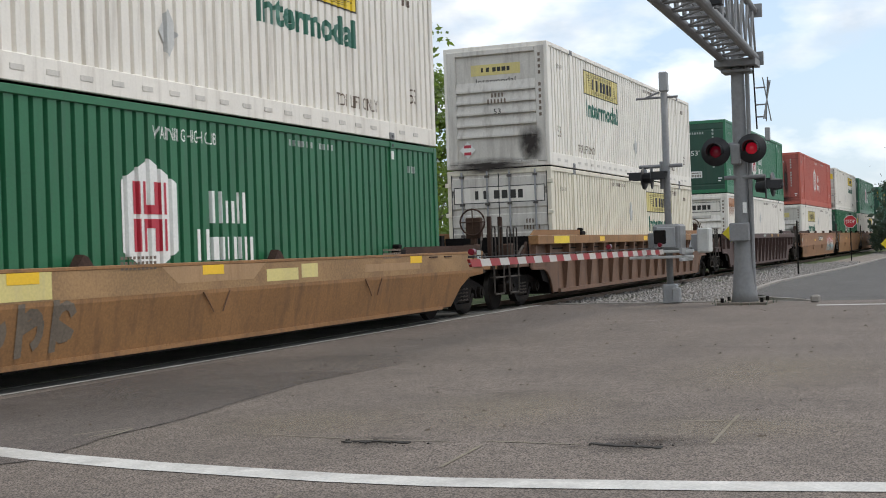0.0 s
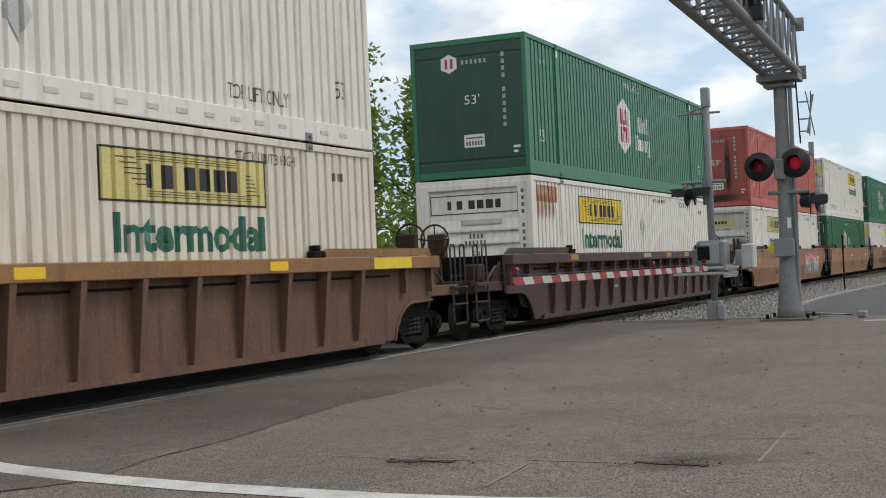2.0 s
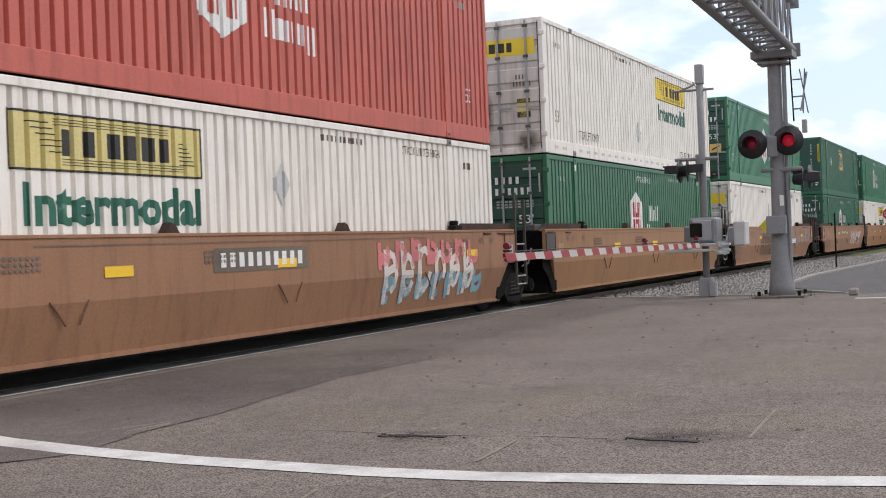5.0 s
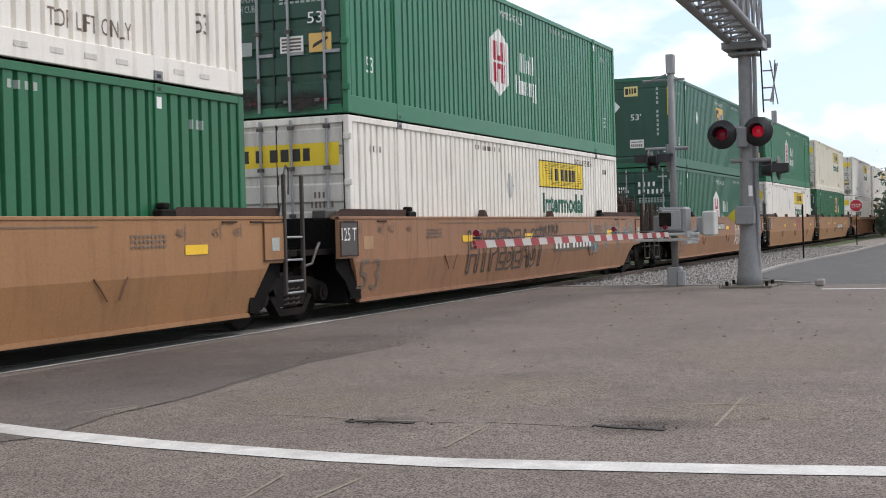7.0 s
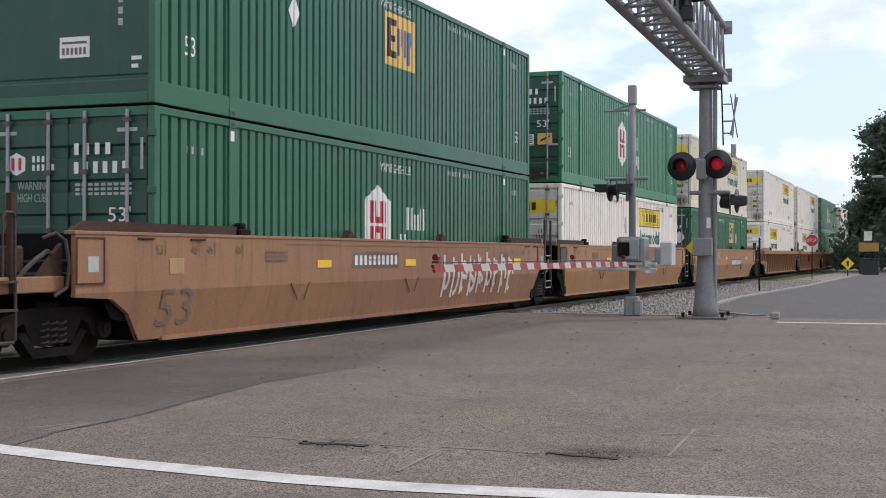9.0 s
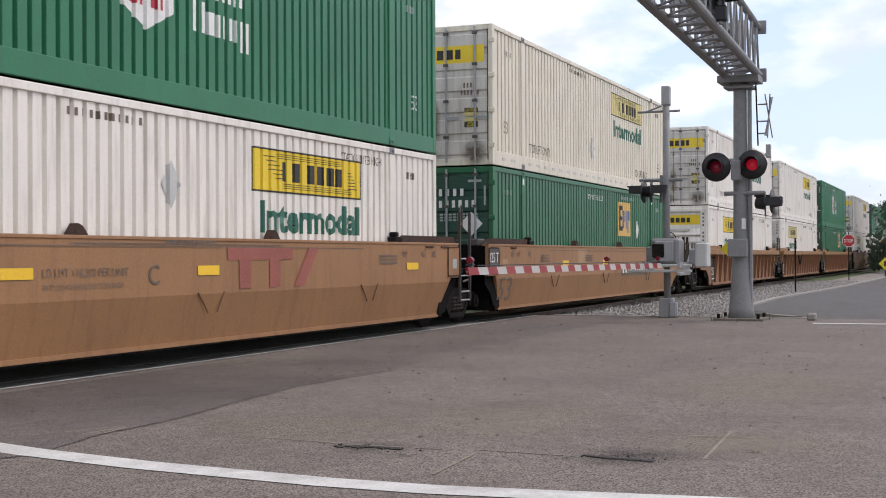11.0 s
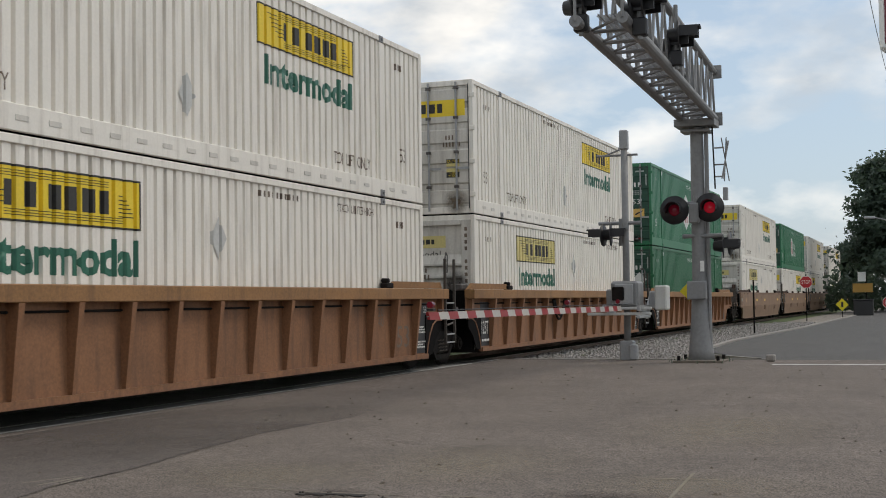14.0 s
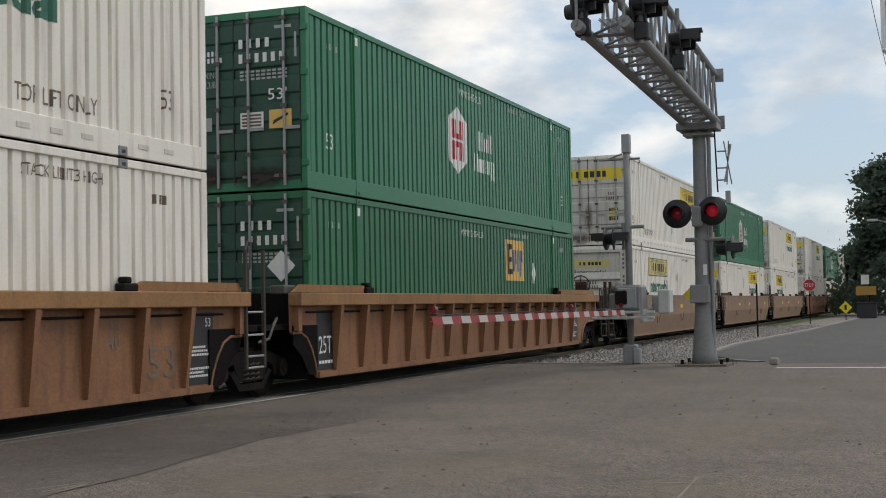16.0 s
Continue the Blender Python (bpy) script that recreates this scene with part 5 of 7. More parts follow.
    for pts in ([(8.28, 6.5), (8.75, 6.3)], [(8.17, 6.15), (8.66, 6.23)], [(8.2, 6.3), (8.7, 6.25)], [(8.54, 4.9), (8.46, 4.27)], [(8.42, 4.2), (8.44, 3.44)], [(7.44, 3.1), (8.29, 3.16)], [(8.5, 3.2), (8.45, 2.5)],
                [(8.63, 1.67), (10.09, 1.74)], [(9.7, 2.1), (9.75, 1.5)], [(5.7, 3.5), (6.4, 3.63)], [(5.7, 3.15), (6.4, 3.16)]):
        (xa, ya), (xb, yb) = pts
        d = (Vector((xb, yb)) - Vector((xa, ya)))
        n = d.normalized().orthogonal() * 0.012
        solid("faded_mark", flat([(xa + n.x, ya + n.y), (xb + n.x, yb + n.y), (xb - n.x, yb - n.y), (xa - n.x, ya - n.y)], 0.0045), M["yellow_mark"], "almost worn-away yellow survey mark on the asphalt", "road marking", kind="structure")
    # broken cracks: raised ragged lips round a dark slit
    for x, y, w in ((8.32, 3.95, 0.42), (8.41, 2.2, 0.42)):
        crack(x, y, w, rng)
    for path in ([(5.6, 6.5), (6.7, 6.27), (7.2, 5.93)], [(7.4, 5.95), (8.2, 6.15), (9.3, 6.15), (10.4, 6.33), (12.0, 6.48)], [(11.75, 4.98), (11.6, 4.7), (11.4, 4.33)], [(11.4, 4.2), (11.07, 3.72)],
                 [(8.14, 3.66), (8.0, 3.4)], [(8.36, 2.51), (8.25, 2.7)], [(22, 4.6), (21.8, 3.8)], [(24.5, 2.8), (24.3, 1.4)], [(26.2, 5.6), (25.9, 4.8)], [(16.5, 3.6), (16.4, 2.2), (16.9, 1.5)]):
        thin_crack(path, rng)


def worn_spots():
    """Dirt that gathers round the broken cracks, and paler scuffed asphalt between them."""
    for x, y, rx, ry, mat, label in ((8.36, 3.95, 0.55, 0.5, "crack_dirt", "dark dirt round a crack"), (8.44, 2.2, 0.6, 0.6, "crack_dirt", "dark dirt round a crack"), (8.7, 2.1, 0.5, 0.9, "crack_dirt", "dark dirt round a crack"),
                                     (9.2, 4.9, 1.6, 1.6, "scuff", "pale scuffed asphalt"), (10.2, 3.6, 2.4, 1.7, "scuff", "pale scuffed asphalt"), (9.4, 1.6, 1.2, 1.6, "scuff", "pale scuffed asphalt"), (13.5, 2.0, 3.5, 2.0, "scuff", "pale scuffed asphalt")):
        bm = flat([(-0.62, -0.62), (0.62, -0.62), (0.62, 0.62), (-0.62, 0.62)])
        ob = solid("stain", bm, M[mat], label, "road stain", "stains on the asphalt", kind="structure")
        ob.location, ob.scale = (x, y, 0.003 if mat == "scuff" else 0.0036), (rx, ry, 1)


def scatter_debris():
    rng = random.Random(17)
    bm = bmesh.new()
    for k in range(140):
        x, y = 8.8 + 17 * rng.random() ** 1.3, rng.uniform(-1.0, 8.0)
        r = rng.uniform(0.006, 0.022) * (1 + x / 30)
        a = rng.uniform(0, math.tau)
        pts = [(x + math.cos(a + j * 1.57) * r * rng.uniform(0.5, 1.3), y + math.sin(a + j * 1.57) * r * rng.uniform(0.5, 1.3)) for j in range(4)]
        low = [bm.verts.new((px, py, 0.001)) for px, py in pts]
        top = bm.verts.new((x, y, 0.004 + r * 0.5))
        for j in range(4):
            bm.faces.new([low[j], low[(j + 1) % 4], top])
    solid("debris", bm, M["bark"], "small dry leaves and grit scattered on the asphalt", "debris", kind="stuff")


def crack(x, y, w, rng):
    bm = bmesh.new()
    for k in range(14):
        t = k / 13
        yy = y + (t - 0.5) * w * 1.1
        x += rng.uniform(-0.022, 0.022)
        box(bm, x - 0.008 - rng.random() * 0.03, x + 0.012 + rng.random() * 0.03, yy - 0.02, yy + 0.025, 0.001, 0.006 + 0.004 * rng.random())
    solid("pavement_crack", bm, M["seam"], "dark broken crack in the asphalt", "crack", "cracks in the asphalt", kind="structure")
    bm = bmesh.new()
    for k in range(26):
        a, r = rng.uniform(0, math.tau), rng.uniform(0.1, 0.42)
        px, py, s = x + math.cos(a) * r * 0.35, y + math.sin(a) * r, rng.uniform(0.003, 0.01)
        bmesh.ops.create_icosphere(bm, subdivisions=1, radius=s, matrix=Matrix.Translation((px, py, s * 0.5)))
    solid("loose_grit", bm, M["seam"], "loose asphalt crumbs round a crack", "grit", kind="stuff")


def thin_crack(path, rng):
    pts = []
    for (xa, ya), (xb, yb) in zip(path, path[1:]):
        n = max(2, int(math.hypot(xb - xa, yb - ya) / 0.12))
        pts += [(xa + (xb - xa) * k / n + rng.uniform(-0.03, 0.03), ya + (yb - ya) * k / n + rng.uniform(-0.03, 0.03)) for k in range(n)]
    bm = bmesh.new()
    row = []
    for k, (x, y) in enumerate(pts):
        h = rng.uniform(0.004, 0.016)
        row.append((bm.verts.new((x - h, y - h * 0.5, 0.0065)), bm.verts.new((x + h, y + h * 0.5, 0.0065))))
    for p, q in zip(row, row[1:]):
        bm.faces.new([p[0], p[1], q[1], q[0]])
    bmesh.ops.recalc_face_normals(bm, faces=bm.faces[:])
    solid("pavement_crack", bm, M["seam"], "thin winding crack in the asphalt", "crack", "cracks in the asphalt", kind="structure")


def build_track():
    for y in (MID - 0.755, MID + 0.755):
        bm = boxes((-60, 420, y - 0.035, y + 0.035, -0.035, -0.004), (-60, 420, y - 0.009, y + 0.009, -0.13, -0.035), (-60, 420, y - 0.07, y + 0.07, -0.155, -0.13))
        r = solid("rail", bm, M["rail"], "rusty steel rail with a polished head", "rail", "rails of the track", kind="structure")
        part("rail_head", boxes((-60, 420, y - 0.026, y + 0.026, -0.004, 0.0)), M["rail_top"], r)
    # ballast bed beyond the street
    bed = bmesh.new()
    prof = [(5.6, -0.10), (7.4, -0.08), (8.7, -0.16), (12.4, -0.16), (14.5, -0.3)]
    a = [bed.verts.new((28.6, y, z)) for y, z in prof]
    b = [bed.verts.new((420, y, z)) for y, z in prof]
    for k in range(4):
        bed.faces.new([a[k], b[k], b[k + 1], a[k + 1]])
    bmesh.ops.recalc_face_normals(bed, faces=bed.faces[:])
    solid("ballast_bed", bed, M["gravel"], "grey crushed-stone track bed", "ballast", kind="structure")
    rng = np.random.default_rng(3)
    verts, faces = [], []
    cube = np.array([(-1, -1, -1), (1, -1, -1), (1, 1, -1), (-1, 1, -1), (-.7, -.6, .8), (.6, -.7, 1), (.7, .6, .7), (-.6, .8, 1)], float)
    sides = ((3, 2, 1, 0), (4, 5, 6, 7), (0, 1, 5, 4), (1, 2, 6, 5), (2, 3, 7, 6), (3, 0, 4, 7))
    for k in range(9000):
        x = 28.75 + 45 * rng.random() ** 1.8
        y = 5.9 + 4.0 * rng.random()
        r = rng.uniform(0.025, 0.06)
        an = rng.uniform(0, math.tau)
        c, s = math.cos(an), math.sin(an)
        pts = cube * r * rng.uniform(0.6, 1.2, 3)
        n = len(verts)
        z = (-0.08 if y < 8.0 else -0.13) + rng.uniform(-0.02, 0.03)
        verts += [(x + p[0] * c - p[1] * s, y + p[0] * s + p[1] * c, z + p[2]) for p in pts]
        faces += [[n + i for i in f] for f in sides]
    me = bpy.data.meshes.new("ballast")
    me.from_pydata(verts, [], faces)
    me.materials.append(M["stone"])
    tagged(new("ballast", me), "loose grey ballast stones beside the rails", "ballast", kind="stuff")
    tie = mesh_of("sleeper", boxes((-0.11, 0.11, -1.3, 1.3, -0.3, -0.15), bevel=0.01), M["tie"])
    for k in range(110):
        ob = tagged(new("sleeper", tie), "dark creosoted timber sleeper", "sleeper", "sleepers of the track", kind="structure")
        ob.location = (29.0 + k * 0.55, MID, 0)
    # low kerb between ballast and side road
    bm = bmesh.new()
    path = [(29.2, 3.6), (31, 4.9), (34, 5.62), (42, 5.9), (60, 5.36), (100, 5.06), (300, 4.06)]
    rows = []
    for x, y in path:
        rows.append([bm.verts.new(p) for p in ((x, y - 0.08, -0.1), (x, y - 0.08, 0.02), (x, y + 0.1, 0.02), (x, y + 0.1, -0.1))])
    for p, q in zip(rows, rows[1:]):
        for k in range(3):
            bm.faces.new([p[k], q[k], q[k + 1], p[k + 1]])
    bmesh.ops.recalc_face_normals(bm, faces=bm.faces[:])
    solid("kerb", bm, M["concrete"], "low worn concrete kerb beside the road", "kerb", kind="structure")
    solid("road_edge", boxes((28.55, 28.7, 3.2, 8.9, -0.12, 0.02)), M["concrete"], "pale broken edge of the asphalt", "road edge", kind="structure")


# ---- signals ----
def round_lamp(root, x, y, z, lit, name="flashing_light"):
    """A red flashing light with its round black target board, facing -X."""
    b = part(name, shift(turned_x(lathe([(0.0, 0.30), (0.012, 0.30), (0.02, 0.12), (0.16, 0.1)], 32)), x, y, z), M["black"], root, "red flashing light on a round black board", True)
    part("lens", shift(turned_x(lathe([(-0.045, 0.02), (-0.035, 0.08), (-0.004, 0.12), (0.0, 0.12)], 24)), x, y, z), M["lens_on" if lit else "lens_dim"], b, smooth=True)
    bm = bmesh.new()
    n = 20
    rows = []
    for k in range(n + 1):
        an = radians(-20) + radians(220) * k / n
        cy, cz = math.cos(an), math.sin(an)
        rows.append([bm.verts.new(p) for p in ((x, y + cy * 0.165, z + cz * 0.165), (x - 0.28, y + cy * 0.165, z + cz * 0.165), (x - 0.28, y + cy * 0.155, z + cz * 0.155), (x, y + cy * 0.155, z + cz * 0.155))])
    for p, q in zip(rows, rows[1:]):
        for k in range(4):
            bm.faces.new([p[k], q[k], q[(k + 1) % 4], p[(k + 1) % 4]])
    bmesh.ops.recalc_face_normals(bm, faces=bm.faces[:])
    part("hood", bm, M["black"], b)
    return b


def turned_x(bm):
    for v in bm.verts:
        v.co = (v.co.y, v.co.x, v.co.z)
    bmesh.ops.reverse_faces(bm, faces=bm.faces[:])
    return bm


def shift(bm, x, y, z):
    for v in bm.verts:
        v.co += Vector((x, y, z))
    return bm


def side_lamp(root, at, yaw):
    """A flashing light seen from its side or back."""
    m = Matrix.Translation(at) @ Matrix.Rotation(radians(yaw), 4, "Z")
    bm = turned_x(lathe([(0.0, 0.25), (0.012, 0.25), (0.02, 0.13), (0.2, 0.1), (0.22, 0.04)], 24))
    bm.transform(m)
    b = part("flashing_light", bm, M["black"], root, "black flashing light turned away", True)
    bm = boxes((-0.34, 0.0, -0.14, 0.14, 0.1, 0.13), (-0.3, 0.0, 0.12, 0.15, -0.04, 0.12), (-0.3, 0.0, -0.15, -0.12, -0.04, 0.12))
    bm.transform(m)
    part("hood", bm, M["black"], b)
    return b


MAST = (27.6, 4.55)


def build_cantilever():
    mx, my = MAST
    root = thing("cantilever_signal", "grey steel crossing mast with a truss arm and red flashing lights", "crossing signal")
    bm = lathe([(0.0, 0.29), (0.25, 0.25), (0.9, 0.195), (1.8, 0.155), (5.0, 0.135), (6.2, 0.13)], 24)
    for v in bm.verts:
        v.co = (mx + v.co.x, my - v.co.z, v.co.y)
    part("mast", bm, M["galv"], root, smooth=True)
    part("base_plate", boxes((mx - 0.5, mx + 0.5, my - 0.5, my + 0.5, -0.02, 0.05), bevel=0.01), M["footing"], root)
    for sx in (-0.4, 0.4):
        for sy in (-0.4, 0.4):
            part("anchor_bolt", rods(((mx + sx, my + sy, 0.04), (mx + sx, my + sy, 0.14), 0.035), n=6), M["dark_steel"], root)
    # truss arm over the street
    x0, x1, skew = mx + 0.35, 17.2, 0.04
    yl, yr, zb, zt = 0.32, -0.33, 5.1, 6.1
    at = lambda x, dy, z: (x, my + dy - (x0 - x) * skew, z)
    arm = part("truss_arm", rods((at(x0, yl, zb), at(x1, yl, zb), 0.085), (at(x0, yr, zb), at(x1, yr, zb), 0.085), (at(x0, yl, zt), at(x1 + 1.6, yl, zt), 0.07), (at(x0, yr, zt), at(x1 + 1.6, yr, zt), 0.07), n=12), M["galv"], root, "galvanised tubular truss arm")
    n = 13
    for k in range(n):
        a, b = x0 - (x0 - x1) * k / n, x0 - (x0 - x1) * (k + 1) / n
        part("cross_bar", rods((at(a, yl, zb), at(a, yr, zb), 0.03), (at(a, yl, zb), at(b, yr, zb), 0.022), n=6), M["galv"], arm)
        if b > x1 + 1.5:
            for y in (yl, yr):
                part("lattice_bar", rods((at(a, y, zb), at((a + b) / 2, y, zt), 0.025), (at((a + b) / 2, y, zt), at(b, y, zb), 0.025), n=6), M["galv"], arm)
    walkway = part("walkway", bmesh.new(), M["silver"], arm, "open grating walkway")
    bm = bmesh.new()
    k = x1 + 0.1
    while k < x0 - 0.6:
        rod(bm, at(k, yl - 0.28, zb + 0.06), at(k, yr + 0.05, zb + 0.06), 0.008, n=4)
        k += 0.07
    for dy in (0.0, -0.1, -0.2, -0.28):
        rod(bm, at(x1, dy, zb + 0.06), at(x0 - 0.6, dy, zb + 0.06), 0.01, n=4)
    bm.to_mesh(walkway.data)
    for dy in (-0.35, 0.35):
        for z in (zb, zt):
            part("end_plate", boxes((x0 - 0.02, x0 + 0.03, my + dy - 0.14, my + dy + 0.14, z - 0.14, z + 0.14), bevel=0.008), M["galv"], arm)
    part("saddle", boxes((mx - 0.32, mx + 0.32, my - 0.42, my + 0.42, zb - 0.2, zb - 0.05), (mx - 0.25, mx + 0.25, my - 0.3, my + 0.3, zb - 0.32, zb - 0.26), bevel=0.01), M["galv"], root)
    # lights over the lanes, in pairs, with backs turned to the street's far side
    for x, dy, z in ((17.5, 0.3, 5.5), (17.6, -0.5, 5.4), (21.25, -0.48, 5.6)):
        px, py, pz = at(x, dy, z)
        hanger = part("light_hanger", rods(((px, py, pz - 0.55), (px, py, pz + 0.5), 0.035), n=8), M["galv"], arm)
        side_lamp(arm, (px - 0.02, py - 0.06, pz), 95)
        side_lamp(arm, (px + 0.1, py + 0.06, pz - 0.12), 80)
        part("signal_box", boxes((px - 0.06, px + 0.1, py - 0.1, py + 0.1, pz - 0.5, pz - 0.25), bevel=0.02), M["black"], arm)
    for y in (yl, yr):
        part("hand_rail", rods((at(x1, y, zb), at(x1, y, zb + 1.05), 0.022), (at(x1 + 1.6, y, zt), at(x1, y, zb + 1.05), 0.02), n=6), M["galv"], arm)
    # lights on the mast
    part("light_bracket", rods(((mx - 0.2, my - 0.42, 3.3), (mx - 0.2, my + 0.5, 3.3), 0.04), ((mx - 0.22, my, 3.0), (mx - 0.22, my, 3.45), 0.06), n=8), M["galv"], root)
    round_lamp(root, mx - 0.34, my + 0.44, 3.16, False)
    round_lamp(root, mx - 0.34, my - 0.29, 3.19, True)
    part("junction_box", boxes((mx - 0.36, mx - 0.2, my - 0.06, my + 0.14, 2.88, 3.3), bevel=0.02), M["galv"], root)
    part("light_bracket", rods(((mx - 0.1, my + 0.32, 2.62), (mx - 0.1, my - 0.5, 2.62), 0.045), n=8), M["galv"], root)
    side_lamp(root, (mx - 0.1, my - 0.52, 2.4), 95)
    side_lamp(root, (mx + 0.1, my - 0.62, 2.45), 265)
    part("control_box", boxes((mx - 0.34, mx - 0.18, my - 0.18, my + 0.22, 1.3, 1.68), bevel=0.02), M["galv"], root)
    part("number_plate", boxes((mx - 0.215, mx - 0.2, my - 0.13, my - 0.05, 1.88, 2.1)), M["ink_white"], root)
    # conduit and ladder with the crossbuck seen edge-on
    part("conduit", rods(((mx - 0.05, my - 0.20, 0.2), (mx - 0.05, my - 0.20, 5.0), 0.045), n=8), M["galv"], root)
    part("cable", rods(((mx, my - 0.36, 3.6), (mx, my - 0.30, 5.6), 0.016), n=6), M["dark_steel"], root)
    buck = part("crossbuck", rods(((mx, my - 0.36, 4.1), (mx, my - 0.56, 4.1), 0.016), n=6), M["galv"], root, "crossbuck boards seen edge-on")
    for z in (3.85, 4.45):
        part("crossbuck_bracket", rods(((mx, my - 0.36, z), (mx, my - 0.56, z), 0.016), n=6), M["galv"], buck)
    for a, b in (((-0.05, 0.08), (0.05, -0.08)), ((0.05, 0.04), (-0.05, -0.04))):
        bm = bmesh.new()
        rod(bm, (mx - 0.3, my - 0.6 + a[0], 4.2 + 0.42), (mx + 0.3, my - 0.56 - a[0], 4.2 - 0.42), 0.014, n=4)
        rod(bm, (mx + 0.3, my - 0.6 + a[0] * 0.3, 4.2 + 0.42), (mx - 0.3, my - 0.56 + b[0] * 0.3, 4.2 - 0.42), 0.014, n=4)
        part("crossbuck_board", bm, M["galv"], buck)
    part("crossbuck_box", boxes((mx - 0.05, mx + 0.05, my - 0.62, my - 0.52, 3.35, 3.62), bevel=0.01), M["silver"], root)
    part("diamond_sign", shift(turned_x(lathe([(0, 0.2), (0.006, 0.2)], 4)), mx + 0.3, my + 0.28, 1.48), M["sign_yellow"], root)
    weeds(mx, my)


def weeds(mx, my):
    rng = random.Random(8)
    bm = bmesh.new()
    for k in range(45):
        a, r = rng.uniform(0, math.tau), rng.uniform(0.45, 0.8)
        x, y, h = mx + math.cos(a) * r, my + math.sin(a) * r * 0.9, rng.uniform(0.04, 0.16)
        d = rng.uniform(0, math.tau)
        l = Vector((math.cos(d), math.sin(d), 0)) * 0.012
        o = Vector((rng.uniform(-0.08, 0.08), rng.uniform(-0.08, 0.08), h))
        p = Vector((x, y, 0))
        bm.faces.new([bm.verts.new(p - l), bm.verts.new(p + l), bm.verts.new(p + o)])
    solid("weeds", bm, M["leaf_dark"], "tufts of weeds round the mast's foot", "weeds", kind="stuff")


GATE = (28.5, 6.3)


def build_gate():
    gx, gy = GATE
    root = thing("crossing_gate", "grey crossing gate with a lowered red and white arm", "crossing gate")
    bm = rods(((gx, gy, 0.0), (gx, gy, 4.9), 0.075), n=16)
    part("post", bm, M["galv"], root, smooth=True)
    part("post_cap", boxes((gx - 0.1, gx + 0.1, gy - 0.09, gy + 0.09, 4.62, 5.05), bevel=0.02), M["silver"], root)
    part("base_casting", boxes((gx - 0.15, gx + 0.15, gy - 0.15, gy + 0.15, -0.02, 0.42), (gx - 0.26, gx - 0.08, gy - 0.26, gy - 0.08, 0.0, 0.34), bevel=0.03), M["silver"], root)
    part("bell_arm", rods(((gx, gy - 0.3, 4.5), (gx, gy + 0.62, 4.5), 0.025), ((gx, gy + 0.45, 4.5), (gx, gy + 0.1, 4.62), 0.02), n=6), M["galv"], root)
    part("light_bracket", rods(((gx, gy - 0.35, 3.0), (gx, gy + 0.6, 3.0), 0.04), ((gx, gy + 0.1, 2.5), (gx, gy + 0.1, 3.1), 0.05), n=8), M["galv"], root)
    side_lamp(root, (gx - 0.02, gy + 0.50, 2.75), 265)
    side_lamp(root, (gx - 0.1, gy + 0.3, 2.75), 95)
    part("mechanism_box", boxes((gx - 0.35, gx + 0.3, gy - 0.32, gy + 0.28, 1.15, 1.72), bevel=0.05), M["galv"], root, "grey gate mechanism case")
    part("mechanism_cover", boxes((gx - 0.38, gx - 0.34, gy - 0.22, gy + 0.18, 1.22, 1.66), bevel=0.015), M["silver"], root)
    for s in (-0.4, 0.36):
        part("support_arm", plate([(gx - 0.7, 1.08), (gx + 0.3, 1.0), (gx + 0.65, 1.25), (gx + 0.65, 1.45), (gx + 0.3, 1.2), (gx - 0.7, 1.2)], gy + s - 0.03, gy + s + 0.03), M["silver"], root)
    part("support_arm", boxes((gx - 1.0, gx + 0.1, gy - 0.5, gy - 0.42, 0.92, 0.99), bevel=0.01), M["silver"], root)
    part("counterweight", boxes((gx + 0.3, gx + 0.65, gy - 0.62, gy - 0.42, 1.12, 1.5), bevel=0.03), M["silver"], root)
    part("counterweight", boxes((gx + 0.35, gx + 0.6, gy + 0.4, gy + 0.55, 1.15, 1.55), bevel=0.03), M["galv"], root)
    for z, x in ((0.98, gx - 0.46), (1.1, gx - 0.42)):
        part("arm_channel", boxes((x, x + 0.07, gy - 0.62, gy + 0.78, z, z + 0.06), bevel=0.01), M["pale_steel"], root, "pale steel arm channel")
    part("gear_cover", boxes((gx - 0.42, gx - 0.36, gy - 0.02, gy + 0.24, 1.3, 1.6), bevel=0.02), M["dark_steel"], root)
    part("weight_box", boxes((gx + 0.05, gx + 0.5, gy - 0.86, gy - 0.6, 1.08, 1.62), bevel=0.03), M["pale_steel"], root, "pale steel counterweight box")
    # the lowered arm, striped on its face
    tip, hinge = Vector((16.35, gy, 1.14)), Vector((gx - 0.65, gy, 1.13))
    arm = part("gate_arm", rods((hinge, tip, 0.018), n=6), M["silver"], root, "lowered arm with red and white stripes")
    n = 30
    for k in range(n):
        a, b = hinge.lerp(tip, k / n), hinge.lerp(tip, (k + 1) / n)
        h = 0.052
        bm = bmesh.new()
        box(bm, b.x, a.x, a.y - 0.02, a.y + 0.02, -h, h)
        sl = 0.04
        for v in bm.verts:
            v.co.x += -sl if v.co.z > 0 else sl
            v.co.z += a.z + (b.z - a.z) * (a.x - v.co.x) / (a.x - b.x)
        part("stripe", bm, M["gate_red" if k % 2 else "gate_white"], arm)
    for k in (0.02, 0.38, 0.99):
        p = hinge.lerp(tip, k)
        lamp = part("arm_light", boxes((p.x - 0.05, p.x + 0.05, p.y - 0.05, p.y + 0.05, p.z + 0.07, p.z + 0.1), bevel=0.005), M["black"], arm)
        part("lens", shift(turned_x(lathe([(-0.05, 0.045), (0.05, 0.045)], 12)), p.x, p.y, p.z + 0.15), M["lens_dim"], lamp)
    part("cable", rods(((hinge.x, gy - 0.03, 1.22), (tip.x + 0.3, gy - 0.03, 1.215), 0.008), n=5), M["black"], arm)


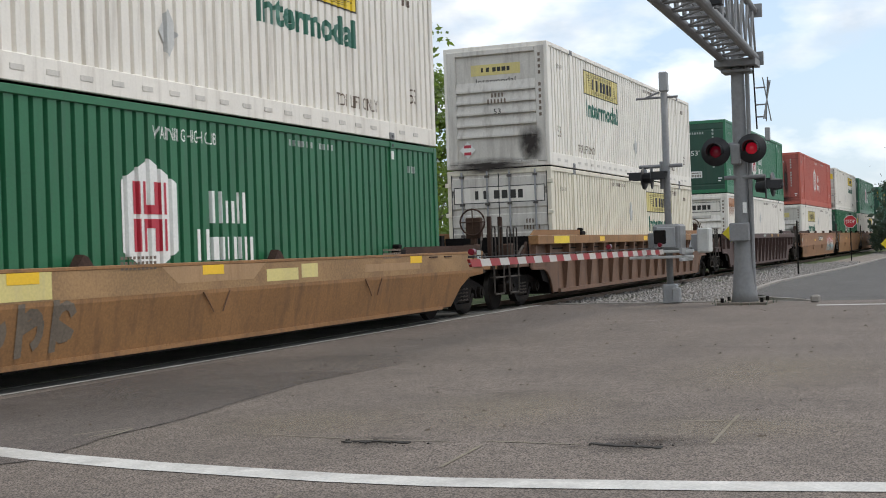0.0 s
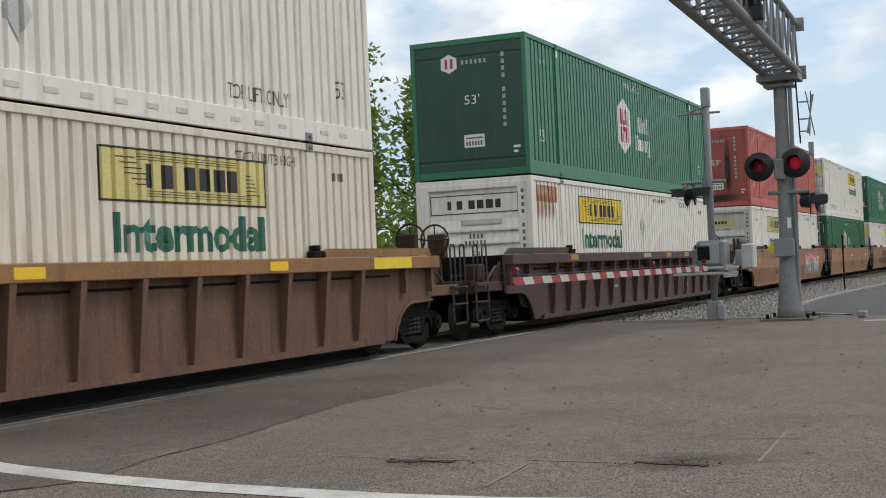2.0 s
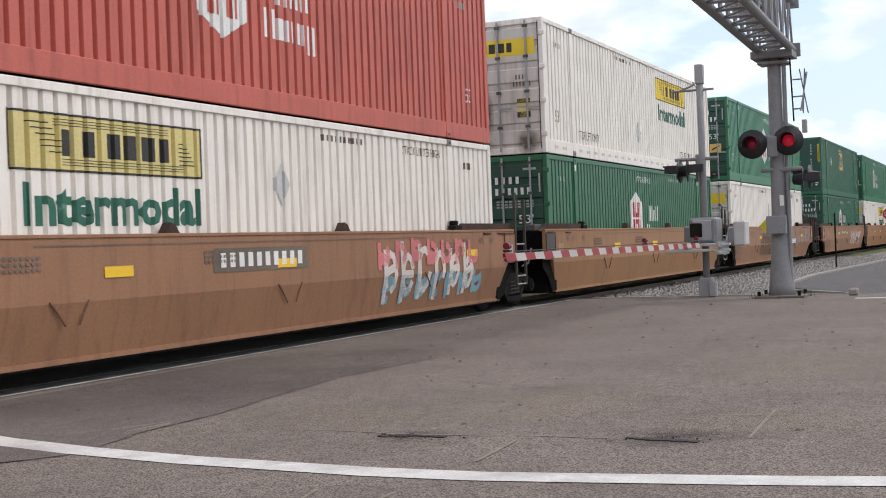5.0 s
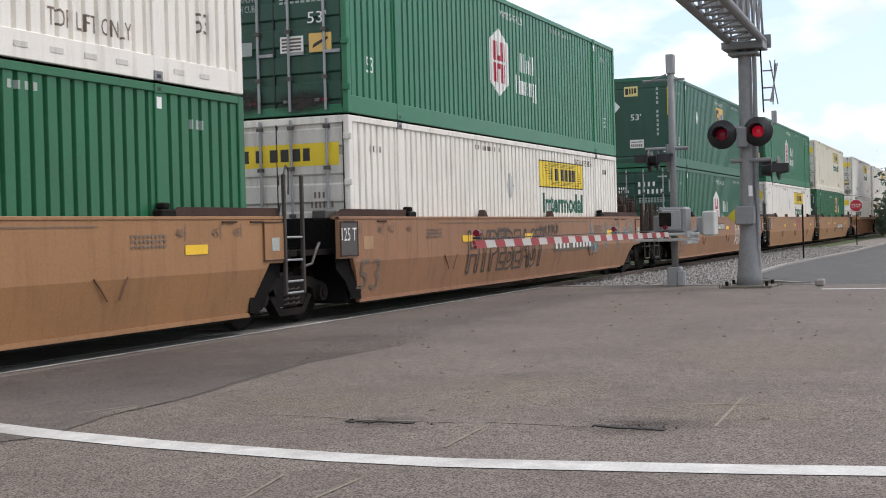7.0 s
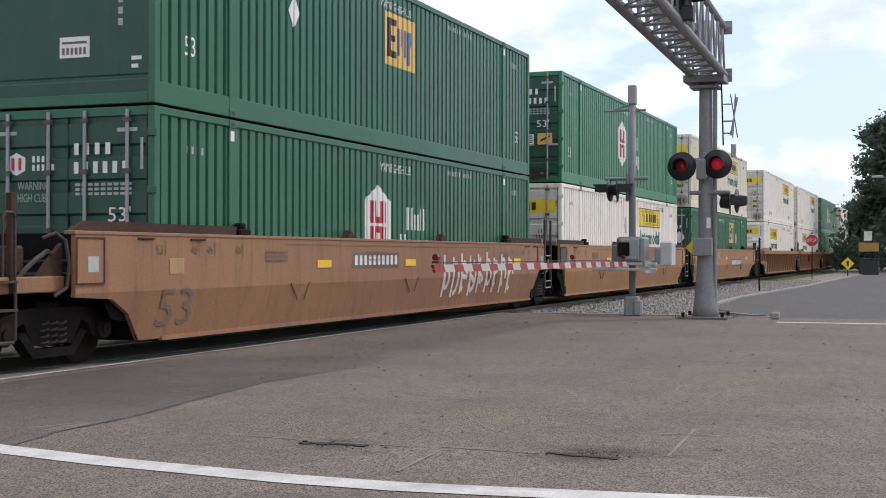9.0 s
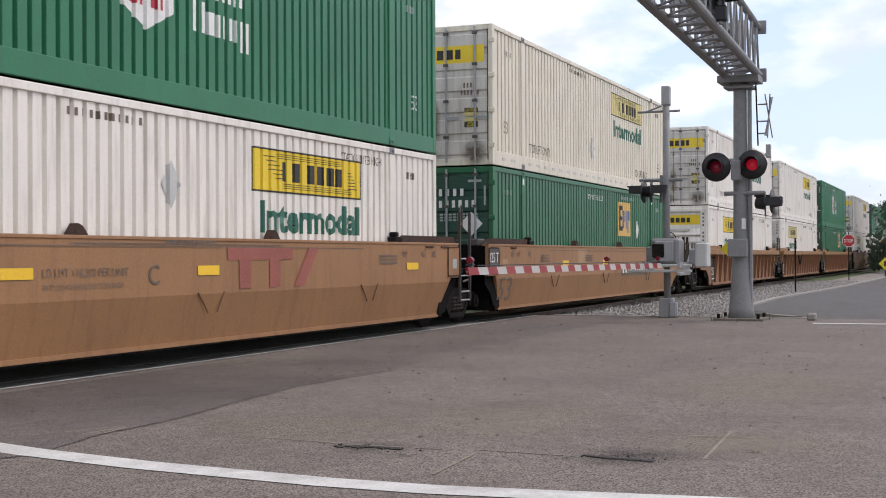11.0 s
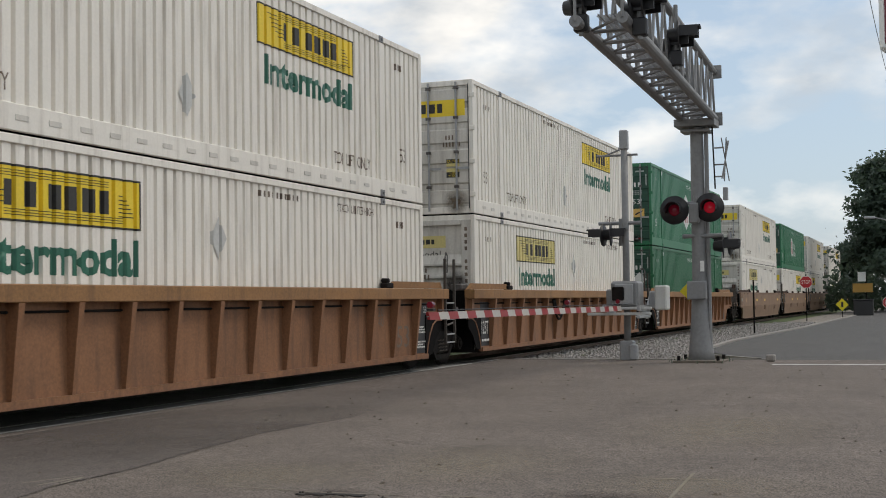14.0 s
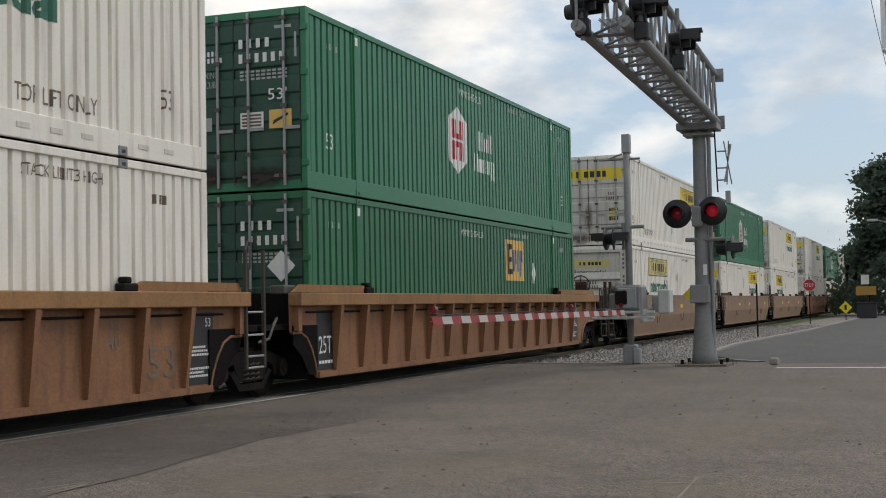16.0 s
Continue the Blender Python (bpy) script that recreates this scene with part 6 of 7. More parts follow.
def octagon_sign(x, y, z, r, label, post_r=0.03, text=True):
    root = thing("stop_sign", label, "road sign")
    pts = [(math.cos(radians(22.5 + 45 * k)) * r, math.sin(radians(22.5 + 45 * k)) * r) for k in range(8)]
    def disc(k, dx):
        bm = bmesh.new()
        a = [bm.verts.new((x + dx, y + p * k, z + q * k)) for p, q in pts]
        b = [bm.verts.new((x + dx + 0.01, y + p * k, z + q * k)) for p, q in pts]
        bm.faces.new(a), bm.faces.new(b[::-1])
        for i in range(8):
            bm.faces.new([a[(i + 1) % 8], a[i], b[i], b[(i + 1) % 8]])
        bmesh.ops.recalc_face_normals(bm, faces=bm.faces[:])
        return bm
    board = part("board", disc(1.0, 0.0), M["ink_white"], root)
    part("board_face", disc(0.92, -0.012), M["stop_red"], board)
    bm = letters("STOP", r * 1.3, r * 0.55)
    for v in bm.verts:
        v.co = (x - 0.016, y + r * 0.65 - v.co.x, z - r * 0.27 + v.co.y)
    part("lettering", bm, M["ink_white"], board)
    part("post", rods(((x + 0.04, y, -0.1), (x + 0.04, y, z + r + 0.1), post_r)), M["dark_steel"], root)


def build_roadside():
    octagon_sign(79, 6.9, 2.17, 0.38, "red stop sign on a dark post beside the track")
    octagon_sign(86, 2.55, 0.9, 0.42, "red stop sign by the hedge")
    root = thing("marker_post", "thin dark marker post in the ballast", "post")
    part("post", rods(((49.9, 6.25, -0.1), (49.9, 6.25, 1.97), 0.03)), M["dark_steel"], root)
    root = thing("warning_sign", "yellow diamond warning sign on a short post", "road sign")
    part("board", shift(turned_x(lathe([(0, 0.42), (0.01, 0.42)], 4)), 92, 5.72, 0.76), M["sign_yellow"], root)
    part("symbol", boxes((91.97, 91.98, 5.65, 5.79, 0.6, 0.94)), M["ink_black"], root)
    part("post", rods(((92.05, 5.72, -0.1), (92.05, 5.72, 0.8), 0.03)), M["dark_steel"], root)
    root = thing("shop_sign", "amber and white roadside sign boards", "sign")
    part("board", boxes((108, 108.1, 4.4, 5.9, 1.6, 2.3)), M["sign_amber"], root)
    part("board", boxes((108, 108.1, 4.9, 5.5, 2.45, 3.2)), M["ink_white"], root)
    part("post", rods(((108.15, 4.9, -0.1), (108.15, 4.9, 3.0), 0.05)), M["dark_steel"], root)
    root = thing("waste_bin", "dark waste bin beside the road", "bin")
    part("body", boxes((95.5, 96.6, 3.9, 5.2, -0.03, 1.0), bevel=0.04), M["black"], root)
    part("lid", boxes((95.45, 96.65, 3.85, 5.25, 1.0, 1.08), bevel=0.02), M["black"], root)
    # kerb block by the mast
    solid("concrete_block", boxes((27.75, 28.0, 3.08, 3.26, 0.0, 0.15), bevel=0.03), M["concrete"], "small broken concrete block on the asphalt edge", "block")
    utility_pole(70, 1.5, 12.5, "weathered timber utility pole with crossarms and a transformer")
    root = thing("street_lamp", "grey street lamp with a curved arm", "street lamp")
    part("pole", rods(((90, 1.9, -0.1), (90, 1.9, 6.9), 0.09)), M["galv"], root)
    part("arm", rods(((90, 1.9, 5.8), (90, 2.8, 6.25), 0.04), ((90, 2.8, 6.25), (90, 3.5, 6.42), 0.035)), M["galv"], root)
    part("lamp_head", boxes((89.85, 90.15, 3.4, 4.1, 6.34, 6.5), bevel=0.04), M["silver"], root)
    root = thing("roadside_sign", "tall maroon roadside sign with a pale edge", "sign")
    part("panel", boxes((35.5, 35.9, -0.9, 1.12, 7.6, 11.2), bevel=0.12), M["ink_white"], root)
    part("face", boxes((35.44, 35.5, -0.8, 0.98, 7.8, 11.05), bevel=0.02), M["maroon_sign"], root)
    part("post", rods(((35.7, -0.5, -0.1), (35.7, -0.5, 7.8), 0.12)), M["galv"], root)


def utility_pole(x, y, high, label):
    root = thing("utility_pole", label, "utility pole")
    part("pole", rods(((x, y - 0.6, -0.1), (x, y - 0.6, high), 0.15), n=12), M["bark"], root)
    for z, w in ((high - 0.35, 1.05), (high - 1.4, 0.9)):
        part("crossarm", boxes((x - 0.12, x - 0.02, y - 0.6 - w, y - 0.6 + w, z - 0.07, z + 0.07)), M["tie"], root)
        for s in (-0.9, 0.9):
            part("insulator", rods(((x - 0.07, y - 0.6 + s * w, z + 0.07), (x - 0.07, y - 0.6 + s * w, z + 0.28), 0.05), n=8), M["silver"], root)
    part("transformer", rods(((x - 0.4, y + 0.05, high - 3.6), (x - 0.4, y + 0.05, high - 2.5), 0.3), n=16), M["galv"], root)
    wire = tube([(x - 110 * k / 24, y + 0.35 - 0.8 * k / 24, high - 0.1 - 9.6 * k / 24 * (1 - k / 24) + k / 24) for k in range(25)], 0.012, 4)
    part("wire", wire, M["black"], root)


# ---- trees ----
def tree(name, seed, high, spread, leaves, leaf_mat, low=0.25, label="", size=0.17):
    rng = random.Random(seed)
    nr = np.random.default_rng(seed)
    root = thing(name, label, "tree", "trees beyond the track")
    bm = bmesh.new()
    tops = []
    p = Vector((0, 0, -0.2))
    r = high * 0.018 + 0.05
    for k in range(6):
        q = p + Vector((rng.uniform(-0.25, 0.25), rng.uniform(-0.25, 0.25), high * 0.14))
        rod(bm, p, q, r, r * 0.82, 8)
        p, r = q, r * 0.82
        if k >= 1:
            for j in range(4):
                a = rng.uniform(0, math.tau)
                d = Vector((math.cos(a), math.sin(a), rng.uniform(0.25, 0.8))).normalized()
                l = spread * rng.uniform(0.45, 0.95) * (1 - 0.08 * k)
                e = q + d * l
                rod(bm, q, q + d * l * 0.5, r * 0.55, r * 0.35, 6)
                m = q + d * l * 0.5
                e = e + Vector((0, 0, rng.uniform(-0.2, 0.5)))
                rod(bm, m, e, r * 0.35, r * 0.1, 5)
                tops += [e, m.lerp(e, 0.5), m]
                for i in range(2):
                    tw = e + Vector((rng.uniform(-1, 1), rng.uniform(-1, 1), rng.uniform(-0.6, 0.8))) * spread * 0.3
                    rod(bm, m.lerp(e, 0.6), tw, r * 0.15, r * 0.05, 4)
                    tops.append(tw)
    tops.append(p)
    part("trunk", bm, M["bark"], root, smooth=True)
    tops = [t for t in tops if t.z > high * low]
    c = np.array([tuple(t) for t in tops])
    pick = c[nr.integers(0, len(c), leaves)]
    off = nr.normal(0, 1, (leaves, 3)) * np.array([0.42, 0.42, 0.32]) * spread * 0.27
    pos = pick + off
    u = nr.normal(0, 1, (leaves, 3))
    u[:, 2] *= 0.6
    u /= np.linalg.norm(u, axis=1, keepdims=True)
    w = np.cross(u, nr.normal(0, 1, (leaves, 3)))
    w /= np.linalg.norm(w, axis=1, keepdims=True)
    s = nr.uniform(0.6, 1.3, (leaves, 1)) * size
    v = np.stack([pos - u * s, pos + w * s * 0.45, pos + u * s, pos - w * s * 0.45], 1).reshape(-1, 3)
    me = bpy.data.meshes.new("crown")
    me.from_pydata(v.tolist(), [], (np.arange(leaves * 4).reshape(-1, 4)).tolist())
    me.materials.append(leaf_mat)
    ob = new("crown", me)
    ob.parent = root
    return root


def build_trees():
    kinds = [tree("tree", 11, 10.5, 3.4, 4300, M["leaf"], 0.3, "green broadleaf tree behind the track"),
             tree("tree", 12, 9.5, 3.2, 3900, M["leaf"], 0.28, "green broadleaf tree behind the track"),
             tree("tree", 13, 11.5, 3.2, 4000, M["leaf"], 0.36, "tall green broadleaf tree behind the track")]
    spots = [(0, 22, 24.5, 0.9), (1, 27, 22, 0.92), (2, 31, 24, 0.92), (0, 35.5, 22.5, 0.95), (1, 40, 23.5, 1.05), (2, 44.5, 24, 0.95), (0, 50, 23, 1.0), (1, 55, 24, 1.0),
             (1, 24, 28, 1.1), (0, 33, 29, 1.1), (2, 41, 29, 1.05), (2, 61, 25, 0.95), (0, 68, 25, 0.95), (1, 76, 25, 1.0), (2, 85, 25, 0.9), (0, 95, 25, 0.9), (0, 17, 26, 0.9), (2, 12, 25, 0.9)]
    rng = random.Random(2)
    used = set()
    for k, x, y, s in spots:
        m = pose(x, y, -0.12, 0, 0, rng.uniform(0, 360)) @ Matrix.Diagonal((s, s, s, 1))
        if k not in used:
            used.add(k)
            kinds[k].matrix_basis = m
        else:
            c = copy_thing(kinds[k], pose(x, y, -0.12, 0, 0, rng.uniform(0, 360)))
            c.scale = (s, s, s)
    # undergrowth along the tree line
    nr = np.random.default_rng(4)
    n = 34000
    far = nr.random(n) < 0.5
    pos = np.stack([nr.uniform(8, 110, n), np.where(far, nr.normal(31, 2.0, n), nr.normal(22.5, 1.5, n)), nr.gamma(2.0, 0.6, n) * np.where(far, 1.5, 0.9)], 1)
    u = nr.normal(0, 1, (n, 3)); u /= np.linalg.norm(u, axis=1, keepdims=True)
    w = np.cross(u, nr.normal(0, 1, (n, 3))); w /= np.linalg.norm(w, axis=1, keepdims=True)
    s = nr.uniform(0.1, 0.26, (n, 1)) * np.where(far, 1.7, 1.0)[:, None]
    v = np.stack([pos - u * s, pos + w * s * 0.5, pos + u * s, pos - w * s * 0.5], 1).reshape(-1, 3)
    me = bpy.data.meshes.new("undergrowth")
    me.from_pydata(v.tolist(), [], np.arange(n * 4).reshape(-1, 4).tolist())
    me.materials.append(M["leaf"])
    tagged(new("undergrowth", me), "tangled green undergrowth along the tree line", "undergrowth", kind="stuff")
    n = 9000
    pos = np.stack([nr.uniform(114, 124, n), nr.uniform(-22, 8.6, n), nr.gamma(2.2, 0.75, n)], 1)
    u = nr.normal(0, 1, (n, 3)); u /= np.linalg.norm(u, axis=1, keepdims=True)
    w = np.cross(u, nr.normal(0, 1, (n, 3))); w /= np.linalg.norm(w, axis=1, keepdims=True)
    s = nr.uniform(0.15, 0.4, (n, 1))
    v = np.stack([pos - u * s, pos + w * s * 0.5, pos + u * s, pos - w * s * 0.5], 1).reshape(-1, 3)
    me = bpy.data.meshes.new("hedge")
    me.from_pydata(v.tolist(), [], np.arange(n * 4).reshape(-1, 4).tolist())
    me.materials.append(M["leaf_dark"])
    tagged(new("hedge", me), "dark overgrown hedge at the road's far bend", "hedge", kind="stuff")
    a = tree("tree", 21, 12.6, 4.6, 26000, M["leaf_dark"], 0.08, "large dark evergreen-looking tree beside the road", 0.26)
    a.matrix_basis = pose(112, 2.6, -0.12)
    b = copy_thing(a, pose(124, -2.0, -0.12, 0, 0, 80))
    b.scale = (1.1, 1.1, 1.15)
    c = copy_thing(a, pose(150, 8.0, -0.12, 0, 0, 200))
    c.scale = (0.7, 0.7, 0.6)


build_ground()
worn_spots()
scatter_debris()
build_track()
build_cantilever()
build_gate()
build_roadside()
build_trees()

# ---- the train ----
TRAIN = []          # thing, place along the track at 0 s, height


def load(ob, x, z):
    TRAIN.append((ob, x, z))


PLAIN = "white ribbed steel container, "
GREEN = "green ribbed steel container, "
C = dict(
    wd=lambda up=True: white_container(PLAIN + "yellow sign, doors facing forward", "white", "doors", False, up),
    wf=lambda up=True: white_container(PLAIN + "yellow sign, closed front wall", "white", "front", False, up),
    wpf=lambda up=True: white_container(PLAIN + "faded sign, grimy front wall", "white", "front", True, up),
    cd=lambda up=True: white_container("cream ribbed steel container, faded sign, doors facing forward", "cream", "doors", True, up),
    cpd=lambda up=True: white_container("cream ribbed steel container, outlined sign on its doors", "cream", "doors", True, up, True),
    wof=lambda up=True: white_container("white ribbed steel container, outlined sign on its front wall", "white", "front", False, up, True),
    # upper emblem containers take the green copy with added light in its colour
    hd=lambda up=True: hub_container(GREEN + "white emblem, doors facing forward", "lit_green" if up else "green", "doors"),
    hf=lambda up=True: hub_container(GREEN + "white emblem, closed front wall", "lit_green", "front"),
    rf=lambda up=True: hub_container("faded red ribbed steel container with a white emblem", "red", "front"),
    gd=lambda up=True: gold_container(GREEN + "gold square sign, doors facing forward", "green", "doors"),
    gf=lambda up=True: gold_container("deep green ribbed steel container, gold square sign, flat front wall", "deep_green", "front"),
    hdd=lambda up=True: hub_container("deep green ribbed steel container, white emblem, doors facing forward", "deep_green", "doors"),
)
MADE = {}


def container(kind, upper):
    k = (kind, upper)
    if k not in MADE:
        MADE[k] = C[kind](upper)
        return MADE[k]
    return copy_thing(MADE[k], Matrix.Identity(4))


# place at 0 s, upper, lower, wagon style, wagon paint, ends in couplers (nose, tail)
UNITS = [
    (6.25, "wd", "hd", "smooth", "ochre", (True, True), "weathered ochre well wagon with plain sides and grey graffiti"),
    (29.35, "wpf", "cpd", "ribbed", "ribbed", (True, True), "rusty brown well wagon with ribbed sides"),
    (52.55, "hf", "wof", "ribbed", "maroon", (True, True), "dark brown well wagon with ribbed sides"),
    (75.8, "rf", "wpf", "smooth", "tan", (True, False), "tan well wagon with plain sides and coloured graffiti"),
    (95.2, "wd", "hd", "smooth", "tan_gold", (False, False), "tan well wagon with plain sides"),
    (114.5, "hd", "wd", "smooth", "tan", (False, True), "tan well wagon with plain sides and dark graffiti"),
    (137.85, "gf", "hdd", "smooth", "tan", (True, False), "tan well wagon with plain sides and white graffiti"),
    (156.9, "hd", "wd", "smooth", "tan_gold", (False, False), "tan well wagon with plain sides and a faded red mark"),
    (176.1, "cd", "gd", "smooth", "tan_gold", (False, True), "tan well wagon with plain sides"),
    (199.4, "wd", "wf", "ribbed", "orange", (True, False), "orange-brown well wagon with ribbed sides"),
    (218.6, "wd", "wpf", "ribbed", "orange", (False, False), "orange-brown well wagon with ribbed sides"),
    (237.8, "hd", "gd", "ribbed", "orange", (False, True), "orange-brown well wagon with ribbed sides"),
    (260.9, "wd", "wpf", "smooth", "umber", (True, False), "faded umber well wagon with plain sides"),
    (280.2, "hd", "wd", "smooth", "umber", (False, False), "faded umber well wagon with plain sides"),
    (299.5, "wd", "wf", "smooth", "umber", (False, True), "faded umber well wagon with plain sides"),
    (322.5, "wd", "wpf", "smooth", "tan", (True, False), "tan well wagon with plain sides"),
    (341.8, "hd", "wd", "smooth", "tan", (False, False), "tan well wagon with plain sides"),
    (361.1, "wd", "wf", "smooth", "tan", (False, True), "tan well wagon with plain sides"),
    (384.1, "hd", "wd", "ribbed", "ribbed", (True, True), "rusty brown well wagon with ribbed sides"),
]


def wagon_marks(k, style):
    L, Q = letters, quads
    e = []
    if k == 0:
        e = [("graffiti", scrawl(3, 3, 1.6, 0.62), 3.9, 0.35, "graffiti_grey"), ("number_bars", bars_text(5, 1.5, 0.3), 2.2, 1.0, "ink_grey"), ("paint_patch", Q((0, 1.0, 0, 0.3)), 4.0, 0.95, "pale_yellow")]
    elif k == 1:
        e = [("paint_band", Q((0, 1.3, 0, 0.17)), 15.55, TOP - 0.185, "yellow"), ("paint_band", Q((0, 1.2, 0, 0.17)), -0.7, TOP - 0.185, "yellow")]
    elif k == 2:
        e = [("paint_band", Q((0, 0.5, 0, 0.12)), x, TOP - 0.15, "sign_amber") for x in (1.6, 9.7, 11.7)]
        e += [("paint_band", Q((0, 0.7, 0, 0.1)), 7.4, TOP - 0.14, "ink_faint"), ("graffiti", scrawl(44, 2, 0.6, 0.85), 12.15, 0.38, "graffiti_white"), ("number_marking", bars_text(6, 0.5, 0.05, 0.6), 0.95, 1.1, "ink_faint"), ("number_marking", bars_text(7, 0.55, 0.05, 0.6), 0.95, 0.98, "ink_faint"), ("number_marking", bars_text(5, 0.4, 0.06, 0.6), 5.2, 0.75, "ink_faint")]
    elif k == 3:
        e = [("number_panel", Q((0, 2.3, 0, 0.3)), 6.4, 1.1, "graffiti_grey"), ("number_bars", bars_text(10, 2.0, 0.18, 0.8), 6.55, 1.16, "ink_white"), ("lettering", L("53", 0.8, 0.48), 0.1, 0.42, "ink_grey"), ("graffiti", scrawl(7, 7, 4.2, 0.5), 10.8, 0.98, "graffiti_pink"), ("graffiti", scrawl(9, 7, 4.2, 0.5), 11.0, 0.42, "graffiti_blue"), ("graffiti", scrawl(10, 6, 3.8, 1.0), 11.0, 0.42, "graffiti_white")]
    elif k == 5:
        e = [("weight_mark", L("125 T", 0.5, 0.2), -0.7, 1.22, "ink_white"), ("lettering", L("53", 0.8, 0.5), -0.05, 0.42, "ink_grey"), ("graffiti", sprayed_word("HYPEBEAST", 4.6, 0.8, 0.05), 4.6, 0.52, "graffiti_dark"), ("graffiti", scrawl(31, 7, 1.4, 0.26), 8.9, 1.18, "graffiti_dark"), ("number_panel", Q((0, 3.1, 0, 0.32)), 9.9, 0.8, "graffiti_grey"), ("number_bars", bars_text(4, 1.0, 0.2, 1.3), 10.05, 0.86, "ink_white"), ("number_bars", bars_text(6, 1.5, 0.2, 1.0), 11.4, 0.86, "ink_white")]
    elif k == 6:
        e = [("number_panel", Q((0, 2.0, 0, 0.26)), 5.6, 1.1, "graffiti_grey"), ("number_bars", bars_text(10, 1.8, 0.16, 0.8), 5.7, 1.15, "ink_white"), ("lettering", L("53", 0.8, 0.48), -0.1, 0.42, "ink_grey"), ("graffiti", scrawl(16, 9, 4.6, 0.95), 9.8, 0.45, "graffiti_white")]
    elif k == 7:
        e = [("mark_bar", Q((0, 1.75, 0.38, 0.54), (0.3, 0.6, 0, 0.38), (1.1, 1.4, 0, 0.38)), 8.6, 0.93, "faded_red"), ("mark_bar", outline([(1.5, 0), (1.8, 0), (2.25, 0.54), (1.95, 0.54)]), 8.9, 0.93, "faded_red"),
             ("lettering", L("LD LMT 118,200 PER UNIT", 1.5, 0.11), 4.95, 1.12, "ink_grey"), ("lettering", L("20 FT CONTAINER LIMIT 57,500 EACH", 1.4, 0.07), 4.95, 0.99, "ink_grey"), ("lettering", L("C", 0.22, 0.24), 6.85, 1.02, "ink_grey"), ("lettering_line", Q((0, 4.6, 0, 0.015)), 5.4, 1.5, "ink_grey"), ("number_bars", bars_text(9, 1.1, 0.07), 7.2, 1.52, "ink_grey")]
    elif k == 8:
        e = [("weight_mark", L("125 T", 0.5, 0.2), -0.7, 1.22, "ink_white"), ("number_panel", Q((0, 3.2, 0, 0.34)), 9.8, 0.8, "graffiti_grey"), ("number_bars", bars_text(4, 1.0, 0.2, 1.3), 9.95, 0.87, "ink_white"), ("number_bars", bars_text(6, 1.5, 0.2, 1.0), 11.3, 0.87, "ink_white"), ("paint_patch", Q((0, 0.75, 0, 0.36)), 5.6, 1.15, "pale_tan"), ("lettering", L("A", 0.2, 0.24), 9.15, 0.88, "ink_grey"), ("lettering", L("53", 0.8, 0.5), -0.05, 0.42, "ink_grey")]
    elif 9 <= k <= 11:
        e = [("notice_panel", Q((0, 0.66, 0, 0.95)), 15.5, 0.36, "black"), ("lettering", L("53", 0.6, 0.4), 14.6, 0.5, "ink_grey"), ("lettering", L("20", 0.24, 0.16), 13.75, 1.08, "ink_grey"), ("lettering", L("40", 0.24, 0.16), 13.75, 0.9, "ink_grey"),
             ("notice_panel", Q((0, 0.62, 0, 0.95)), 0.13, 0.36, "black"), ("lettering", L("125T" if k == 10 else "25T", 0.46, 0.28), 0.2, 0.62, "ink_white"), ("number_bars", bars_text(5, 0.5, 0.05), 0.2, 0.46, "ink_white"), *[("number_bars", bars_text(9, w, 0.03, 0.5), 15.55, z, "ink_white") for w, z in ((0.4, 0.84), (0.45, 0.79), (0.55, 0.74), (0.5, 0.56), (0.35, 0.51), (0.45, 0.46))], ("lettering", L("48", 0.14, 0.12), 15.55, 1.12, "ink_white"), ("lettering", L("53", 0.14, 0.12), 15.95, 1.12, "ink_white")]
    if style == "smooth":
        for x in (2.6, 13.3) if k == 7 else (2.6, 6.2, 13.3):
            e += [("number_marking", bars_text(9, 0.7, 0.035, 0.5), x, 1.34 - 0.06 * j, "ink_grey") for j in range(3)]
        if k:
            for x, word in ((-0.2, "53"), (0.6, "48"), (1.0, "45"), (1.75, "40"), (14.2, "40"), (15.0, "45"), (15.5, "48"), (16.3, "53")):
                e += [("number_marking", L(word, 0.16, 0.11), x, 1.33, "ink_grey"), ("size_tick", Q((0, 0.015, 0, 0.2)), x + 0.2, 1.3, "ink_grey")]
            e += [("size_line", Q((0, 9.5, 0, 0.012)), 3.2, 1.47, "ink_grey"), ("notice_panel", Q((0, 0.34, 0, 0.2)), 0.1, 1.08, "pale_tan")]
        else:
            e += [("paint_band", Q((0, 17.7, 0, 0.31)), -0.3, 0.93, "band_ochre"), ("hatch_panel", outline([(0, 0.3), (2.5, 0.3), (2.15, 0.08), (0.35, 0.08)]), 7.0, 0.95, "pale_tan"),
                  ("paint_patch", Q((0, 0.9, 0, 0.17)), 9.5, 0.98, "pale_yellow"), ("paint_patch", Q((0, 0.5, 0, 0.2)), 10.5, 1.0, "pale_yellow"), ("paint_patch", Q((0, 2.2, 0, 0.12)), 12.6, 1.02, "pale_tan")]
    return e


CHAIN = 5.45


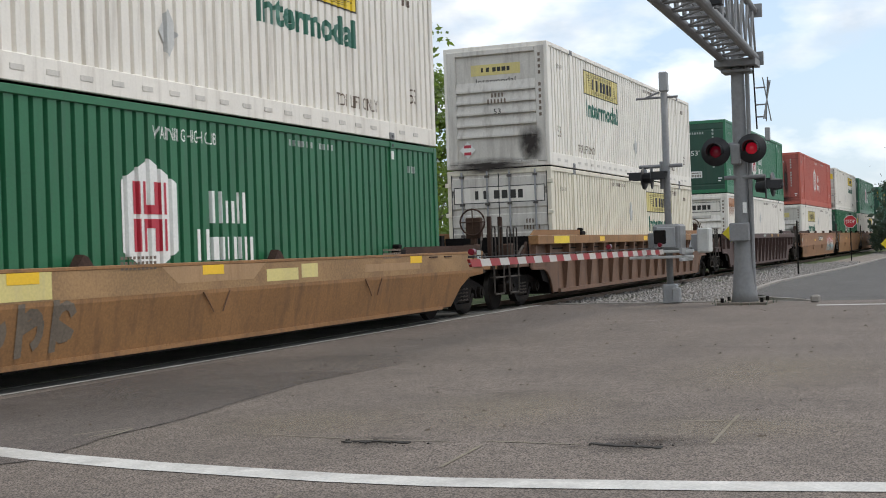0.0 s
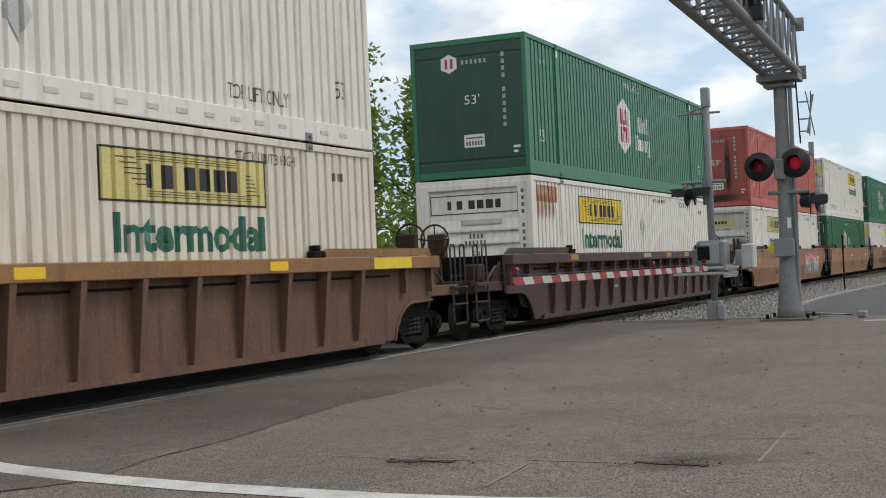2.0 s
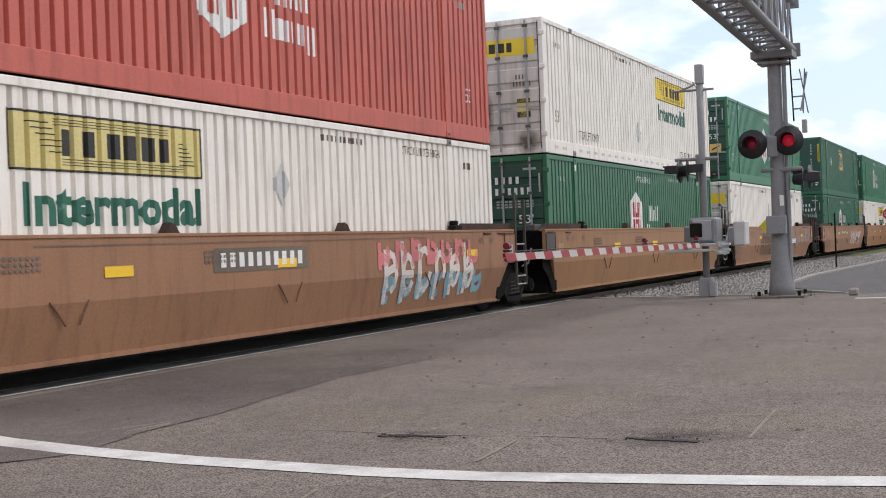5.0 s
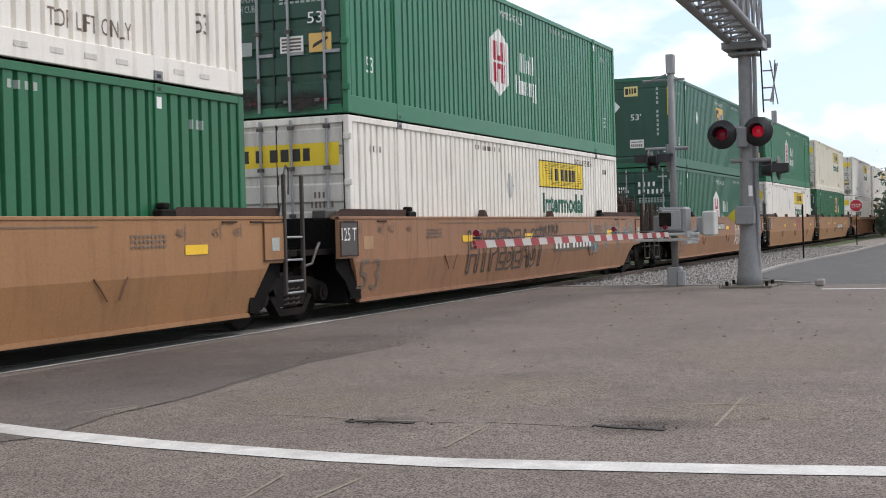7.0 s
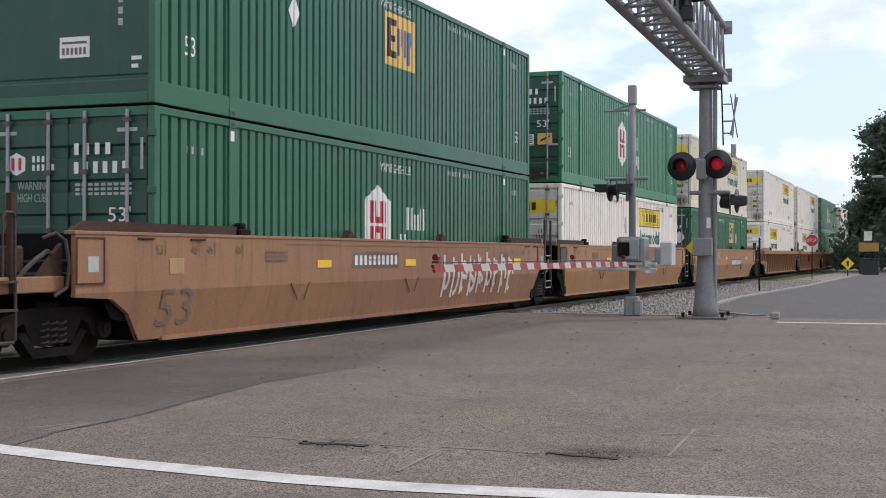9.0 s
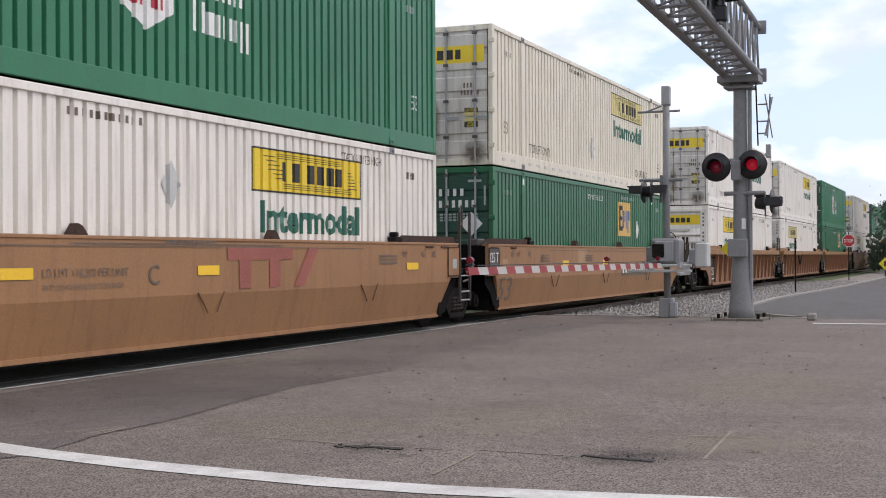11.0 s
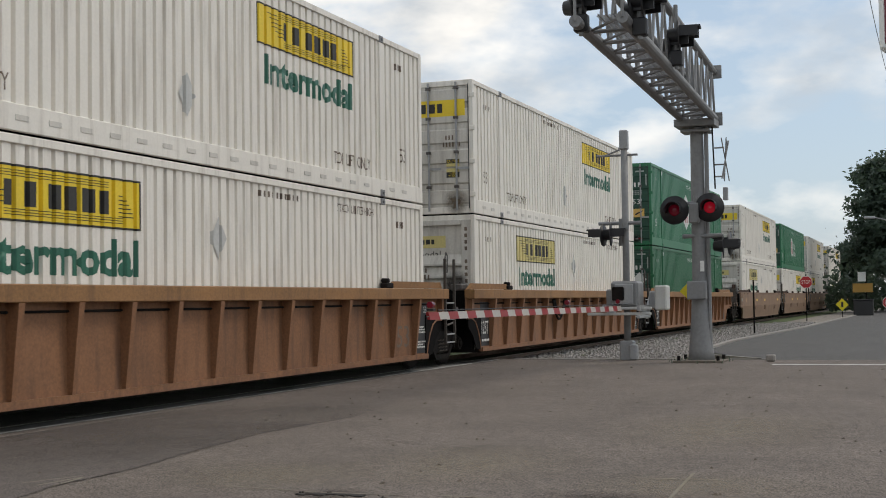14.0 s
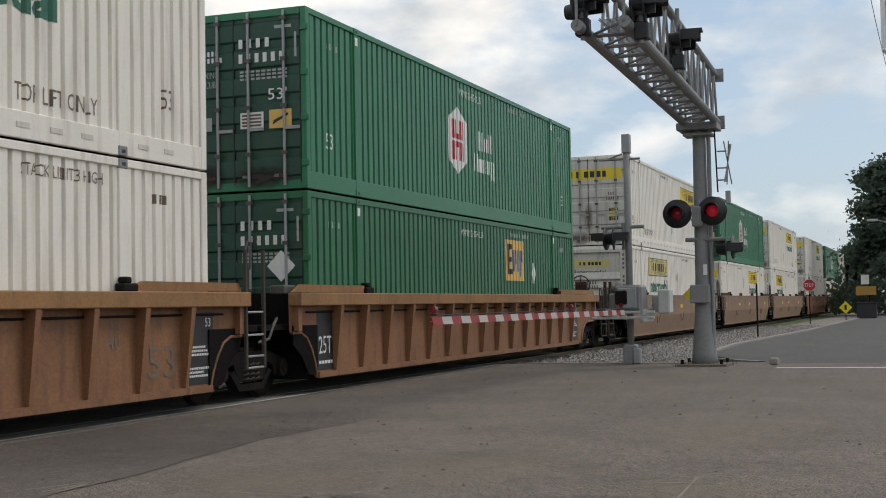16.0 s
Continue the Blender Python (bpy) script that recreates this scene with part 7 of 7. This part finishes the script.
def build_train():
    for k, (x, up, low, style, paint, ends, label) in enumerate(UNITS):
        trucks = [-1.7] if ends[0] else []
        trucks.append(LENGTH + 1.65 if ends[1] else LENGTH + 1.57)
        marks = []
        for name, bm, mx, mz, ink in (unit_marks(style) if paint not in ("orange", "maroon") else []) + wagon_marks(k, style):
            marks.append((name, bm, mx, mz, ink))
        w = wagon(label, style, paint, trucks, ends, 1.27 if k == 0 else TOP)
        for name, bm, mx, mz, ink in marks:
            if name == "weight_mark":
                bm2 = on_side(bm, mx, mz, -1.484)
            elif style == "smooth":
                bm2 = lean_mark(bm, mx, mz, 0.003 if ink == "band_ochre" else 0.006 if ink in ("black", "graffiti_grey", "pale_yellow", "pale_tan") else 0.010)
            elif name in ("reflective_tape", "paint_band"):
                bm2 = on_side(bm, mx, mz, -1.549)
            else:
                bm2 = on_side(bm, mx, mz, -1.359 if ink == "black" else -1.363)
            part(name, bm2, M[ink], w)
        if k == 10:
            for d, dip in ((0.0, 0.5), (0.12, 0.4)):
                part("chain", tube([(CHAIN + d + 1.1 * j / 12, -1.5, 1.34 - dip * (1 - (j / 6 - 1) ** 2)) for j in range(13)], 0.028, 6), M["dark_steel"], w, "dark chain slung from the top chord")
        if k == 5:
            brake_gear(w)
            for gx, gz, gr, gh in ((13.0, 1.1, 0.3, 0.8), (13.35, 0.85, 0.5, 0.3), (14.3, 1.1, 0.35, 0.7), (14.9, 1.2, 0.5, 0.35), (15.5, 1.1, 0.3, 0.75), (16.3, 1.15, 0.55, 0.4), (16.9, 1.2, 0.3, 0.6)):
                stained(w, "graffiti", "blue_haze", gx, -1.468, gz, gr, gh, True)
        load(w, x, 0.0)
        load(container(low, False), x, 0.30)
        load(container(up, True), x, 3.235)


build_train()


PACE = ((0.0, 0.0), (4.0, 0.0), (7.2, 0.0), (8.0, 0.05), (8.5, -0.3), (9.5, -0.25), (11.0, 0.0), (12.0, -0.1), (13.0, -0.15), (14.0, -0.05), (16.0, 0.0))   # slack running in and out


def motions():
    for ob, x, z in TRAIN:
        walk(ob, [(t, pose(x - SPEED * t + d, MID, z)) for t, d in PACE])
    # wheels roll with the train
    per = math.degrees(SPEED / 0.45)
    n = int(SECONDS * FPS)
    for w, x in WHEELS[:ROLLING]:
        walk(w, [(k / FPS, pose(x, 0, 0.45, 0, -per * k / FPS, 0)) for k in range(n + 1)])


ROLLING = 34
motions()
